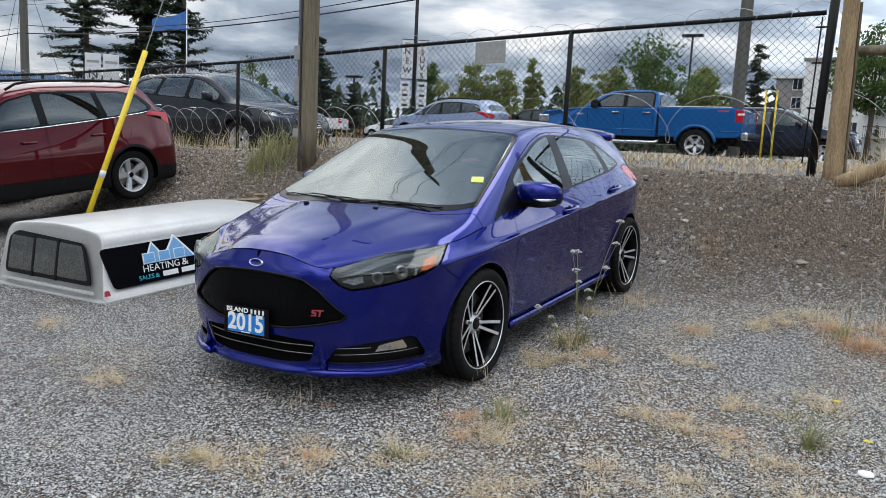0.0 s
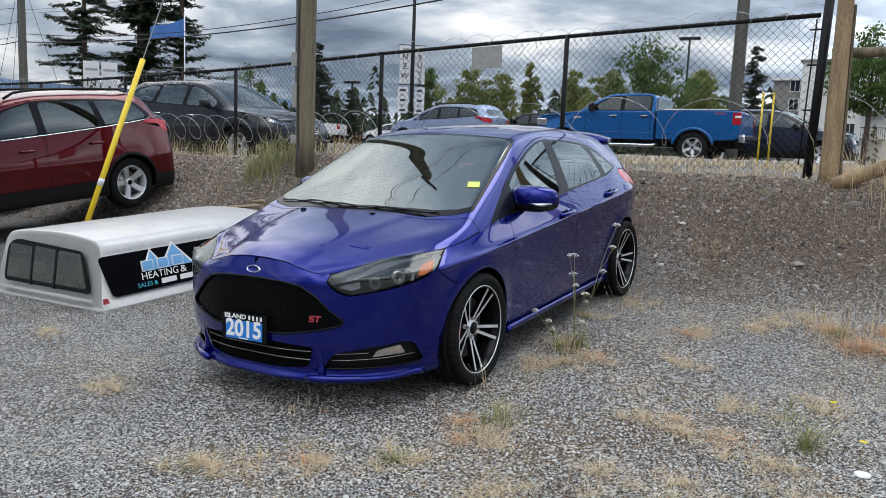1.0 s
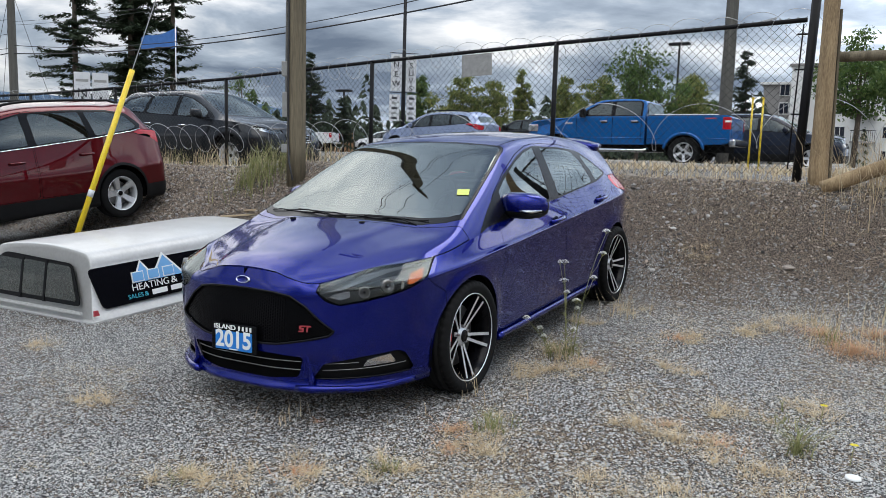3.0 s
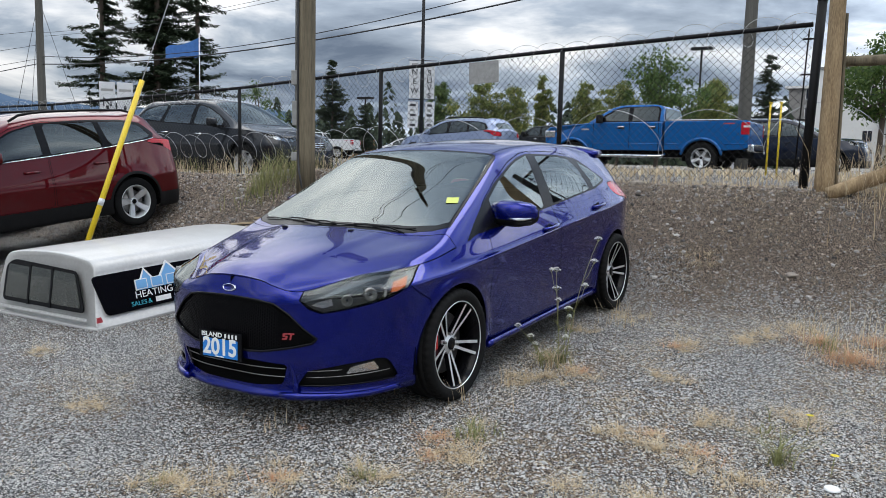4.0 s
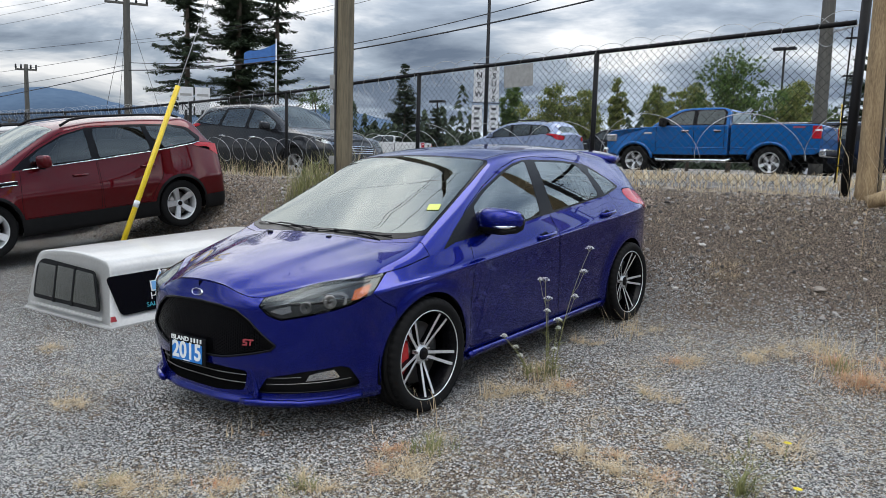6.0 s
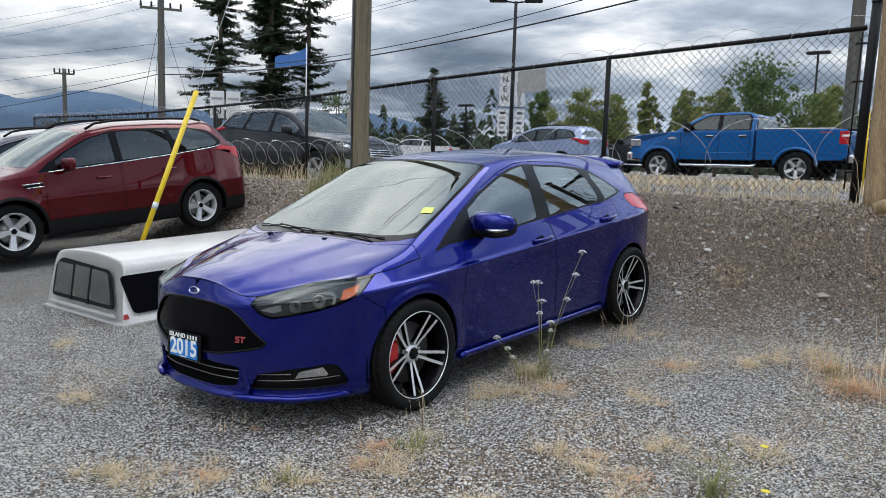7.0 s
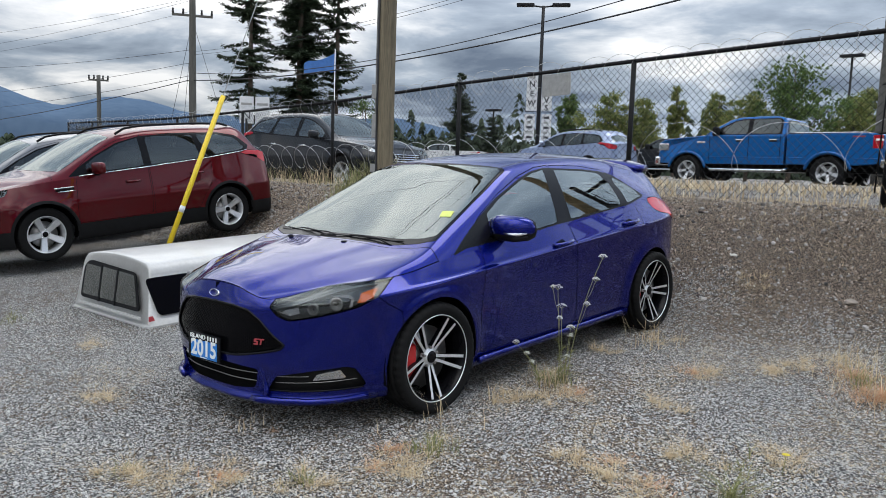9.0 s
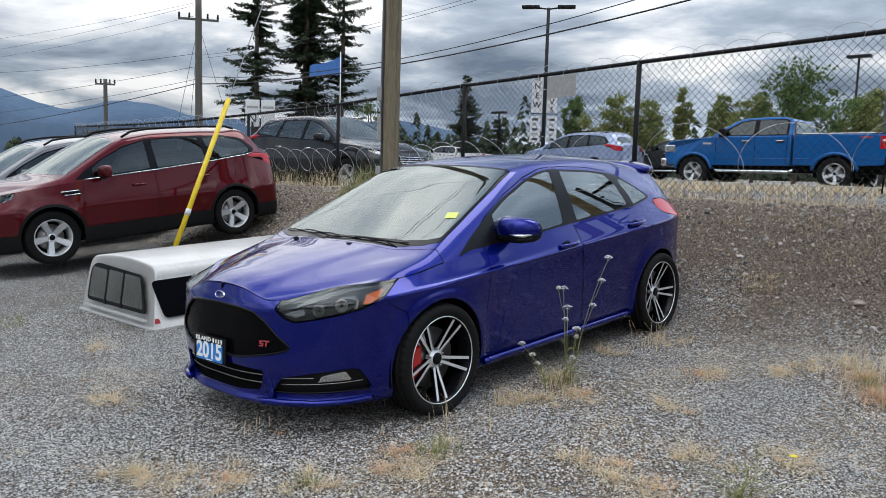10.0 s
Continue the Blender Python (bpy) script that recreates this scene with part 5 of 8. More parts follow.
        if "rack" in K:
            y0, y1 = K["rack"]
            rl, ce = curve(K["rail"]), None
            Q = [(s * (float(rl(y)[0]) - 0.05), y, float(rl(y)[1]) + 0.035 + (0.045 if 0.04 < k < 0.96 else 0.0)) for k, y in ((k, y0 + (y1 - y0) * k) for k in np.linspace(0, 1, 14))]
            tube_part("roof_rail", Q, 0.017, M_PLASTIC, car, 8, "black roof rail")
        if K.get("bright_line"):
            w = K["bright_line"]
            Q = [(s * (float(np.interp(y, B.top[:, 0, 1][10:-10], B.top[:, 0, 0][10:-10])) + 0.004), y, z) for y, z in w]
            tube_part("bright_strip", Q, 0.006, M_CHROME, car, 6)
    if "vent" in K:
        for s in (1, -1):
            vent = None
            for k, (y0, y1, z, r, mt) in enumerate(((0.17, 0.40, 0.905, 0.020, M_GLOSSBLACK), (0.15, 0.40, 0.928, 0.007, M_CHROME), (0.19, 0.41, 0.882, 0.007, M_CHROME), (0.17, 0.40, 0.905, 0.004, M_CHROME))):
                Q = []
                for y in np.linspace(y0, y1, 6):
                    j = np.argmin(((B.belt.reshape(-1, 3)[:, 1:] - (y, z)) ** 2).sum(1))
                    Q.append((s * (B.belt.reshape(-1, 3)[j, 0] + (0.0 if k == 0 else 0.010)), y, z + 0.02 * (y - y0)))
                V, F = tube(Q, r, 8)
                ob = under(new("wing_vent" if k == 0 else "vent_strip", mesh("wing_vent", V, F, mt, True)), vent or car)
                vent = vent or ob
    return car, B


SUV = dict(half=0.92, nose=-0.90, tail=3.62, base=2.69, tyre=0.350, rim=0.242, bottom=0.22, clad=0.44, belt_z=1.10, cowl=0.14, seat=1.35, mirror=0.72, cabin_end=3.2, handles=(1.22, 2.20), handle_drop=0.17,
    shoulder=[(-0.9, 0.88), (-0.5, 0.96), (0.1, 1.02), (0.5, 1.05), (1.5, 1.09), (2.4, 1.15), (3.0, 1.20), (3.62, 1.18)],
    rail=[(-0.9, 0.3, 0.9), (0.0, 0.80, 1.06), (0.22, 0.80, 1.11), (0.6, 0.75, 1.30), (1.05, 0.69, 1.52), (1.4, 0.665, 1.585), (2.0, 0.655, 1.60), (2.7, 0.645, 1.575), (3.15, 0.635, 1.52), (3.45, 0.64, 1.20), (3.62, 0.6, 1.19)],
    centre=[(-0.9, 0.90), (-0.75, 1.00), (-0.3, 1.08), (0.1, 1.125), (0.4, 1.28), (0.8, 1.49), (1.05, 1.60), (1.4, 1.655), (2.0, 1.675), (2.7, 1.655), (3.2, 1.59), (3.5, 1.25), (3.62, 1.19)],
    head=[(0.40, 0.83), (0.52, 0.99), (1.20, 1.05), (1.15, 0.90), (0.9, 0.84), (0.6, 0.79)], grille=[(-0.3, 0.80), (0.40, 0.80), (0.36, 0.66), (-0.3, 0.64)], grille_z=(0.66, 0.79), grille_s=0.36,
    tail_lamp=[(2.98, 1.19), (3.10, 1.235), (3.40, 1.20), (3.60, 1.13), (3.62, 1.0), (3.42, 1.02), (3.30, 1.10)],
    screen=[(-0.2, 0.14), (0.3, 0.16), (0.60, 0.21), (0.77, 0.28), (0.70, 0.68), (0.635, 1.05), (0.40, 1.04), (-0.2, 1.03)],
    windows=[(0.36, 1.06), (1.5, 1.105), (2.4, 1.16), (2.95, 1.21), (3.12, 1.235), (3.17, 1.30), (3.0, 1.46), (2.7, 1.525), (2.0, 1.55), (1.45, 1.535), (1.10, 1.46), (0.75, 1.30), (0.5, 1.16)],
    panes=[[(0.62, 1.095), (1.42, 1.125), (1.42, 1.51), (1.12, 1.445), (0.80, 1.305), (0.62, 1.195)], [(1.53, 1.13), (2.30, 1.175), (2.26, 1.515), (1.53, 1.52)], [(2.40, 1.185), (2.95, 1.235), (3.09, 1.265), (2.96, 1.43), (2.70, 1.495), (2.34, 1.51)]],
    doors=[[(0.46, 1.02), (0.42, 0.7), (0.42, 0.45), (1.46, 0.45), (1.47, 1.1), (1.47, 1.56), (1.1, 1.49), (0.72, 1.32), (0.45, 1.12)], [(1.49, 0.45), (2.20, 0.45), (2.28, 0.62), (2.42, 0.80), (2.46, 1.05), (2.36, 1.54), (1.49, 1.56)]],
    rear_glass=[(-0.2, 3.30), (0.52, 3.28), (0.52, 3.44), (-0.2, 3.46)], vent=True, rack=(1.15, 2.95), bright_line=[(0.50, 1.062), (1.0, 1.085), (1.5, 1.108), (2.4, 1.162), (2.95, 1.212), (3.12, 1.24)])

def ground_frame(front, rear):
    """A vehicle's pose from the ground under its front and rear axles."""
    f, r = Vector(front), Vector(rear)
    yy = (r - f).normalized()
    xx = yy.cross(Vector((0, 0, 1))).normalized()
    m = Matrix((xx, yy, xx.cross(yy))).transposed().to_4x4()
    m.translation = f
    return m


def escape():
    m = ground_frame((-7.48, 0.65, 0.06), (-7.46, 3.33, 0.345))
    return vehicle("red_suv", "dark red compact suv with black cladding, parked on gravel", "car", m, SUV, M_RED)


def arc(cy, cz, r, a0, a1, n=15):
    return [(cy + r * math.cos(radians(a)), cz + r * math.sin(radians(a))) for a in np.linspace(a0, a1, n)]


def pickup(name, label, m, colour, cover=True):
    """A crew cab pickup: cab and bonnet, greenhouse, bed, flares, panes, lamps, bumpers. The front axle at y 0, the nose at -y."""
    car = thing(name, m, label, "pickup truck")
    W, wb, R = 0.985, 3.68, 0.41

    def solid(part_name, points, half, material, bevel=0.025, tumble=0.0, z0=0.0, plan=None, tag="", push=0.0, parent=None):
        bm = prism(points, -half, half, 0, bevel)
        for v in bm.verts:
            if tumble and v.co.z > z0:
                v.co.x *= 1 - tumble * (v.co.z - z0)
            if plan:
                v.co.x *= plan(v.co.y)
        ob = part(part_name, bm, material, parent or car, tag)
        for f in ob.data.polygons:
            f.use_smooth = f.area < 0.05
        return ob
    nose = lambda y: 1 - 0.22 * (max(0.0, -0.35 - y) / 0.6) ** 2
    solid("cab_body", [(-0.90, 0.60), (-0.95, 0.80), (-0.95, 1.05), (-0.90, 1.22), (-0.76, 1.30), (-0.2, 1.36), (0.42, 1.41), (0.60, 1.43), (2.62, 1.43), (2.62, 0.60), (0.62, 0.60)] + arc(0, R, 0.50, 22, 158) + [(-0.64, 0.60)], W, colour, plan=nose)
    house = [(0.46, 1.42), (0.82, 1.67), (1.14, 1.86), (1.36, 1.93), (1.9, 1.955), (2.38, 1.945), (2.56, 1.90), (2.61, 1.80), (2.63, 1.42)]
    solid("cab_roof", house, W - 0.045, colour, 0.03, 0.30, 1.42)
    lean = lambda z: (W - 0.045) * (1 - 0.30 * (z - 1.42))
    for s in (1, -1):
        def sheet(part_name, pts, out, deep, material, parent=car, tag=""):
            bm = prism(pts, 0, 1, 0)
            for v in bm.verts:
                v.co.x = s * (lean(v.co.z) + (out if v.co.x > 0.5 else -deep))
            bmesh.ops.recalc_face_normals(bm, faces=bm.faces[:])
            return part(part_name, bm, material, parent, tag)
        sheet("window_trim", [(0.66, 1.445), (0.95, 1.66), (1.26, 1.835), (1.48, 1.885), (2.44, 1.895), (2.53, 1.82), (2.53, 1.445)], 0.004, 0.02, M_GLOSSBLACK)
        for pts in ([(0.84, 1.465), (1.02, 1.645), (1.32, 1.825), (1.64, 1.865), (1.64, 1.465)], [(1.76, 1.465), (1.76, 1.868), (2.42, 1.872), (2.48, 1.81), (2.48, 1.465)]):
            sheet("door_glass", pts, 0.010, -0.005, M_GLASS, tag="dark tinted glass")
        for y in (0.64, 1.70, 2.52):
            part("door_seam", rounded((s * W - 0.004, y - 0.006, 0.66), (s * W + 0.003, y + 0.006, 1.42), 0), M_SHELL, car)
        for y in (1.46, 2.34):
            part("handle_cup", rounded((s * W - 0.005, y - 0.10, 1.235), (s * W + 0.006, y + 0.10, 1.305), 0.004), M_PLASTIC, car)
            part("door_handle", rounded((s * W - 0.01, y - 0.10, 1.275), (s * W + 0.03, y + 0.10, 1.305), 0.008), M_CHROME, car, "chrome door handle")
        for y in (0.0, wb):
            Q = [(s * (W - 0.012), a, b) for a, b in arc(y, R, 0.535, 8, 172, 22)]
            V, F = tube(Q, np.concatenate([[0.02], np.full(20, 0.045), [0.02]]), 8)
            under(new("arch_flare", mesh("arch_flare", V, F, colour, True)), car)
            a = np.linspace(-0.2, math.pi + 0.2, 18)
            V = [(s * x, y + 0.49 * math.cos(k), R + 0.49 * math.sin(k)) for k in a for x in (0.4, W - 0.02)] + [(s * 0.42, y, R)]
            F = [(2 * i, 2 * i + 1, 2 * i + 3, 2 * i + 2) for i in range(17)] + [(2 * i, 2 * i + 2, len(V) - 1) for i in range(17)]
            under(new("arch_lining", mesh("arch_lining", V, F, M_SHELL, True)), car)
        for y0, y1 in ((0.62, 2.60), (2.70, wb - 0.60), (wb + 0.60, 4.80)):
            tube_part("body_crease", [(s * (W - 0.002), y0, 0.80), (s * (W - 0.002), y1, 0.80)], 0.014, colour, car, 6)
        tail = part("tail_lamp", rounded((s * (W - 0.10), 4.67, 1.06), (s * W + 0.010, 4.875, 1.40), 0.012), M_TAIL, car, "red tail lamp")
        part("reverse_lens", rounded((s * (W - 0.08), 4.73, 1.20), (s * W + 0.013, 4.885, 1.25), 0.004), M_WHITE, tail)
        head = part("headlamp", rounded((s * 0.56, -0.945, 0.98), (s * 0.86, -0.62, 1.20), 0.03), M_REFLECT, car, "clear headlamp")
        head.data.transform(Matrix.Translation((s * 0.035, 0.03, 0)))
        part("fender_badge", rounded((s * W - 0.004, 0.28, 1.20), (s * W + 0.006, 0.52, 1.25), 0.003), M_CHROME, car)
        part("bed_marking", rounded((s * W - 0.004, 4.22, 1.35), (s * W + 0.002, 4.50, 1.385), 0), M_REDPRINT, car, "small red marking")
        part("door_mirror", rounded((-0.12, -0.07, -0.12), (0.12, 0.07, 0.12), 0.04, 3), M_PLASTIC, car, "black door mirror", m=pose(s * (W + 0.11), 0.86, 1.53))
        tube_part("mirror_arm", [(s * (W - 0.06), 0.86, 1.47), (s * (W + 0.06), 0.86, 1.47)], 0.03, M_PLASTIC, car)
        tube_part("side_step", [(s * 0.93, 0.58, 0.50), (s * 1.0, 0.70, 0.44), (s * 1.0, 2.60, 0.44), (s * 0.93, 2.72, 0.50)], 0.042, M_CHROME, car, 10, "chrome side step")
    solid("windscreen", [(0.50, 1.455), (1.14, 1.868), (1.12, 1.886), (0.48, 1.473)], W - 0.12, M_GLASS, 0, 0.30, 1.42)
    solid("cab_rear_window", [(2.60, 1.50), (2.645, 1.50), (2.628, 1.84), (2.60, 1.84)], W - 0.20, M_GLASS, 0, 0.30, 1.42, tag="dark rear glass")
    solid("bed", [(2.68, 0.62), (2.68, 1.45), (4.81, 1.45), (4.86, 1.40), (4.86, 0.70), (4.7, 0.64), (4.30, 0.62)] + arc(wb, R, 0.50, 24, 156) + [(3.06, 0.62)], W, colour)
    part("bed_rail", rounded((-W + 0.01, 2.70, 1.445), (W - 0.01, 4.82, 1.465), 0.008), M_PLASTIC, car)
    if cover:
        part("load_cover", rounded((-0.80, 2.80, 1.46), (0.80, 4.50, 1.50), 0.02), M_WHITECAR, car, "pale load cover")
    part("rear_bumper", rounded((-0.97, 4.83, 0.58), (0.97, 5.0, 0.80), 0.05, 3), M_CHROME, car, "chrome rear bumper")
    part("front_bumper", rounded((-0.90, -1.02, 0.55), (0.90, -0.84, 0.80), 0.05, 3), M_CHROME, car, "chrome front bumper")
    part("grille", rounded((-0.54, -0.965, 0.86), (0.54, -0.93, 1.18), 0.02), M_GLOSSBLACK, car)
    for z in (0.93, 1.02, 1.11):
        part("grille_bar", rounded((-0.54, -0.985, z - 0.018), (0.54, -0.955, z + 0.018), 0.008), M_CHROME, car)
    part("underbody", rounded((-0.70, -0.6, 0.42), (0.70, 4.7, 0.62), 0.03), M_SHELL, car)
    part("tailgate", rounded((-0.80, 4.855, 0.80), (0.80, 4.872, 1.40), 0.01), colour, car)
    for ob in car.children:  # a low roof
        if ob.type == "MESH":
            for v in ob.data.vertices:
                v.co.z = R + (v.co.z - R) * 0.935 if v.co.z > R else v.co.z
            ob.location.z *= 0.95
    first = None
    for y in (0, wb):
        for s in (1, -1):
            mm = pose(s * (W - 0.155), y, R, 24 * (1 + y), 0, 0 if s == 1 else 180)
            first = wheel(car, mm, R, 0.262, 0.27, "plain") if first is None else copy_part(first, car, mm) and first
    return car


escape()
pickup("blue_pickup", "bright blue crew cab pickup parked behind the fence", ground_frame((-5.74, 18.27, 1.17), (-2.06, 18.24, 1.19)), M_TRUCK)
EDGE = dict(SUV, half=0.965, nose=-0.96, tail=3.82, base=2.85, tyre=0.37, rim=0.25, chrome=True, glass=M_CLEARGLASS, handle_paint=M_CHROME)
EDGE.pop("rack")
EDGE.pop("bright_line")
EDGE.pop("vent")
vehicle("charcoal_suv", "dark charcoal suv behind the chain-link fence", "car", ground_frame((-8.02, 7.62, 0.86), (-10.87, 7.55, 0.86)), EDGE, M_CHARCOAL)
PLAIN = dict(SUV)
PLAIN.pop("bright_line")
PLAIN.pop("vent")
vehicle("silver_suv", "silver grey suv with black roof rails", "car", ground_frame((-10.2, 0.62, -0.06), (-10.15, 3.32, 0.24)), PLAIN, M_SILVER)
vehicle("pale_blue_suv", "pale silver blue suv in the far lot", "car", ground_frame((-12.98, 20.7, 1.2), (-10.3, 20.5, 1.2)), PLAIN, M_ICE)
pickup("dark_pickup", "dark grey pickup in the far lot", ground_frame((-14.2, 30.8, 1.2), (-10.5, 30.4, 1.2)), M_CHARCOAL, False)
vehicle("navy_suv", "black suv behind the blue pickup", "car", ground_frame((0.75, 21.8, 1.2), (-1.94, 21.9, 1.2)), PLAIN, M_NAVY)
pickup("white_pickup", "white pickup far off in the lot", ground_frame((-36.4, 38.2, 1.2), (-33.0, 39.6, 1.2)), M_WHITECAR, False)
vehicle("white_suv", "white suv far off in the lot", "car", ground_frame((-31.6, 43.6, 1.2), (-29.0, 44.0, 1.2)), PLAIN, M_WHITECAR)


# ---- ground ----
def smooth(a, b, x):
    t = min(1, max(0, (x - a) / (b - a)))
    return t * t * (3 - 2 * t)


def lumps(x, y):
    return 0.018 * noise.noise((x * 1.3, y * 1.3, 0)) + 0.010 * noise.noise((x * 4.1, y * 4.1, 3))


def bank(x, y):
    """How far up the bank a place lies, 0 to 1."""
    d = 4.95 - 0.06 * x - y
    left = smooth(-2.5, -5.0, x)
    k = smooth(2.1 + 1.0 * left, 0.15, d) if d > 0.15 else 1.0
    return k ** (1 + 0.9 * left)


def ground_z(x, y):
    base = 0.0193 * max(-9, min(4, x)) + 0.0531 * max(-6, min(6, y))
    k = bank(x, y)
    lot = 1.2 - 0.34 * smooth(-4.5, -6.6, x) * smooth(5.5, 6.4, y) * (1 - smooth(10, 15, y)) - 0.14 * smooth(-5.0, -6.5, x) * (1 - smooth(5.5, 6.4, y))
    z = base * (1 - k) + lot * k
    if y < 5.5:
        quiet = math.exp(-((x / 1.4) ** 4 + ((y - 1.3) / 2.4) ** 4))
        z += lumps(x, y) * (0.6 + 2.2 * k * (1 - k) * 2) * (1 - quiet)
    return z


def ground():
    xs = sorted({round(float(v), 3) for v in list(np.arange(-4.5, 5.5, 0.06)) + list(np.arange(-14, -4.5, 0.16)) + [-4000, -1500, -600, -250, -120, -60, -40, -30, -22, -17, 6, 7, 8, 10, 14, 20, 40, 90, 250, 800, 3000]})
    ys = sorted({round(float(v), 3) for v in list(np.arange(-3.4, 6.6, 0.06)) + [-800, -200, -60, -25, -12, -8, -6, -5, -4.2, 7.2, 8, 10, 12, 14, 20, 30, 50, 90, 180, 400, 1200, 4000]})
    V = [(x, y, ground_z(x, y)) for y in ys for x in xs]
    n = len(xs)
    F = [(j * n + i, j * n + i + 1, (j + 1) * n + i + 1, (j + 1) * n + i) for j in range(len(ys) - 1) for i in range(n - 1)]
    me = mesh("ground", V, F, M_GRAVEL, True)
    soil = me.attributes.new("soil", "FLOAT", "POINT")
    val = []
    for x, y, z in V:
        k = bank(x, y)
        v = 0.16 + 0.10 * smooth(-0.6, 1.4, x) + 0.74 * min(1, 2.2 * k) + 0.26 * noise.noise((x * 0.9, y * 0.9, 7))
        if y > 6:
            v = 0.25
        val.append(max(0.0, min(0.95, v)))
    soil.data.foreach_set("value", val)
    return tagged(new("ground", me), "grey crushed gravel lot rising to a brown bank", "ground", kind="structure")


ground()


def icosa():
    bm = bmesh.new()
    bmesh.ops.create_icosphere(bm, subdivisions=1, radius=1)
    V = np.array([v.co[:] for v in bm.verts])
    F = [tuple(v.index for v in f.verts) for f in bm.faces]
    bm.free()
    return V, F


def scatter(name, label, category, spots, material, seed, flat=0.72):
    """Angular stones at (x, y, size), joined into one mesh."""
    rng = np.random.default_rng(seed)
    V0, F0 = icosa()
    F0 = np.array(F0)
    n = len(spots)
    P = np.array([(x, y, ground_z(x, y)) for x, y, r in spots])
    r = np.array([q[2] for q in spots])
    sc = r[:, None] * rng.uniform(0.55, 1.3, (n, 3)) * (1, 1, flat)
    W = V0[None] * sc[:, None] * rng.uniform(0.72, 1.25, (n, len(V0), 1))
    a, b = rng.uniform(0, 6.283, n), rng.normal(0, 0.35, n)
    y2 = W[..., 1] * np.cos(b)[:, None] - W[..., 2] * np.sin(b)[:, None]
    z2 = W[..., 1] * np.sin(b)[:, None] + W[..., 2] * np.cos(b)[:, None]
    x2 = W[..., 0] * np.cos(a)[:, None] - y2 * np.sin(a)[:, None]
    y3 = W[..., 0] * np.sin(a)[:, None] + y2 * np.cos(a)[:, None]
    W = np.stack([x2, y3, z2 + (sc[:, 2] * 0.35)[:, None]], -1) + P[:, None]
    F = (F0[None] + (np.arange(n) * len(V0))[:, None, None]).reshape(-1, 3)
    tagged(new(name, mesh(name, W.reshape(-1, 3), F, material)), label, category, kind="stuff")


def stones():
    """Loose crushed stone lying on the lot."""
    rng = np.random.default_rng(5)
    spots = []
    for x, y, u, v, w in rng.random((185000, 5)):
        x, y = -4.2 + 8.6 * x, -2.9 + 8.0 * y
        d = math.hypot(x - 3.2, y + 3.6)
        if d < 1.2 or u > min(1, (4.0 / d) ** 1.7) or (abs(x) < 0.75 and -0.4 < y < 3.1):
            continue
        up = bank(x, y)
        if v < 2.4 * up:
            continue
        spots.append((x, y, (0.0037 + 0.0044 * w) * (1.5 if u < 0.03 else 1.0) * (1 + 0.3 * up)))
    scatter("loose_gravel", "loose crushed grey stones scattered on the lot", "gravel", spots, M_STONES, 15, 0.58)


stones()


def clods():
    """Lumps of earth and stone on the slope of the bank."""
    rng = np.random.default_rng(6)
    earth, grey = [], []
    for x, y, u, v, w in rng.random((120000, 5)):
        x, y = -9.5 + 14.1 * x, 1.4 + 4.0 * y
        up = bank(x, y)
        if up < 0.012 or u > 0.30 + 1.7 * up or (-1.1 < x < 0.9 and y < 3.4):
            continue
        r = 0.0055 + 0.009 * v ** 3 + (0.018 if w < 0.010 else 0.0)
        (grey if w < 0.36 else earth).append((x, y, r * (1.25 if x < -3 else 1.0)))
    scatter("earth_clods", "brown crumbly clods of earth on the bank", "soil", earth, M_CLOD, 16, 0.8)
    scatter("bank_gravel", "grey stones in the earth of the bank", "gravel", grey, M_BANKGRAVEL, 17)


clods()


def blades(rng, cx, cy, n, radius, height, lean=0.5, width=0.0013, spread=None):
    """A tuft: bent blades from a patch of ground."""
    V, F = [], []
    for _ in range(n):
        a, q = rng.uniform(0, 6.283), radius * min(1.9, abs(rng.normal(0, 0.72)))
        x, y = cx + q * math.cos(a), cy + q * math.sin(a)
        z = ground_z(x, y) - 0.005
        h = height * rng.uniform(0.35, 1.1)
        b = rng.uniform(0, 6.283)
        l = lean * h * rng.uniform(0.3, 1.4)
        w = width * rng.uniform(0.7, 1.5)
        px, py = -math.sin(b) * w, math.cos(b) * w
        i = len(V)
        for k, f in ((0.0, 1.0), (0.5, 0.8), (1.0, 0.15)):
            dx, dy = math.cos(b) * l * k * k, math.sin(b) * l * k * k
            zz = z + h * k * (1 - 0.25 * k * lean)
            V += [(x + dx - px * f, y + dy - py * f, zz), (x + dx + px * f, y + dy + py * f, zz)]
        F += [(i, i + 1, i + 3, i + 2), (i + 2, i + 3, i + 5, i + 4)]
    return V, F


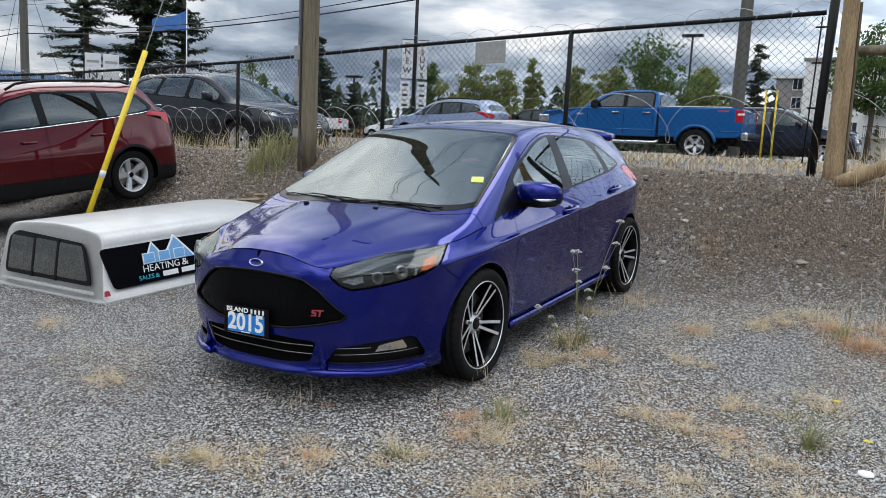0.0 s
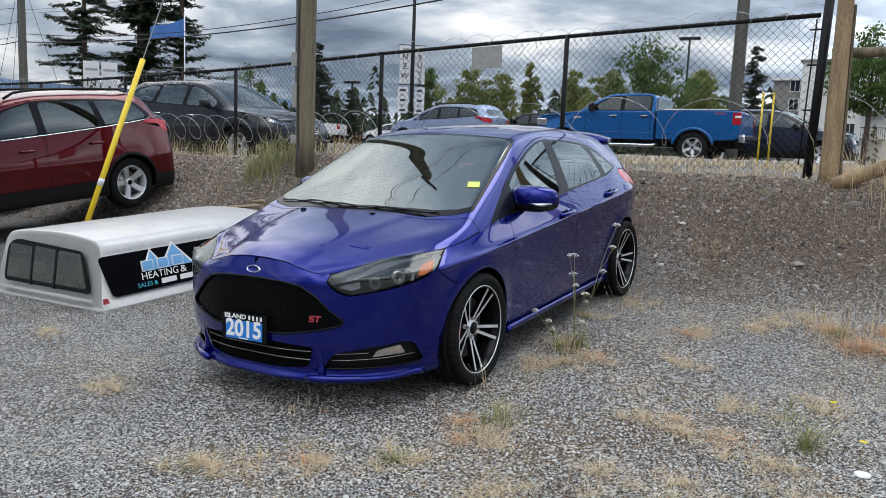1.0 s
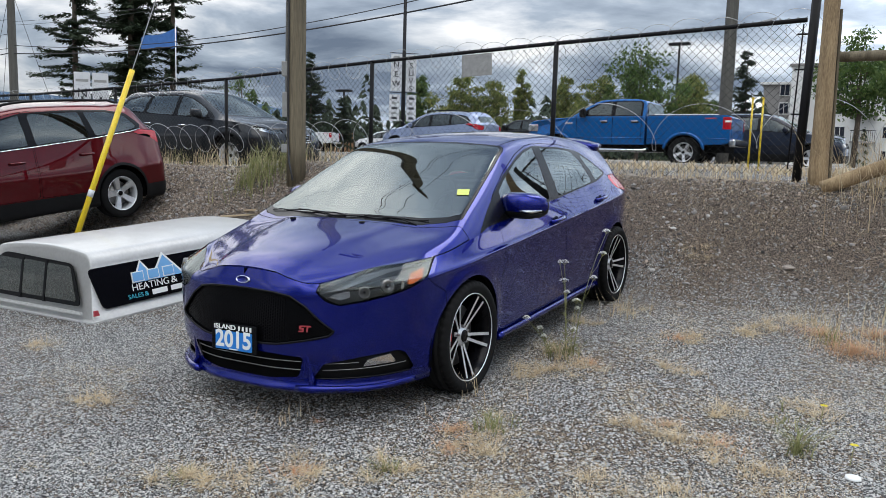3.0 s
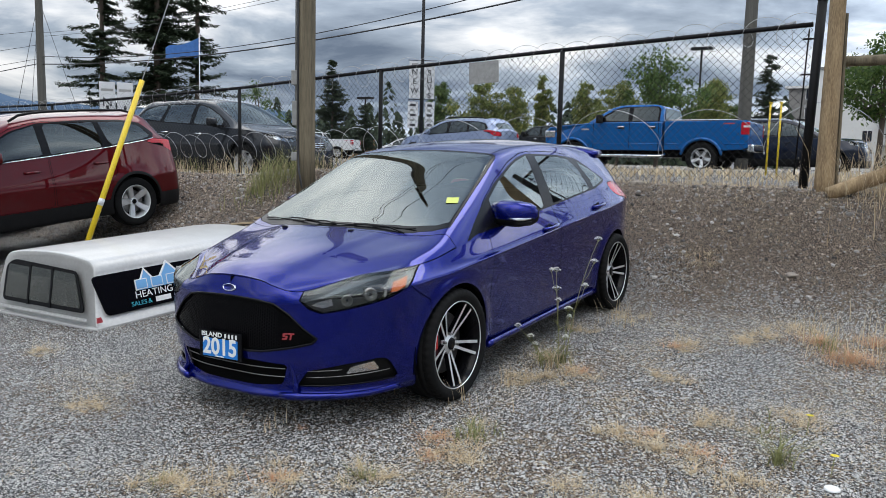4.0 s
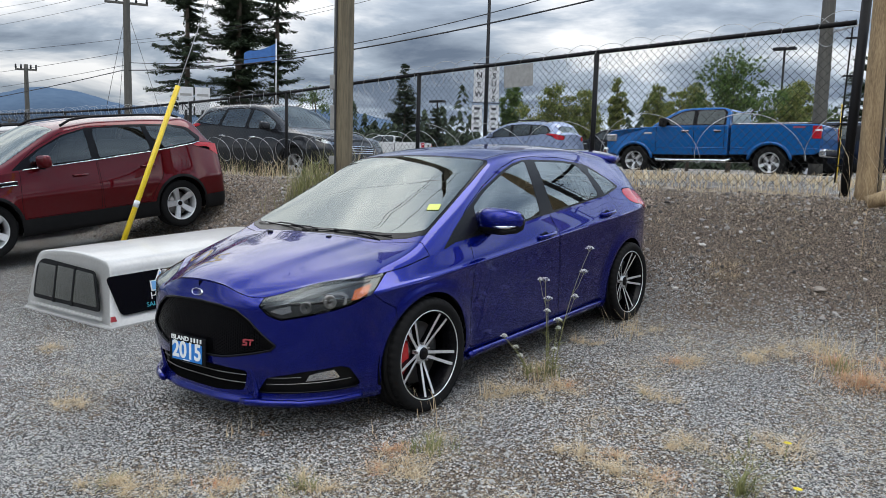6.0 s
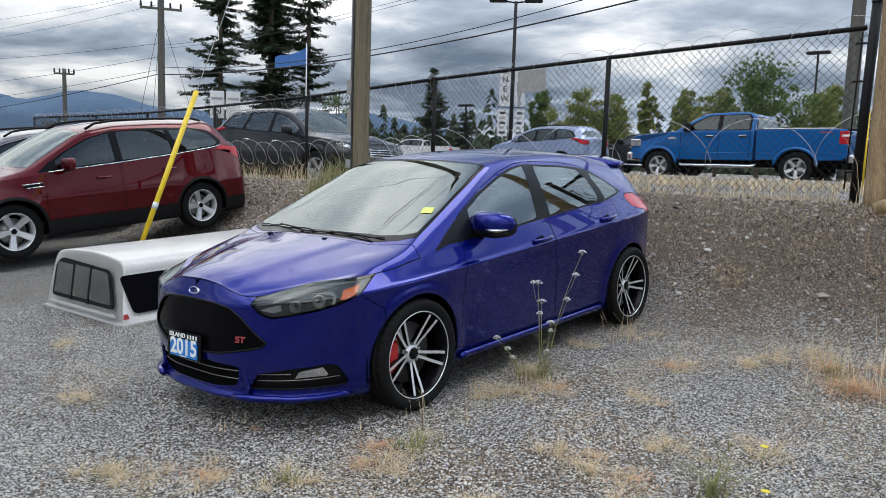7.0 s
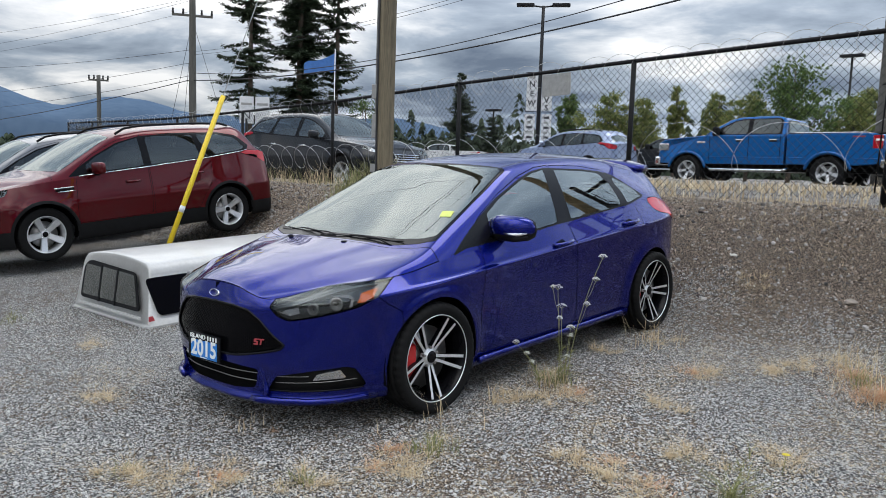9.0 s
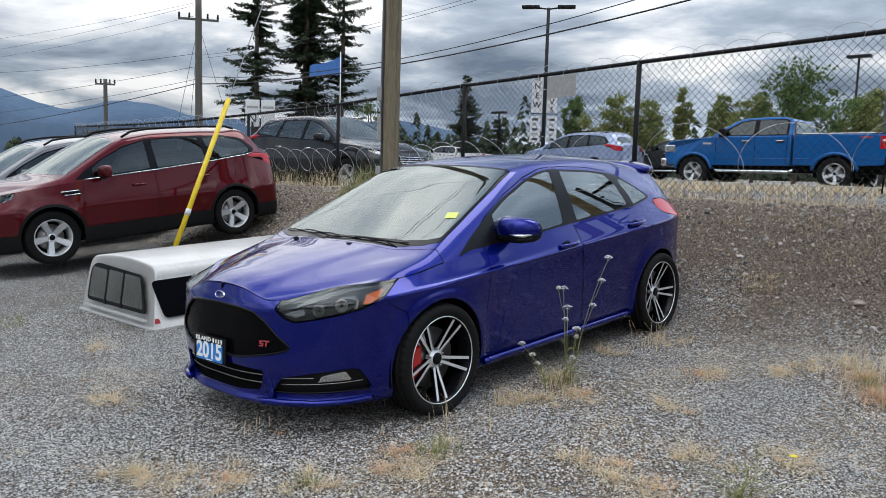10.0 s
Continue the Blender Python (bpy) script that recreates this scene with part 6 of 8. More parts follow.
def tufts():
    rng = np.random.default_rng(11)
    dry = [(1.30, -0.48, 0.20), (1.36, -0.76, 0.15), (0.74, -1.30, 0.12), (0.26, -1.60, 0.12), (0.46, -1.50, 0.12), (1.06, -1.13, 0.10), (1.26, 0.77, 0.17), (1.16, 0.60, 0.14), (1.02, 0.42, 0.12), (1.09, 2.33, 0.14),
           (1.94, -0.10, 0.13), (2.16, -0.20, 0.13), (2.04, -0.84, 0.16), (2.30, -0.74, 0.15), (2.48, -0.36, 0.16), (2.36, 0.34, 0.12), (2.62, 0.55, 0.12), (-0.96, -1.19, 0.08), (1.75, 1.72, 0.12), (2.08, 1.95, 0.14), (1.37, 3.49, 0.12),
           (0.95, 0.95, 0.12), (1.60, -1.15, 0.12), (2.72, -0.62, 0.14), (2.40, 2.60, 0.16), (2.2, 2.3, 0.12), (0.93, 1.75, 0.10), (1.9, 0.9, 0.10), (-2.3, -0.62, 0.10)]
    for x, y, r in dry:
        P = [blades(rng, x, y, int(90 * (r / 0.14)), r * 1.5, 0.050, 2.3, 0.0012), blades(rng, x, y, 16, r * 0.8, 0.19, 0.7, 0.0010)]
        for _ in range(5):
            a, q = rng.uniform(0, 6.283), r * rng.uniform(0.2, 1.5)
            P.append(blades(rng, x + q * math.cos(a), y + 0.8 * q * math.sin(a), int(rng.uniform(18, 60)), r * rng.uniform(0.2, 0.5), rng.uniform(0.05, 0.11), 1.7, 0.0012))
        V, F = joined(P)
        tagged(new("dry_grass_tuft", mesh("dry_grass_tuft", V, F, M_STRAW)), "low straw-coloured dry grass tuft in the gravel", "grass", "dry tufts", "stuff")
    for x, y, r, n, h in ((1.10, -0.56, 0.11, 200, 0.055), (1.20, -0.78, 0.09, 130, 0.05), (0.72, -1.33, 0.09, 130, 0.05), (1.70, 1.66, 0.12, 170, 0.055), (2.32, -0.10, 0.13, 150, 0.05), (0.41, -0.82, 0.03, 30, 0.04), (2.57, 2.22, 0.15, 260, 0.10), (2.80, 1.86, 0.19, 420, 0.13),
                       (2.92, 2.35, 0.15, 200, 0.14), (1.33, 0.80, 0.10, 120, 0.06), (2.03, 0.02, 0.08, 90, 0.045)):
        V, F = blades(rng, x, y, n, r, h, 1.6, 0.0016)
        tagged(new("rusty_weed", mesh("rusty_weed", V, F, M_RUST)), "rust-coloured withered weed in the gravel", "weed", "rusty weeds", "stuff")
    for x, y, r, h, n in ((2.66, -0.04, 0.045, 0.20, 90), (1.11, 0.92, 0.09, 0.16, 90), (1.26, -0.44, 0.11, 0.10, 110), (2.66, 2.0, 0.14, 0.22, 50), (1.06, -1.12, 0.07, 0.09, 60), (0.26, -1.58, 0.09, 0.05, 70), (2.55, 0.32, 0.12, 0.10, 40), (-3.9, -0.75, 0.3, 0.12, 90)):
        V, F = blades(rng, x, y, n, r, h, 1.0, 0.0020)
        tagged(new("green_weed", mesh("green_weed", V, F, M_GREEN)), "green weed tuft among dry grass", "weed", "green weeds", "stuff")
    # tall stalks right of the car, along the bank and under the fence
    P = []
    for x, y, n, r, h in ((2.68, 2.08, 34, 0.22, 0.42), (2.88, 1.9, 20, 0.25, 0.38), (0.25, -0.88, 14, 0.12, 0.14), (0.95, -0.1, 22, 0.22, 0.20), (1.05, 0.35, 20, 0.2, 0.2), (2.75, 4.5, 120, 0.35, 0.65), (3.1, 4.3, 150, 0.5, 0.8), (2.5, 4.75, 60, 0.3, 0.5), (1.13, 2.1, 34, 0.16, 0.30), (1.14, 0.80, 26, 0.16, 0.26), (3.05, 2.6, 40, 0.4, 0.4)):
        P.append(blades(rng, x, y, n, r, h, 0.45, 0.0020))
    for x in np.arange(-12, 2.0, 0.14):
        y = 5.05 - 0.06 * x
        P.append(blades(rng, x, y + rng.uniform(-0.25, 0.3), 16, 0.25, rng.uniform(0.14, 0.32) * (1.5 if x < -4.4 else 1.0), 0.5, 0.003))
    for x in np.arange(-12, 3.2, 0.22):
        for _ in range(6):
            P.append(blades(rng, x, 4.5 - 0.06 * x + rng.uniform(-0.75, 0.5), 12, 0.22, 0.08, 1.4, 0.0019))
    V, F = joined(P)
    tagged(new("dry_verge_grass", mesh("dry_verge_grass", V, F, M_STRAW)), "tall dry straw grass along the fence and bank", "grass", kind="stuff")
    P = []
    for _ in range(8200):
        x, y = rng.uniform(-2.2, 3.6), rng.uniform(-2.0, 4.6)
        if noise.noise((x * 1.6, y * 1.6, 5)) < rng.uniform(-0.10, 0.42) - 0.10 * x:
            continue
        if abs(x) < 1.0 and -1.0 < y < 3.5:
            continue
        P.append(blades(rng, x, y, 7, 0.14, 0.038, 2.4, 0.0011))
    V, F = joined(P)
    tagged(new("straw_litter", mesh("straw_litter", V, F, M_STRAW)), "short dry stems scattered over the gravel", "grass", kind="stuff")
    P = []
    for x in np.arange(-11, -4.6, 0.2):
        P.append(blades(rng, x, 5.15 - 0.06 * x + rng.uniform(-0.2, 0.5), 10, 0.25, 0.4, 0.45, 0.004))
    for _ in range(9):
        P.append(blades(rng, -4.95 + rng.uniform(-0.35, 0.25), 4.55 + rng.uniform(-0.3, 0.3), 40, 0.3, 0.55, 0.6, 0.004))
    V, F = joined(P)
    tagged(new("olive_brush", mesh("olive_brush", V, F, M_GREEN)), "olive green brush beside the wooden utility pole", "shrub", kind="stuff")
    # far verge behind the fence
    P = []
    for _ in range(500):
        x, y = rng.uniform(-16, 4), rng.uniform(7.5, 16)
        P.append(blades(rng, x, y, 6, 0.35, 0.22, 0.5, 0.010))
    V, F = joined(P)
    tagged(new("far_verge_grass", mesh("far_verge_grass", V, F, M_STRAW)), "dry verge grass behind the fence", "grass", kind="stuff")


tufts()


def wild_carrot(base, tips, seed):
    """A stem to the first tip, side stems to the others, each with a domed white flower head."""
    rng = np.random.default_rng(seed)
    z0 = ground_z(*base)
    pl = thing("wild_carrot", Matrix.Translation((*base, z0)), "slender green stem with flat white flower heads", "flower", "white wild flowers")
    heads = [(np.array((x - base[0], y - base[1], z - z0 - 0.012)), r) for x, y, z, r in tips]
    main = heads[0][0]
    way = lambda k: np.array((main[0] * k ** 1.7, main[1] * k ** 1.7, main[2] * k)) + 0.008 * math.sin(5 * k) * np.array((1, -0.5, 0)) * (1 - k)
    tube_part("stem", [way(k) for k in np.linspace(0, 1, 9)], np.linspace(0.0036, 0.0017, 9), M_GREEN, pl, 5)
    for tip, r in heads[1:]:
        k = max(0.15, min(0.9, (tip[2] - 0.16) / main[2]))
        a = way(k)
        tube_part("side_stem", [a, a * 0.45 + tip * 0.55 + np.array((0, 0, -0.02)), tip], 0.0016, M_GREEN, pl, 5)
    for k in (0.12, 0.25, 0.42):
        for _ in range(3):
            a, b = way(k), rng.uniform(0, 6.28)
            q = a + np.array((0.05 * math.cos(b), 0.05 * math.sin(b), 0.03))
            tube_part("leaf_stalk", [a, (a + q) / 2 + np.array((0, 0, 0.012)), q], (0.0016, 0.0022, 0.0006), M_GREEN, pl, 4)
    for (hx, hy, hz), r in heads:
        V, F = [], []
        for _ in range(100):
            a, q = rng.uniform(0, 6.28), r * math.sqrt(rng.random())
            cx, cy, cz = hx + q * math.cos(a), hy + q * math.sin(a), hz + 0.004 + 0.018 * (1 - (q / r) ** 2) + rng.uniform(-0.002, 0.002)
            i, w = len(V), 0.0042
            t = rng.uniform(0, 3)
            V += [(cx + w * math.cos(t + j * 1.571), cy + w * math.sin(t + j * 1.571), cz + rng.uniform(-0.002, 0.002)) for j in range(4)]
            F.append((i, i + 1, i + 2, i + 3))
        under(new("flower_head", mesh("flower_head", V, F, M_UMBEL)), pl, "flat white flower head")
        for j in range(7):
            a = j * 0.9
            tube_part("flower_ray", [(hx, hy, hz - 0.014), (hx + 0.7 * r * math.cos(a), hy + 0.7 * r * math.sin(a), hz + 0.006)], 0.0009, M_GREEN, pl, 4)


for i, (base, tips) in enumerate((((1.17, 0.93), [(1.312, 1.065, 0.924, 0.028), (1.325, 0.974, 0.785, 0.026), (1.271, 0.971, 0.618, 0.026)]),
                                  ((1.12, 0.91), [(1.091, 0.899, 0.713, 0.030), (1.065, 0.880, 0.712, 0.016), (1.118, 0.894, 0.513, 0.022)]),
                                  ((1.10, 0.96), [(1.039, 1.037, 0.565, 0.034)]), ((1.14, 0.95), [(1.163, 0.964, 0.449, 0.030), (1.18, 0.94, 0.40, 0.020)]),
                                  ((1.05, 0.80), [(0.919, 0.706, 0.345, 0.024)]), ((1.08, 0.76), [(1.034, 0.666, 0.299, 0.022), (1.05, 0.70, 0.24, 0.020)]), ((1.15, 0.92), [(1.165, 0.93, 0.26, 0.024)]))):
    wild_carrot(base, tips, i)


def dandelion(x, y):
    d = thing("yellow_flower", Matrix.Translation((x, y, ground_z(x, y))), "small bright yellow flower on the gravel", "flower", "yellow flowers")
    tube_part("stem", [(0, 0, 0), (0.005, 0.0, 0.05), (0.01, 0, 0.10)], 0.002, M_GREEN, d, 5)
    V, F = [], []
    for k in range(14):
        a = k * 0.449
        i = len(V)
        V += [(0.01, 0, 0.10), (0.01 + 0.016 * math.cos(a - 0.2), 0.016 * math.sin(a - 0.2), 0.106), (0.01 + 0.020 * math.cos(a), 0.020 * math.sin(a), 0.104), (0.01 + 0.016 * math.cos(a + 0.2), 0.016 * math.sin(a + 0.2), 0.106)]
        F.append((i, i + 1, i + 2, i + 3))
    under(new("petals", mesh("petals", V, F, M_YELLOWFLOWER)), d)


for x, y in ((2.88, -0.08), (2.72, 0.40)):
    dandelion(x, y)
lid = thing("plastic_disc", Matrix.Translation((2.90, -0.22, ground_z(2.9, -0.22) + 0.004)), "flat white plastic lid lying on the gravel", "litter")
V, F = lathe([(0.0, 0.0), (0.010, 0.0), (0.010, 0.028), (0.007, 0.032), (0.0, 0.033)], 28, "z")
under(new("lid", mesh("lid", V, F, M_LINER, True)), lid)
for k, (x, y, a) in enumerate(((-4.75, 3.72, 12), (-4.62, 3.78, -28))):
    st = part("board", rounded((-0.28, -0.02, 0), (0.28, 0.02, 0.025), 0.003), M_TIMBER, None)
    st.name = "timber_offcut"
    st.matrix_basis = pose(x, y, ground_z(x, y) + 0.01 + 0.02 * k, 0, -6, a)
    tagged(st, "pale broken timber offcut lying on the bank", "timber", "timber offcuts")
for x, y, r in ((0.37, 4.66, 0.09), (1.45, 2.7, 0.05), (2.2, 3.4, 0.06), (-0.2, 4.5, 0.05)):
    V, F = icosa()
    ob = new("stone", mesh("stone", V * (r, r * 0.7, r * 0.45) + np.random.default_rng(int(x * 90) % 50).uniform(-0.12, 0.12, V.shape) * r, F, M_BANKSTONE))
    ob.location = (x, y, ground_z(x, y) + r * 0.15)
    tagged(ob, "rounded brown stone half sunk in the bank", "stone", "bank stones")


# ---- fence, poles, truck cap ----
POSTS = [(2.05, 4.82, 1.24, 3.06), (-0.78, 5.09, 1.10, 2.77), (-3.62, 5.20, 1.06, 2.65), (-6.70, 5.39, 0.98, 2.50), (-9.8, 5.60, 0.95, 2.42), (-12.9, 5.86, 0.95, 2.36), (-16.0, 6.15, 0.95, 2.36), (-19.2, 6.6, 1.0, 2.4), (-22.4, 7.2, 1.0, 2.45)]


def fence():
    f = thing("chain_link_fence", Matrix(), "black chain-link fence topped with coiled razor wire", "fence")
    rail = [(2.03, 4.82, 2.84)] + [(x, y, z) for x, y, _, z in POSTS[1:]]
    for i, (x, y, b, t) in enumerate(POSTS):
        r = 0.045 if i == 0 else 0.030
        tube_part("post", [(x, y, b - 0.15), (x + (0.05 if i == 0 else 0), y, t)], r, M_FENCE, f, 12)
        part("post_cap", rounded((-r, -r, 0), (r, r, 0.02), 0.008), M_FENCE, f, m=Matrix.Translation((x + (0.05 if i == 0 else 0), y, t)))
    for a, b in zip(rail[:-1], rail[1:]):
        tube_part("rail", [a, b], 0.024, M_FENCE, f, 10)
    x, y, b, t = POSTS[0]
    tube_part("tension_bar", [(x - 0.09, y, b + 0.1), (x - 0.05, y, 2.80)], 0.008, M_FENCE, f, 6)
    for z in (1.5, 1.9, 2.35, 2.7):
        tube_part("post_clamp", [(x - 0.10, y, z), (x + 0.03, y, z)], 0.010, M_FENCE, f, 6)
    # woven wire
    pieces = []
    step, amp = 0.044, 0.022
    for (xa, ya, za), (xb, yb, zb), pa, pb in zip(rail[:-1], rail[1:], POSTS[:-1], POSTS[1:]):
        L = math.hypot(xb - xa, yb - ya)
        n = int(L / step)
        ux, uy = (xb - xa) / L, (yb - ya) / L
        for k in range(n):
            s = (k + 0.5) * step
            w = s / L
            top, bot = za + (zb - za) * w + 0.035, pa[2] + (pb[2] - pa[2]) * w + 0.04
            rows = int((top - bot) / 0.044)
            for j in range(rows):
                d = amp * 1.03 * (1 if (j + k) % 2 else -1)
                pieces.append(((xa + ux * (s + d), ya + uy * (s + d), top - j * 0.044), (xa + ux * (s - d), ya + uy * (s - d), top - (j + 1) * 0.044)))
    A, C = np.array([p[0] for p in pieces]), np.array([p[1] for p in pieces])
    t = C - A
    t /= np.linalg.norm(t, axis=1, keepdims=True)
    s1 = np.cross(t, (0, 1, 0))
    s1 /= np.linalg.norm(s1, axis=1, keepdims=True)
    s2 = np.cross(t, s1)
    k = np.array([0, 2.094, 4.189])
    ring = 0.0024 * (np.cos(k)[None, :, None] * s1[:, None] + np.sin(k)[None, :, None] * s2[:, None])
    V = np.concatenate([A[:, None] + ring, C[:, None] + ring], 1).reshape(-1, 3)
    F = (np.arange(len(A))[:, None, None] * 6 + np.array([(0, 1, 4, 3), (1, 2, 5, 4), (2, 0, 3, 5)])[None]).reshape(-1, 4)
    tagged(under(new("chain_mesh", mesh("chain_mesh", V, F, M_CHAIN)), f, "dark woven chain-link wire"), kind="stuff")
    # razor coils: along the rail, and low behind the mesh
    rng = np.random.default_rng(3)

    def coil(path, r, pitch, lift, name, label, thick, wide):
        P, s = [], 0.0
        for (xa, ya, za), (xb, yb, zb) in zip(path[:-1], path[1:]):
            L = math.hypot(xb - xa, yb - ya)
            for k in range(int(L / pitch * 26)):
                w = k / (L / pitch * 26)
                a = s + w * L / pitch * 2 * math.pi
                rr = r * (1 + 0.10 * math.sin(a * 0.37) + 0.07 * math.sin(a * 0.91 + 1))
                P.append((xa + (xb - xa) * w + wide * rr * math.cos(a), ya + (yb - ya) * w + rr * 0.5 * math.cos(a + 0.8), za + (zb - za) * w + lift + rr * math.sin(a)))
            s += L / pitch * 2 * math.pi
        V, F = tube(P, thick, 4, False)
        pcs = [(V, F)]
        for q in P[::2]:
            d = rng.normal(0, 1, 3)
            d *= 0.014 / np.linalg.norm(d)
            a = np.array(q)
            e = np.cross(d, (0, 0.3, 1)) * 0.25
            pcs.append((np.array([a - d, a + e, a + d, a - e]), [(0, 1, 2, 3)]))
        V, F = joined(pcs)
        tagged(under(new(name, mesh(name, V, F, M_RAZOR)), f, label), kind="stuff")
    coil(rail, 0.14, 0.36, -0.04, "razor_wire", "coil of razor wire along the top rail", 0.0026, 1.0)
    low = [(x, y + 0.17, b + 0.57) for x, y, b, t in POSTS[:7]]
    low[0] = (3.6, 5.0, 1.78)
    coil(low[2:], 0.215, 0.45, 0.0, "razor_wire", "low coil of bright razor wire behind the mesh", 0.0045, 0.75)
    coil(low[:3], 0.27, 1.15, 0.05, "razor_wire", "stretched coil of razor wire behind the mesh", 0.0032, 0.8)
    # the board wired to the mesh
    part("fence_board", rounded((-0.225, -0.004, -0.14), (0.225, 0.004, 0.14), 0.002), M_BOXGREY, f, "blank grey board tied to the mesh", m=pose(-1.88, 5.10, 2.545, 0, -2.4, -2.5))


fence()


def log_pole(name, label, a, b, r0, r1, material, category="pole"):
    """A tapered round timber with an uneven skin."""
    ob = thing(name, Matrix.Translation(a), label, category)
    a, b = np.array(a), np.array(b)
    P = [(b - a) * k for k in np.linspace(0, 1, 14)]
    V, F = tube(P, np.linspace(r0, r1, 14), 18)
    V = V + np.array([[0.006 * noise.noise((v[0] * 6, v[1] * 6, v[2] * 1.5)), 0.006 * noise.noise((v[1] * 6, v[0] * 6, v[2] * 1.5 + 9)), 0] for v in V])
    under(new("shaft", mesh("shaft", V, F, material, True)), ob)
    return ob


up = log_pole("utility_pole", "weathered brown wooden utility pole with grey boxes", (-4.32, 4.40, ground_z(-4.32, 4.4) - 0.1), (-4.34, 4.42, 8.55), 0.134, 0.110, M_POLE)
gz0 = ground_z(-4.32, 4.4) - 0.1
for z, h, w in ((2.49 - gz0, 0.20, 0.05), (2.0 - gz0, 0.34, 0.04), (1.40 - gz0, 0.12, 0.05)):
    part("meter_box", rounded((-w, -0.05, -h / 2), (w, 0.05, h / 2), 0.01), M_BOXGREY, up, "grey metal box", m=pose(-0.150, -0.05, z, 0, 0, 25))
tube_part("conduit", [(-0.03, -0.115, 7.2), (-0.03, -0.136, 1.2), (-0.02, -0.14, 0.6), (0.05, -0.20, 0.35), (0.20, -0.30, 0.12)], 0.014, M_CABLE, up, 8, "black cable down the pole")
tube_part("conduit", [(-0.10, -0.06, 7.2), (-0.122, -0.07, 1.0)], 0.018, M_BOXGREY, up, 8)

arm = part("crossarm", rounded((-0.55, -0.05, -0.06), (0.55, 0.05, 0.06), 0.01), M_POLE, up, m=pose(-0.02, -0.12, 7.85, 0, 0, -36))
for x in (-0.5, -0.2, 0.2, 0.5):
    V, F = lathe([(0.0, 0.03), (0.05, 0.05), (0.10, 0.03), (0.16, 0.04), (0.2, 0.0)], 12, "z")
    under(new("insulator", mesh("insulator", V + (x, 0, 0.06), F, M_BOXGREY, True)), arm)
gp = log_pole("gate_post", "pale peeled round timber gate post", (2.27, 4.60, 1.05), (2.25, 4.63, 4.3), 0.092, 0.058, M_POST, "post")
part("gate_plank", rounded((-0.012, -0.03, 0.0), (0.012, 0.03, 1.80), 0.004), M_POLE, gp, "weathered grey plank", m=pose(0.095, 0.10, 0.05, 0, -1, 20))
bm_ = log_pole("cross_log", "weathered grey horizontal log beam", (2.28, 4.80, 2.46), (5.2, 4.95, 2.50), 0.050, 0.055, M_POLE, "beam")
lg = log_pole("fallen_log", "pale round log leaning on the bank", (2.33, 4.36, 1.17), (4.1, 4.60, 1.95), 0.068, 0.080, M_POST, "log")
fp = log_pole("far_post", "weathered round timber post", (4.35, 4.70, 1.1), (4.35, 4.70, 3.6), 0.12, 0.10, M_POLE, "post")


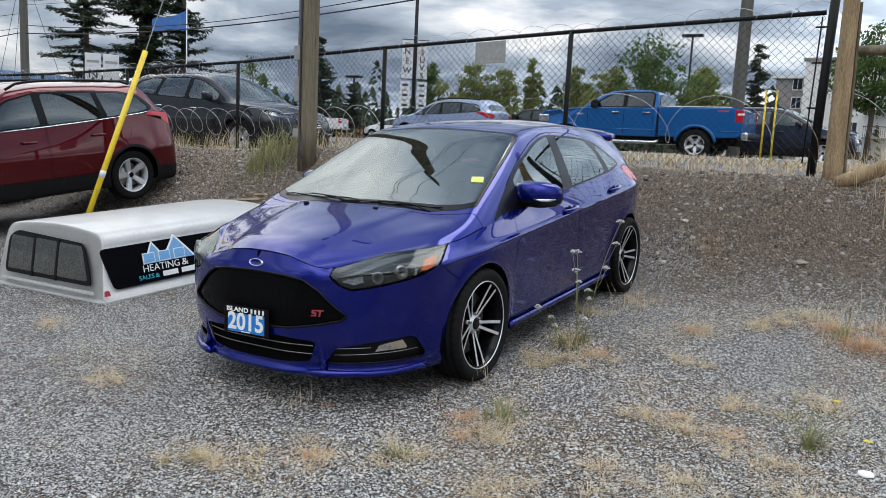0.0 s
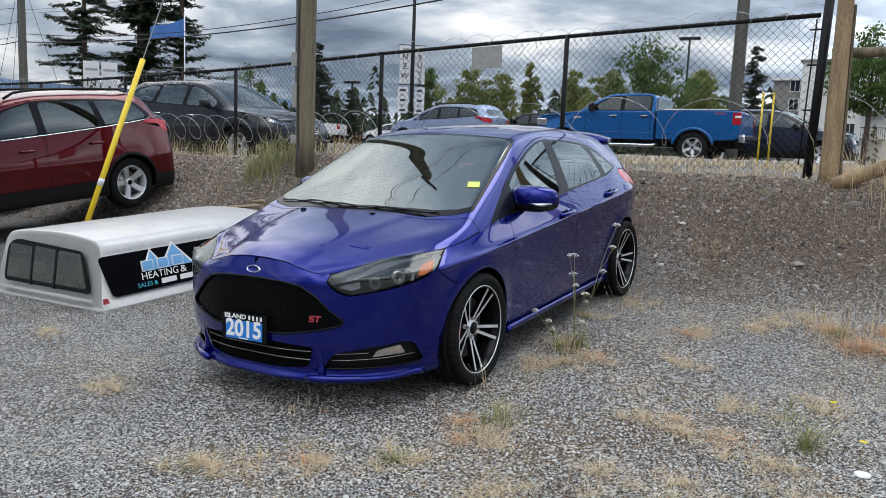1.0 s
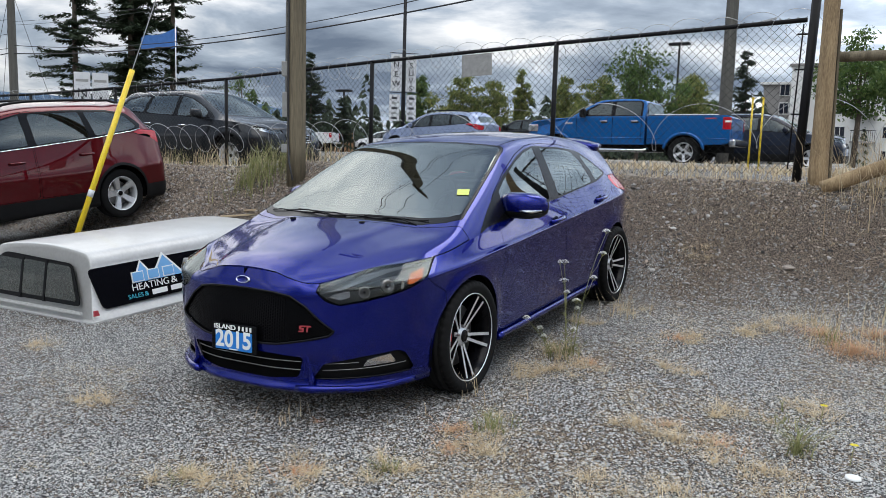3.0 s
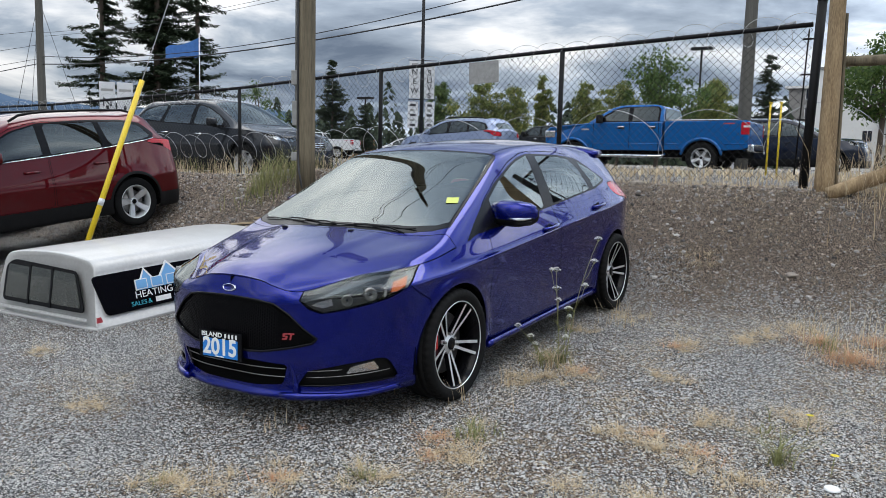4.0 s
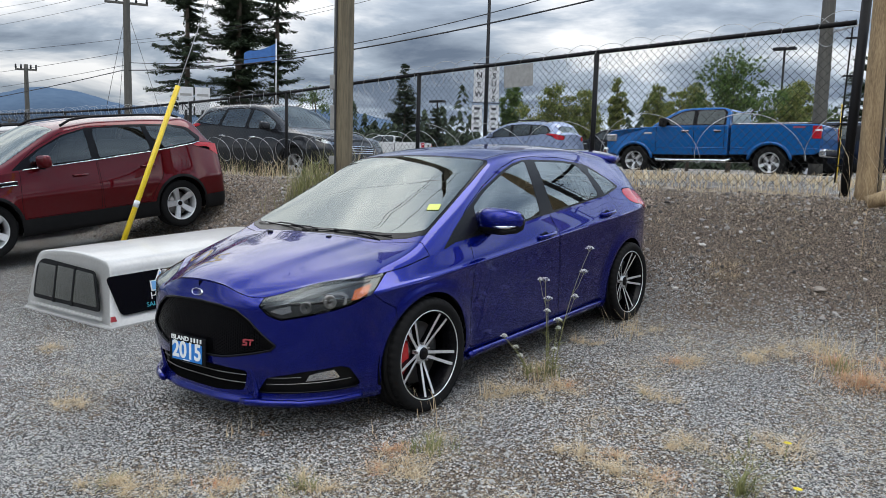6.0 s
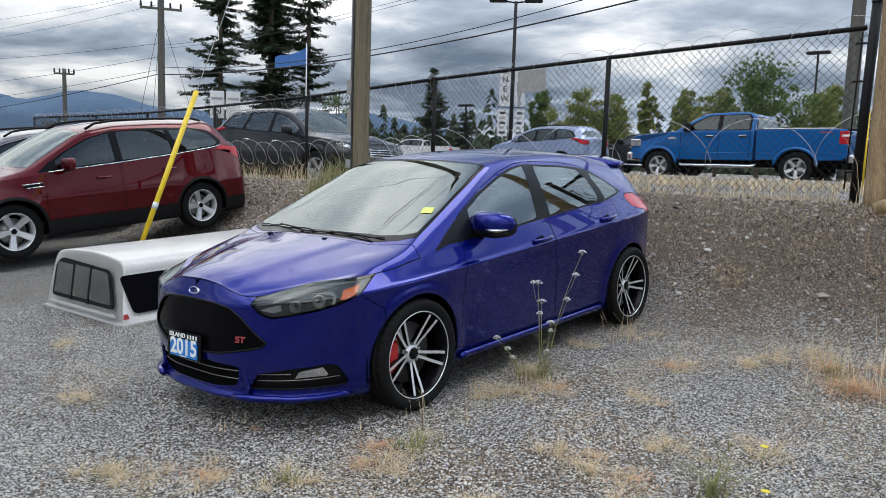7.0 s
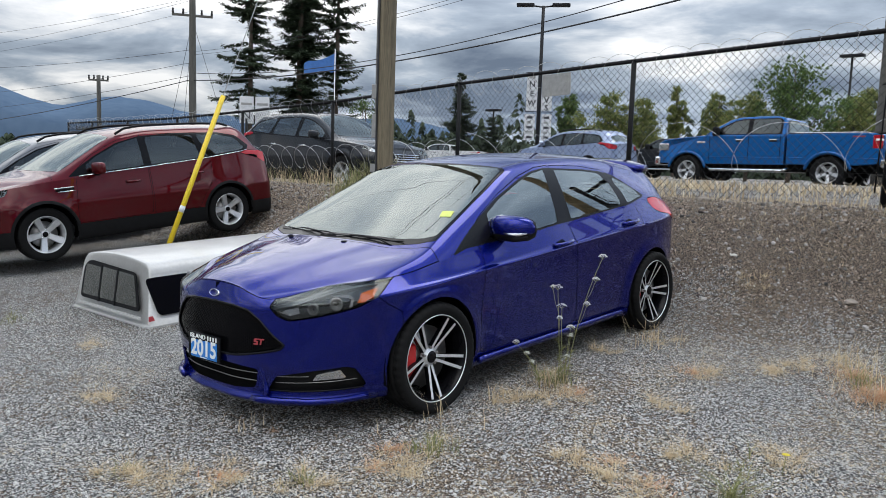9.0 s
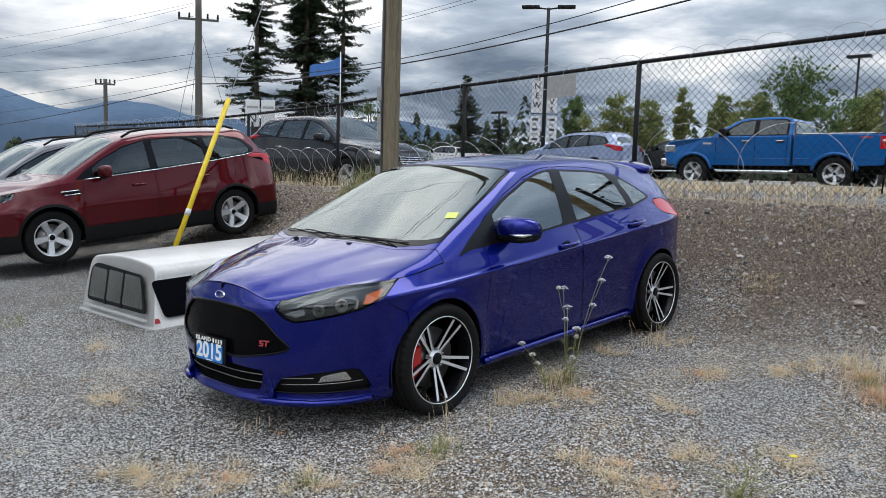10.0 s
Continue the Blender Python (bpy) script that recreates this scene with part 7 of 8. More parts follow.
def truck_cap():
    """A fibreglass pickup cap set down on the ground."""
    m = CAR.copy()
    m.translation = (-2.515, -0.085, ground_z(-2.6, 0.0) - 0.01)
    cap = thing("truck_cap", m, "white fibreglass pickup cap lying on the gravel", "truck cap")
    W, L = 1.60, 2.25
    half = W / 2

    def section(inset):
        pts = [(-half + inset, 0.0), (-half + 0.004 + inset, 0.035), (-half + 0.028 + inset, 0.045), (-half + 0.105 + inset, 0.43)]
        for a in np.linspace(0, math.pi / 2, 9):
            pts.append((-half + 0.110 + 0.13 + inset - 0.13 * math.cos(a), 0.435 + (0.13 - inset) * math.sin(a) * 1.0))
        for k in np.linspace(0.12, 1, 8):
            x = (-half + 0.24) * (1 - k)
            pts.append((x, 0.565 - inset + 0.035 * (1 - (x / (half - 0.24)) ** 2)))
        return pts + [(-x, z) for x, z in pts[-2::-1]]
    rings = [(0.045, 0.045), (0.022, 0.012), (0.030, 0.004), (0.06, 0.0), (L * 0.5, 0.0), (L - 0.06, 0.0), (L - 0.02, 0.01), (L, 0.045)]
    V = []
    S0 = section(0.0)
    n = len(S0)
    for j, (y, ins) in enumerate(rings):
        for x, z in section(ins):
            V.append((x - half, y + (0.09 * max(0, z - 0.04) / 0.45 if j < 4 else 0.0), z))
    F = [(j * n + i, j * n + i + 1, (j + 1) * n + i + 1, (j + 1) * n + i) for j in range(len(rings) - 1) for i in range(n - 1)]
    F += [tuple(range(n))[::-1], tuple(range((len(rings) - 1) * n, len(rings) * n))]
    under(new("shell", mesh("shell", V, [f[::-1] for f in F], M_CAP, True)), cap)
    part("base_flange", rounded((-W - 0.004, 0.000, 0.0), (0.004, 0.055, 0.022), 0.006), M_CAP, cap)
    part("base_flange", rounded((-0.045, 0.0, 0.0), (0.006, L, 0.024), 0.006), M_CAP, cap)

    def pane(name, pts, o, ux, uz, depth, material, parent, label=""):
        """A flat outline on the plane at o with axes ux and uz."""
        o, ux, uz = Vector(o), Vector(ux).normalized(), Vector(uz).normalized()
        nn = ux.cross(uz)
        bm = bmesh.new()
        a = [bm.verts.new(o + ux * p[0] + uz * p[1]) for p in pts]
        b = [bm.verts.new(o + ux * p[0] + uz * p[1] + nn * depth) for p in pts]
        bm.faces.new(b)
        for i in range(len(pts)):
            bm.faces.new((a[i], a[(i + 1) % len(pts)], b[(i + 1) % len(pts)], b[i]))
        return part(name, bm, material, parent, label)

    def rounded_poly(pts, r=0.04, k=5):
        out = []
        P = [Vector(p) for p in pts]
        for i, p in enumerate(P):
            a, b = (P[i - 1] - p).normalized(), (P[(i + 1) % len(P)] - p).normalized()
            for t in np.linspace(0, 1, k):
                q = p + a * r * (1 - t) ** 2 + b * r * t ** 2
                out.append((q.x, q.y))
        return out
    # the front slider: frame, glass in three lights
    uz = (0, 0.2, 1)
    fr = [(-1.42, 0.12), (-0.17, 0.12), (-0.33, 0.46), (-1.28, 0.50), (-1.40, 0.44)]
    o = (0, 0.006, 0.012)
    slider = pane("front_window", rounded_poly(fr, 0.06), o, (1, 0, 0), uz, 0.012, M_PLASTIC, cap, "black framed three-light sliding window")
    for a, b, c, d in ((-1.375, -1.02, 0.155, 0.455), (-0.99, -0.68, 0.155, 0.455), (-0.65, -0.22, 0.155, 0.445)):
        right = min(b, -0.225)
        pts = [(a, c), (right, c), (right - (0.12 if b > -0.3 else 0.0), d - 0.01), (a + (0.02 if a < -1.3 else 0), d)]
        pane("pane", rounded_poly(pts, 0.025), (0, 0.006, 0.012), (1, 0, 0), uz, 0.016, M_CAPPANE, slider, "dark glass")
    for x in (-1.005, -0.665):
        pane("mullion", [(x - 0.014, 0.115), (x + 0.014, 0.115), (x + 0.014, 0.465), (x - 0.014, 0.465)], o, (1, 0, 0), uz, 0.020, M_PLASTIC, slider)
    pane("sill_ledge", [(-1.45, 0.055), (-0.14, 0.055), (-0.15, 0.078), (-1.44, 0.078)], o, (1, 0, 0), uz, 0.02, M_CAP, cap)
    # the side window with its lettering
    sz = (-0.19, 0, 1)
    so = (-0.018, 0, 0.02)
    win = [(0.13, 0.080), (1.95, 0.080), (2.05, 0.425), (0.05, 0.425)]
    sw = pane("side_window", rounded_poly(win, 0.05), so, (0, 1, 0), sz, 0.010, M_GLOSSBLACK, cap, "dark side window with company lettering")
    for k, (a, b) in enumerate(((0.44, 0.70), (0.62, 1.0))):
        pane("mountain_shape", [(a, 0.24), ((a + b) / 2 - 0.02, 0.46 if k else 0.43), (b, 0.24)], so, (0, 1, 0), sz, 0.0135 + 0.001 * k, M_WHITE, sw)
        pane("mountain_shape", [(a + 0.025, 0.24), ((a + b) / 2 - 0.02, 0.435 if k else 0.405), (b - 0.025, 0.24)], so, (0, 1, 0), sz, 0.0155 + 0.001 * k, M_LETTERBLUE, sw)
    for y in (0.44, 0.60, 0.76):
        pane("logo_block", [(y, 0.245), (y + 0.12, 0.245), (y + 0.12, 0.335), (y, 0.335)], so, (0, 1, 0), sz, 0.019, M_WHITE, sw)
        pane("logo_block", [(y + 0.008, 0.253), (y + 0.112, 0.253), (y + 0.112, 0.327), (y + 0.008, 0.327)], so, (0, 1, 0), sz, 0.021, M_LETTERBLUE, sw)

    def on_side(y, z, text, size, material, width):
        q = Matrix.Identity(4)
        u, w = Vector((0, 1, 0)), Vector(sz).normalized()
        nn = u.cross(w)
        for c, v in enumerate((u, w, nn)):
            q[0][c], q[1][c], q[2][c] = v
        p = Vector(so) + u * y + w * z + nn * 0.0115
        q.translation = p
        words(text, size, material, sw, q, 0.001, width=width)
    on_side(0.62, 0.200, "HEATING", 0.085, M_WHITE, 0.38)
    on_side(0.87, 0.200, "&", 0.085, M_WHITE, 0.07)
    on_side(0.45, 0.130, "SALES", 0.055, M_TEAL, 0.15)
    on_side(0.56, 0.130, "&", 0.055, M_TEAL, 0.04)
    pane("number_bar", [(0.62, 0.110), (0.78, 0.110), (0.78, 0.155), (0.62, 0.155)], so, (0, 1, 0), sz, 0.012, M_WHITE, sw)
    pane("number_bar", [(0.82, 0.110), (1.05, 0.110), (1.05, 0.155), (0.82, 0.155)], so, (0, 1, 0), sz, 0.012, M_WHITE, sw)
    pane("red_mark", [(0.022, 0.045), (0.075, 0.045), (0.065, 0.090), (0.030, 0.090)], (-0.005, 0, 0.02), (0, 1, 0), sz, 0.012, M_REDPRINT, cap, "small red triangular mark")


truck_cap()

yp = thing("marker_pole", Matrix.Translation((-4.70, 1.10, ground_z(-4.7, 1.1))), "leaning bright yellow plastic guy marker with a wire", "guy marker")
d0 = Vector((0.12, 0.78, 2.12)).normalized()
V, F = tube([d0 * 0.05, d0 * 2.41], 0.030, 12)
under(new("sleeve", mesh("sleeve", V, F, M_YELLOW, True)), yp, "bright yellow half-round sleeve")
tube_part("band", [d0 * 0.90, d0 * 0.98], 0.032, M_SIGN, yp, 12, "white band")
tube_part("guy_wire", [d0 * 0.0, d0 * 9.0], 0.006, M_RAZOR, yp, 6, "steel guy wire")


# ---- far lot, poles, wires, trees, houses, hills ----
def lamp_post():
    m = Matrix.Translation((-13.83, 21.42, 1.2))
    lp = thing("lot_lamp", m, "tall black parking lot lamp with two heads and white banners", "street lamp")
    tube_part("pole", [(0, 0, -0.05), (0, 0, 6.45)], (0.085, 0.060), M_LAMPHEAD, lp, 12)
    part("base", rounded((-0.25, -0.25, -0.05), (0.25, 0.25, 0.35), 0.04), M_KERB, lp, "round concrete base")
    for s in (-1, 1):
        tube_part("arm", [(0, 0, 6.40), (s * 0.3, s * 0.2, 6.45)], 0.03, M_LAMPHEAD, lp, 8)
        part("lamp_head", rounded((-0.34, -0.18, -0.05), (0.34, 0.18, 0.05), 0.03), M_LAMPHEAD, lp, "flat dark lamp head", m=pose(s * 0.56, s * 0.38, 6.48, 0, 0, 34))
    face = pose(0, 0, 0, 0, 0, 36)
    for z in (2.46, 3.95):
        tube_part("banner_rod", [(-0.42, -0.34, z), (0.42, 0.34, z)], 0.015, M_LAMPHEAD, lp, 6)
    for x0, x1, z0, z1, text, drop in ((-0.50, -0.08, 2.50, 3.92, "NEW", 0.36), (0.08, 0.48, 2.50, 3.90, "SUVS", 0.29)):
        b = part("banner", rounded((x0, -0.012, z0), (x1, 0.012, z1), 0.004), M_SIGN, lp, "white banner with black vertical letters", m=face)
        part("banner_mark", rounded((x0 + 0.10, -0.018, z1 - 0.20), (x1 - 0.10, -0.011, z1 - 0.08), 0), M_BOXGREY, b)
        for k, c in enumerate(text):
            words(c, 0.30, M_SIGNTEXT, b, pose((x0 + x1) / 2, -0.017, z1 - 0.42 - k * drop, 90, 0, 0), 0.003, bold=0.006)
    for x0, x1, z0, z1 in ((-0.54, -0.14, 1.36, 2.38), (0.12, 0.50, 1.36, 2.38)):
        b = part("small_board", rounded((x0, -0.012, z0), (x1, 0.012, z1), 0.004), M_SIGN, lp, "smaller white board with dark bars", m=face)
        for k in range(5):
            z = z1 - 0.14 - k * 0.19
            part("text_bar", rounded((x0 + 0.09, -0.016, z - 0.045), (x1 - 0.09 - 0.05 * (k % 2), -0.011, z + 0.045), 0), M_BOXGREY if k % 2 else M_SIGNTEXT, b)


lamp_post()


def far_lamp(x, y, h, label="tall dark parking lot lamp far off"):
    lp = thing("far_lamp", Matrix.Translation((x, y, 1.2)), label, "street lamp", "far lamps")
    tube_part("pole", [(0, 0, -0.05), (0, 0, h)], 0.065, M_LAMPHEAD, lp, 8)
    part("lamp_head", rounded((-0.65, -0.25, h - 0.06), (0.65, 0.25, h + 0.10), 0.04), M_LAMPHEAD, lp)


far_lamp(-9.6, 46.4, 7.4)
far_lamp(-33.73, 43.31, 4.6)


def power_pole(x, y, z, h, arms, r=0.17, name="power_pole", reach=0.75):
    pp = log_pole(name, "tall grey wooden power pole with crossarms", (x, y, z - 0.1), (x, y, z + h), r, r * 0.75, M_GREYPOLE)
    for k in arms:
        arm = part("crossarm", rounded((-reach, -0.07, -0.07), (reach, 0.07, 0.07), 0.01), M_GREYPOLE, pp, m=pose(0, 0, k, 0, 0, 60))
        for a in (-0.95 * reach, -0.45 * reach, 0.45 * reach, 0.95 * reach):
            V, F = lathe([(0.0, 0.05), (0.10, 0.08), (0.18, 0.05), (0.30, 0.07), (0.36, 0.0)], 8, "z")
            under(new("insulator", mesh("insulator", V + (a, 0, 0.06), F, M_LAMPHEAD, True)), arm)
    return pp


power_pole(-42.4, 23.0, 1.0, 10.9, (9.6,), 0.26, reach=1.25)
power_pole(-60.3, 24.75, 1.0, 6.9, (6.6,), 0.2)
power_pole(-88.0, 35.0, 1.0, 3.6, (3.4,), 0.2)
up2 = power_pole(-1.72, 20.75, 1.2, 9.5, (8.6,), 0.20)
part("street_arm", rounded((0, -0.03, -0.03), (1.3, 0.03, 0.03), 0.01), M_RAZOR, up2, "galvanised bracket arm", m=pose(0.1, 0, 4.2, 0, -8, -20))


def wire(a, b, sag, r=0.012, name="overhead_wire"):
    a, b = np.array(a, float), np.array(b, float)
    P = [a + (b - a) * k - np.array((0, 0, 4 * sag * k * (1 - k))) for k in np.linspace(0, 1, 24)]
    V, F = tube(P, r, 5)
    tagged(new(name, mesh(name, V, F, M_CABLE, True)), "black overhead wire strung between wooden poles", "wire", "overhead wires")


P1, P2 = (-42.4, 23.0), (-1.72, 20.75)
lift = lambda z: (z - 1.465) * 1.345 + 1.465  # heights of the wires at the far pole
for za, zb, sag, r in ((5.15, 7.89, 0.95, 0.032), (5.50, 8.70, 1.35, 0.020), (6.35, 10.2, 0.95, 0.010), (6.50, 10.35, 0.95, 0.010)):
    wire((*P1, lift(za)), (*P2, zb), sag, r)
for za, zb, r in ((9.0, 9.4, 0.010), (8.9, 8.7, 0.010), (8.4, 8.2, 0.010), (6.6, 7.2, 0.014), (6.0, 5.6, 0.014), (5.4, 4.6, 0.014), (5.2, 3.8, 0.028)):
    d = np.array((-30.1, -2.2))
    wire((*P1, lift(za)), (*(np.array(P1) + d * 1.6), lift(za + (zb - za) * 1.6)), 0.45, r)
for dx, dz in ((-0.4, 0.0), (0.4, 0.0), (0.0, -0.6)):
    wire((-4.36 + dx * 0.8, 4.3 - dx * 0.6, 8.35 + dz), (5.6 + dx, 18.0, 9.2 + dz), 0.15, 0.012)
    wire((-4.36 + dx * 0.8, 4.3 - dx * 0.6, 8.35 + dz), (-13.0 + dx, -9.0, 8.6 + dz), 0.15, 0.012)
for x, y in ((-43.6, 21.5), (-40.4, 25.0), (-45.1, 23.6)):
    wire((*P1, 10.2), (x, y, 1.0), 0.0, 0.014, "pole_stay")


def diamonds(base, along, across):
    """Leaf-like quads from their stalk ends, long axes and half widths."""
    V = np.stack([base, base + along * 0.5 + across, base + along, base + along * 0.5 - across], 1).reshape(-1, 3)
    return V, np.arange(len(V)).reshape(-1, 4)


def units(rng, n):
    u = rng.normal(0, 1, (n, 3))
    return u / np.linalg.norm(u, axis=1, keepdims=True)


def conifer(x, y, z, h, r, seed, name="fir_tree", group="firs", dense=1.0, bare=0.12, sprays=15):
    """A fir: separate uneven boughs, each with hanging sprays, and gaps between them."""
    rng = np.random.default_rng(seed)
    t = thing(name, Matrix.Translation((x, y, z)), "tall dark green fir with ragged drooping boughs", "tree", group)
    bend = 0.012 * h
    tube_part("trunk", [(0, 0, -0.1), (bend, 0.0, h * 0.5), (0, bend, h)], (0.013 * h, 0.009 * h, 0.01), M_BARK, t, 8)
    size = (h / 14) ** 0.5
    B, A, C = [], [], []
    weight = 0.6 + 0.8 * rng.random(7)
    for b in range(int(95 * dense)):
        k = bare + (0.99 - bare) * rng.random() ** 0.9
        a = rng.uniform(0, 6.283)
        ln = (r * (1 - k) ** 0.62 * rng.uniform(0.35, 1.1) * weight[int(k * 6.99)] + 0.05 * r) * (0.75 if k < bare + 0.08 else 1.0)
        droop, tip = rng.uniform(0.05, 0.42), rng.uniform(-0.05, 0.22)
        n = max(3, int(ln / (0.155 * size)))
        f = np.repeat((np.arange(n) + 0.6) / n, sprays) ** 0.85
        m = len(f)
        way = np.array((math.cos(a), math.sin(a), 0))
        P = way * (ln * f)[:, None]
        P[:, 2] = h * k + ln * (tip * f - droop * f * f + 0.18 * f ** 4)
        P += rng.normal(0, 1, (m, 3)) * (0.09, 0.09, 0.05) * np.array(size)
        turn = a + rng.normal(0, 0.85, m)
        ll = rng.uniform(0.16, 0.44, m) * size * (1.15 - 0.55 * f)
        dd = np.c_[np.cos(turn) * ll, np.sin(turn) * ll, rng.uniform(-0.75, 0.10, m) * ll]
        ww = ll * rng.uniform(0.13, 0.27, m)
        cc = np.c_[-np.sin(turn) * ww, np.cos(turn) * ww, rng.uniform(-0.6, 0.6, m) * ww]
        B += [P, np.array([[0, 0, h * k]])]
        A += [dd, np.array([[way[0] * ln * 0.9, way[1] * ln * 0.9, ln * (tip - droop) * 0.9]])]
        C += [cc, np.array([[0, 0, 0.012 * size]])]
    V, F = diamonds(np.concatenate(B), np.concatenate(A), np.concatenate(C))
    under(new("crown", mesh("crown", V, F, M_NEEDLE)), t, "ragged dark needles")
    return t


for i, (x, y, h, r) in enumerate(((-59.9, 38.8, 21.8, 5.1), (-57.4, 42.6, 26.9, 4.4), (-58.9, 44.3, 24.3, 4.4), (-55.5, 45.6, 22.6, 4.4))):
    conifer(x, y, 1.0, h, r * (1.25, 0.95, 0.95, 1.15)[i], 20 + i, dense=(1.25, 2.3, 2.0, 1.3)[i], bare=0.17)
conifer(-35.1, 41.0, 1.1, 7.4, 2.0, 31, dense=1.5)
conifer(-7.0, 55.3, 1.1, 8.2, 1.7, 32, dense=1.4)
conifer(-33.2, 42.5, 1.1, 4.2, 1.5, 33, dense=1.3)


def broadleaf(x, y, z, h, w, seed, material, name="broadleaf_tree", label="leafy green tree with an uneven crown", stem=0.22, clumps=78, leaves=120):
    """A trunk, limbs, and a crown of leaf clumps of uneven size with gaps between them."""
    rng = np.random.default_rng(seed)
    t = thing(name, Matrix.Translation((x, y, z)), label, "tree", "broadleaf trees")
    tr = [(0, 0, -0.1), (0.06, 0, h * stem), (0.02, 0.05, h * 0.6), (0, 0, h * 0.92)]
    tube_part("trunk", tr, (0.022 * h, 0.017 * h, 0.010 * h, 0.003 * h), M_BARK, t, 8)
    P = []
    lobes = rng.uniform(0.65, 1.2, 6)
    for c in range(clumps):
        u = units(rng, 1)[0]
        q = rng.random() ** 0.4
        cz = h * (stem + (1 - stem) * 0.5) + u[2] * q * h * (1 - stem) * 0.50
        up = min(1, max(0, (cz / h - stem) / (1 - stem)))
        wide = w * (0.35 + 0.65 * math.sin(math.pi * (0.12 + 0.80 * up))) * lobes[int((math.atan2(u[1], u[0]) + 3.15) / 6.31 * 6)]
        C = np.array((u[0] * q * wide, u[1] * q * wide, cz))
        if c % 8 == 0:
            lv, lf = tube([(0, 0, h * (stem + 0.05 + 0.02 * (c % 5))), (C[0] * 0.5, C[1] * 0.5, C[2] * 0.85), tuple(C)], (0.007 * h, 0.005 * h, 0.002 * h), 5)
            under(new("limb", mesh("limb", lv, lf, M_BARK, True)), t)
        rad = rng.uniform(0.035, 0.095) * h * min(1.2, (w / h * 2.4)) ** 0.7
        P.append(C + rng.normal(0, 1, (int(leaves * rng.uniform(0.5, 1.3)), 3)) * rad * (0.6, 0.6, 0.45))
    P = np.concatenate(P)
    s = (rng.uniform(0.5, 1.15, len(P)) * 0.0155 * h)[:, None]
    d = units(rng, len(P))
    d[:, 2] -= 0.3
    e = np.cross(d, units(rng, len(P)))
    V, F = diamonds(P, d * s * 2, e * s * 0.62)
    under(new("crown", mesh("crown", V, F, material)), t, "many small leaves")
    return t


for i, (x, y, h, w, mt) in enumerate(((-29.2, 46.8, 6.4, 1.0, M_LEAF), (-20.2, 37.5, 5.1, 1.8, M_LEAF2), (-18.6, 38.5, 4.9, 1.4, M_LEAF2), (-22.4, 50.7, 6.8, 0.7, M_LEAF2), (-11.8, 33.4, 4.4, 1.05, M_LEAF2), (-8.05, 27.5, 3.9, 1.1, M_LEAF2), (-6.15, 26.7, 4.7, 1.75, M_LEAF),
                                      (-4.75, 29.2, 3.7, 1.0, M_LEAF2), (-10.6, 54.9, 6.6, 1.7, M_LEAF2), (-9.0, 55.2, 4.6, 1.6, M_LEAF))):
    broadleaf(x, y, 1.1, h, w, 50 + i, mt)
broadleaf(1.55, 26.5, 1.1, 4.7, 1.7, 70, M_LEAF, stem=0.42)
broadleaf(-10.5, 9.5, 0.9, 2.2, 0.7, 71, M_LEAF, "sapling", "thin leafy sapling behind the fence", 0.3, 26, 80)


def woods():
    """Far conifers along the horizon."""
    rng = np.random.default_rng(9)
    V, F = [], []
    for k in range(620):
        a = radians(rng.uniform(-6, 72))
        d = rng.uniform(72, 125)
        x, y, h = 3 - d * math.sin(a), -3.5 + d * math.cos(a), rng.uniform(3.0, 5.6)
        if rng.random() < 0.12:
            h *= 1.4
        if math.degrees(a) > 46:
            h *= 0.4
        for j in range(64):
            q = rng.random() ** 0.8
            b, rr = rng.uniform(0, 6.283), 0.26 * h * (1 - q) * rng.random() ** 0.5 + 0.05
            cx, cy, cz = x + rr * math.cos(b), y + rr * math.sin(b), 0.9 + h * q
            s = 0.5 + 0.4 * rng.random()
            i = len(V)
            dx, dy = math.cos(b) * s, math.sin(b) * s
            V += [(cx, cy, cz + 0.12), (cx - dy * 0.35, cy + dx * 0.35, cz - 0.1), (cx + dx * 0.6, cy + dy * 0.6, cz - 0.4), (cx + dy * 0.35, cy - dx * 0.35, cz - 0.1)]
            F.append((i, i + 1, i + 2, i + 3))
    tagged(new("far_woods", mesh("far_woods", V, F, M_NEEDLE)), "dark line of conifers on the horizon", "woods", kind="stuff")


woods()


def hills():
    V, F = [], []
    n = 160
    for i in range(n + 1):
        a = radians(-5 + 105 * i / n)
        d = 2000
        deg = math.degrees(a)
        peak = 35 + 83 / (1 + math.exp(-(deg - 40) / 2.5)) + 38 * math.exp(-((deg - 64.9) / 3.0) ** 2) + 60 * math.exp(-((deg - 74) / 3.2) ** 2) + 20 * math.exp(-((deg - 45) / 5) ** 2)
        peak += 6 * noise.noise((i * 0.21, 0, 0)) + 4 * noise.noise((i * 0.6, 3, 0))
        x, y = 3 - d * math.sin(a), -3.5 + d * math.cos(a)
        V += [(x, y, -20), (x * 1.0, y * 1.0, peak * 0.55), (x * 1.12, y * 1.12, peak)]
    for i in range(n):
        for j in (0, 1):
            a = i * 3 + j
            F.append((a, a + 3, a + 4, a + 1))
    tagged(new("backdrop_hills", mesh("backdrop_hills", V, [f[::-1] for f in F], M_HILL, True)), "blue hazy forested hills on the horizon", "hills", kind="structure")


hills()


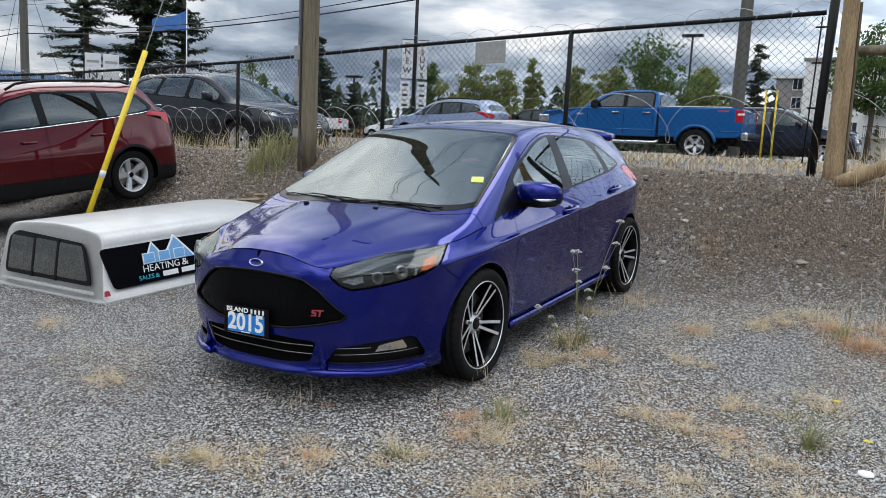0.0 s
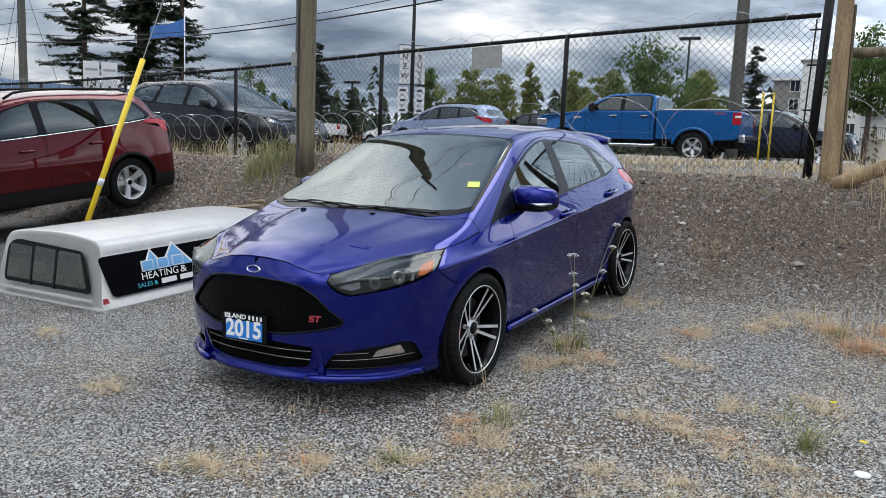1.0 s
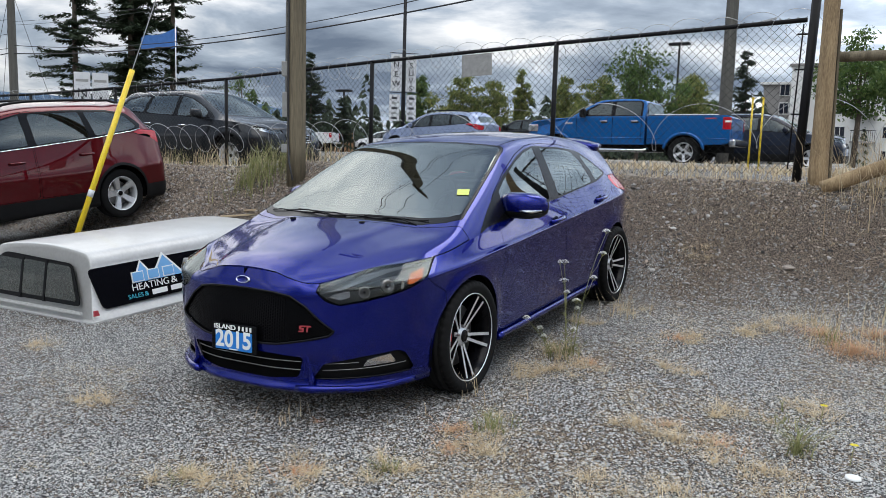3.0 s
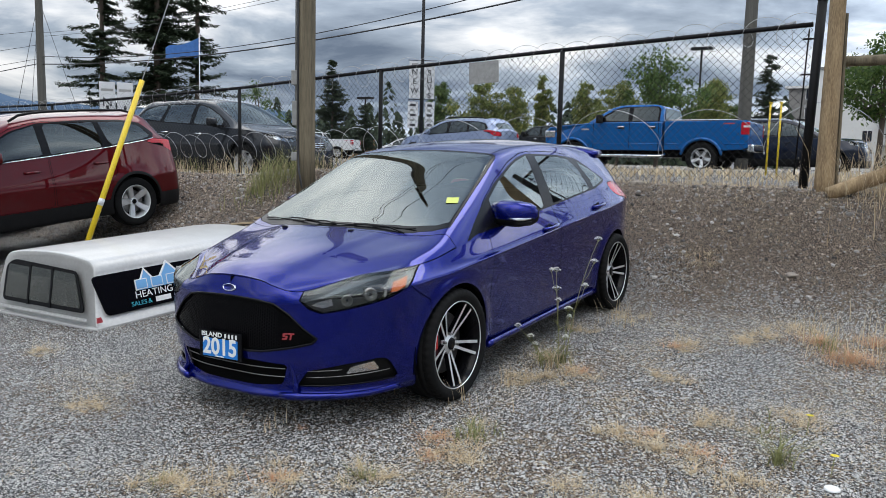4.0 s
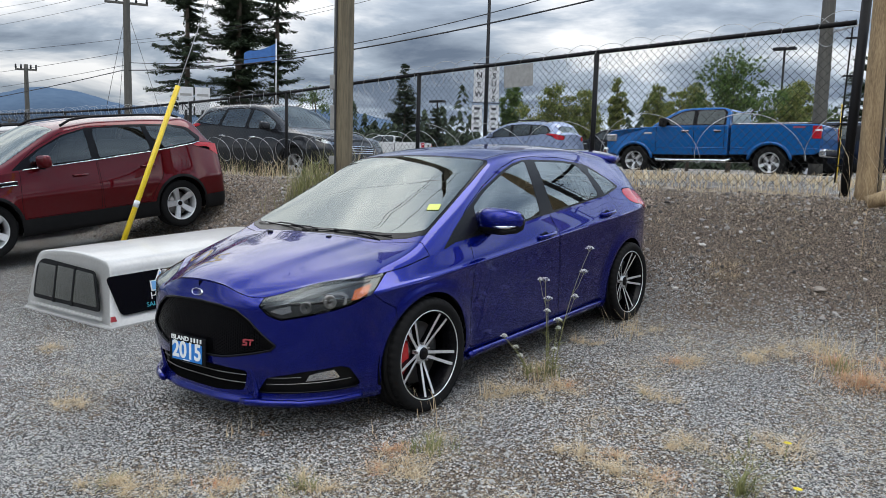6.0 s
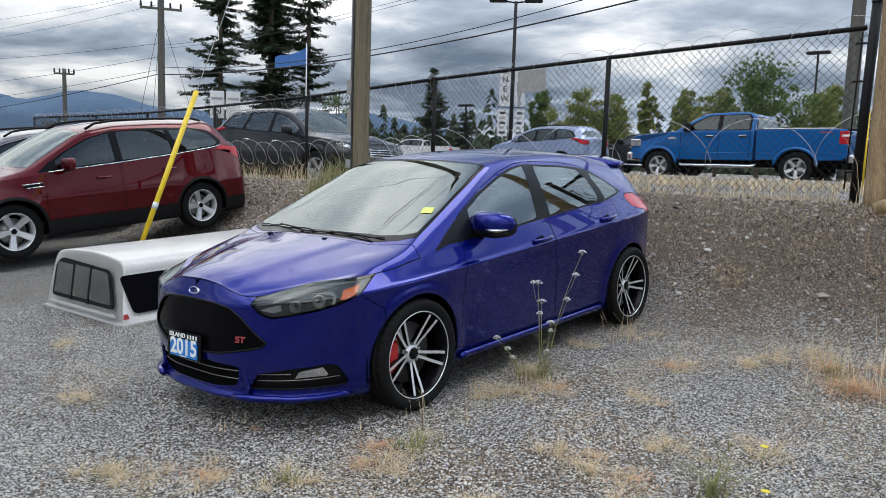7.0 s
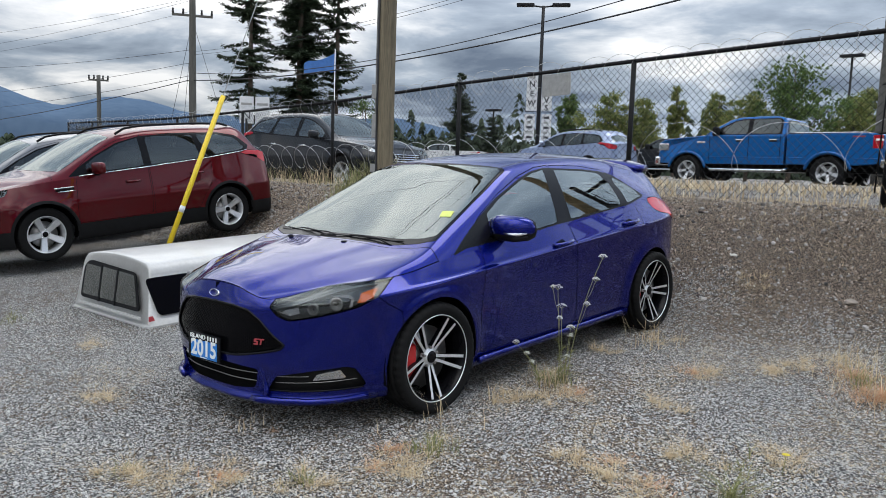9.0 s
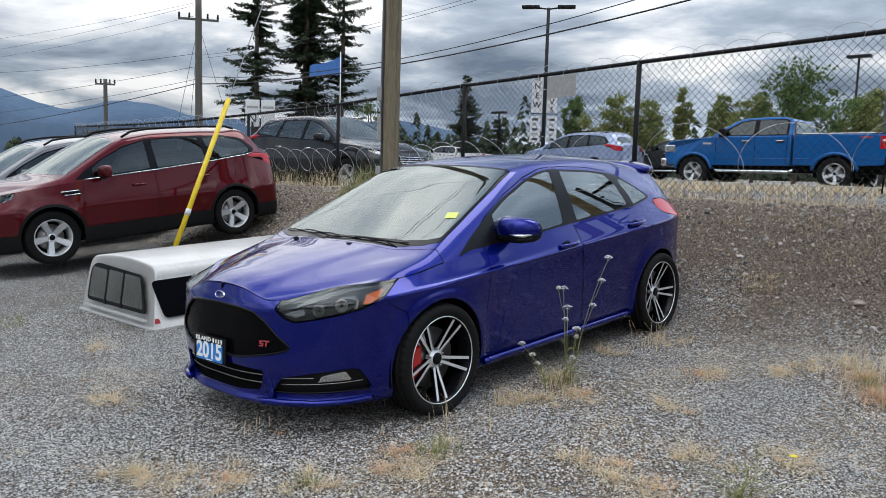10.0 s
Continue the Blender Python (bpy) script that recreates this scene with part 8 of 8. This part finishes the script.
def apartment():
    b = thing("apartment_building", Matrix.Translation((-5.7, 70.6, 1.0)), "three storey white and grey apartment building far off", "building")
    part("wall", rounded((-2.3, 0.0, 0.0), (0.0, 10, 7.2), 0.02), M_WALL2, b, "grey clad wall")
    part("wall", rounded((0.0, -0.6, 0.0), (1.5, 10, 8.7), 0.02), M_WALL1, b, "white rendered wall")
    part("wall", rounded((1.5, 0.3, 0.0), (16, 10, 8.6), 0.02), M_WALL1, b, "white rendered wall")
    part("roof", rounded((-2.6, -0.3, 7.2), (0.0, 10, 7.42), 0.02), M_WALL1, b, "flat roof edge")
    part("roof", rounded((-0.2, -0.8, 8.7), (16.2, 10, 8.9), 0.02), M_WALL2, b, "flat dark roof edge")
    for x0 in (-0.95, 3.6, 7.2, 10.8):
        for z0 in (0.6, 2.6, 4.6, 6.3):
            if x0 < 0 and z0 > 5.5:
                z0 = 6.2
            y = 0.0 if x0 < 0 else 0.3
            wn = part("window", rounded((x0, y - 0.06, z0), (x0 + 0.85, y + 0.02, z0 + 1.05), 0.01), M_WALL1, b, "white framed window")
            for k in (0, 1):
                part("pane", rounded((x0 + 0.07 + k * 0.38, y - 0.08, z0 + 0.08), (x0 + 0.40 + k * 0.38, y - 0.05, z0 + 0.97), 0), M_NAVY, wn)
    for z0 in (2.2, 4.4):
        bal = part("balcony", rounded((4.9, -1.0, z0), (6.8, 0.3, z0 + 0.15), 0.02), M_WALL2, b)
        for k in range(12):
            part("baluster", rounded((4.95 + k * 0.16, -0.98, z0 + 0.15), (4.98 + k * 0.16, -0.95, z0 + 1.0), 0), M_LAMPHEAD, bal)
        part("handrail", rounded((4.9, -1.0, z0 + 1.0), (6.8, -0.94, z0 + 1.06), 0), M_LAMPHEAD, bal)


apartment()
for x in (-0.10, 0.13):
    y = 15.4
    bo = thing("bollard", Matrix.Translation((x, y, 1.2)), "thin bright yellow marker post by the lot", "bollard", "yellow markers")
    tube_part("post", [(0, 0, -0.05), (0, 0, 1.66)], 0.022, M_YELLOW, bo, 10)
    part("cap", rounded((-0.032, -0.032, 1.65), (0.032, 0.032, 1.69), 0.01), M_YELLOW, bo)
kb = part("kerb_stone", rounded((-16, 15.85, 1.1), (4, 16.0, 1.32), 0.02), M_KERB, None)
kb.name = "kerb"
tagged(kb, "pale concrete kerb along the far lot", "kerb", kind="structure")

fl = thing("flag_pole", Matrix.Translation((-38.3, 31.4, 1.0)), "slim white pole with a torn blue flag", "flag")
tube_part("pole", [(0, 0, 0), (0, 0, 8.2)], 0.035, M_SIGN, fl, 8)
V, F = [], []
for i in range(13):
    for j in range(6):
        u, v = i / 12, j / 5
        V.append((-1.35 * u + 0.05 * math.sin(7 * u), -1.7 * u + 0.10 * math.sin(6 * u + 1), 7.95 - 1.25 * v * (1 - 0.55 * u) - 0.95 * u - 0.10 * math.sin(5 * u) * (1 - v) + 0.05 * math.sin(9 * u + 4 * v) + 0.04 * math.sin(31 * u) * (v > 0.9)))
F = [(i * 6 + j, i * 6 + j + 1, i * 6 + j + 7, i * 6 + j + 6) for i in range(12) for j in range(5)]
V += [(a + 0.012, b - 0.010, c) for a, b, c in V]
F += [tuple(k + 78 for k in f[::-1]) for f in F]
under(new("flag_cloth", mesh("flag_cloth", V, F, M_FLAG, True)), fl, "bright blue cloth")

sg = thing("dealer_sign", Matrix.Translation((-31.3, 20.2, 1.0)), "two white dealer boards on black posts", "sign")
for k, (o, t) in enumerate(((-0.35, "N"), (0.45, ""))):
    bd = part("sign_board", rounded((-0.36, -0.03, 2.35), (0.36, 0.03, 3.75), 0.01), M_SIGN, sg, "white board", m=pose(o * 0.62, o * 0.8, 0, 0, 0, 52))
    if t:
        words(t, 0.62, M_SIGNTEXT, bd, pose(0, -0.04, 2.75, 90, 0, 0), 0.004)
    part("text_bar", rounded((-0.28, -0.04, 3.30), (0.28, -0.028, 3.42), 0), M_BOXGREY, bd)
    tube_part("sign_post", [(o * 0.62, o * 0.8, -0.05), (o * 0.62, o * 0.8, 2.6)], 0.07, M_LAMPHEAD, sg, 8)

tf = thing("board_fence", Matrix.Translation((-36.4, 44.6, 1.15)), "short tan board screen far off", "fence")
for k in range(8):
    part("board", rounded((k * 0.22, 0.17 * k, 0), (k * 0.22 + 0.2, 0.17 * k + 0.03, 1.5 + 0.05 * (k % 2)), 0.005), M_TAN, tf)
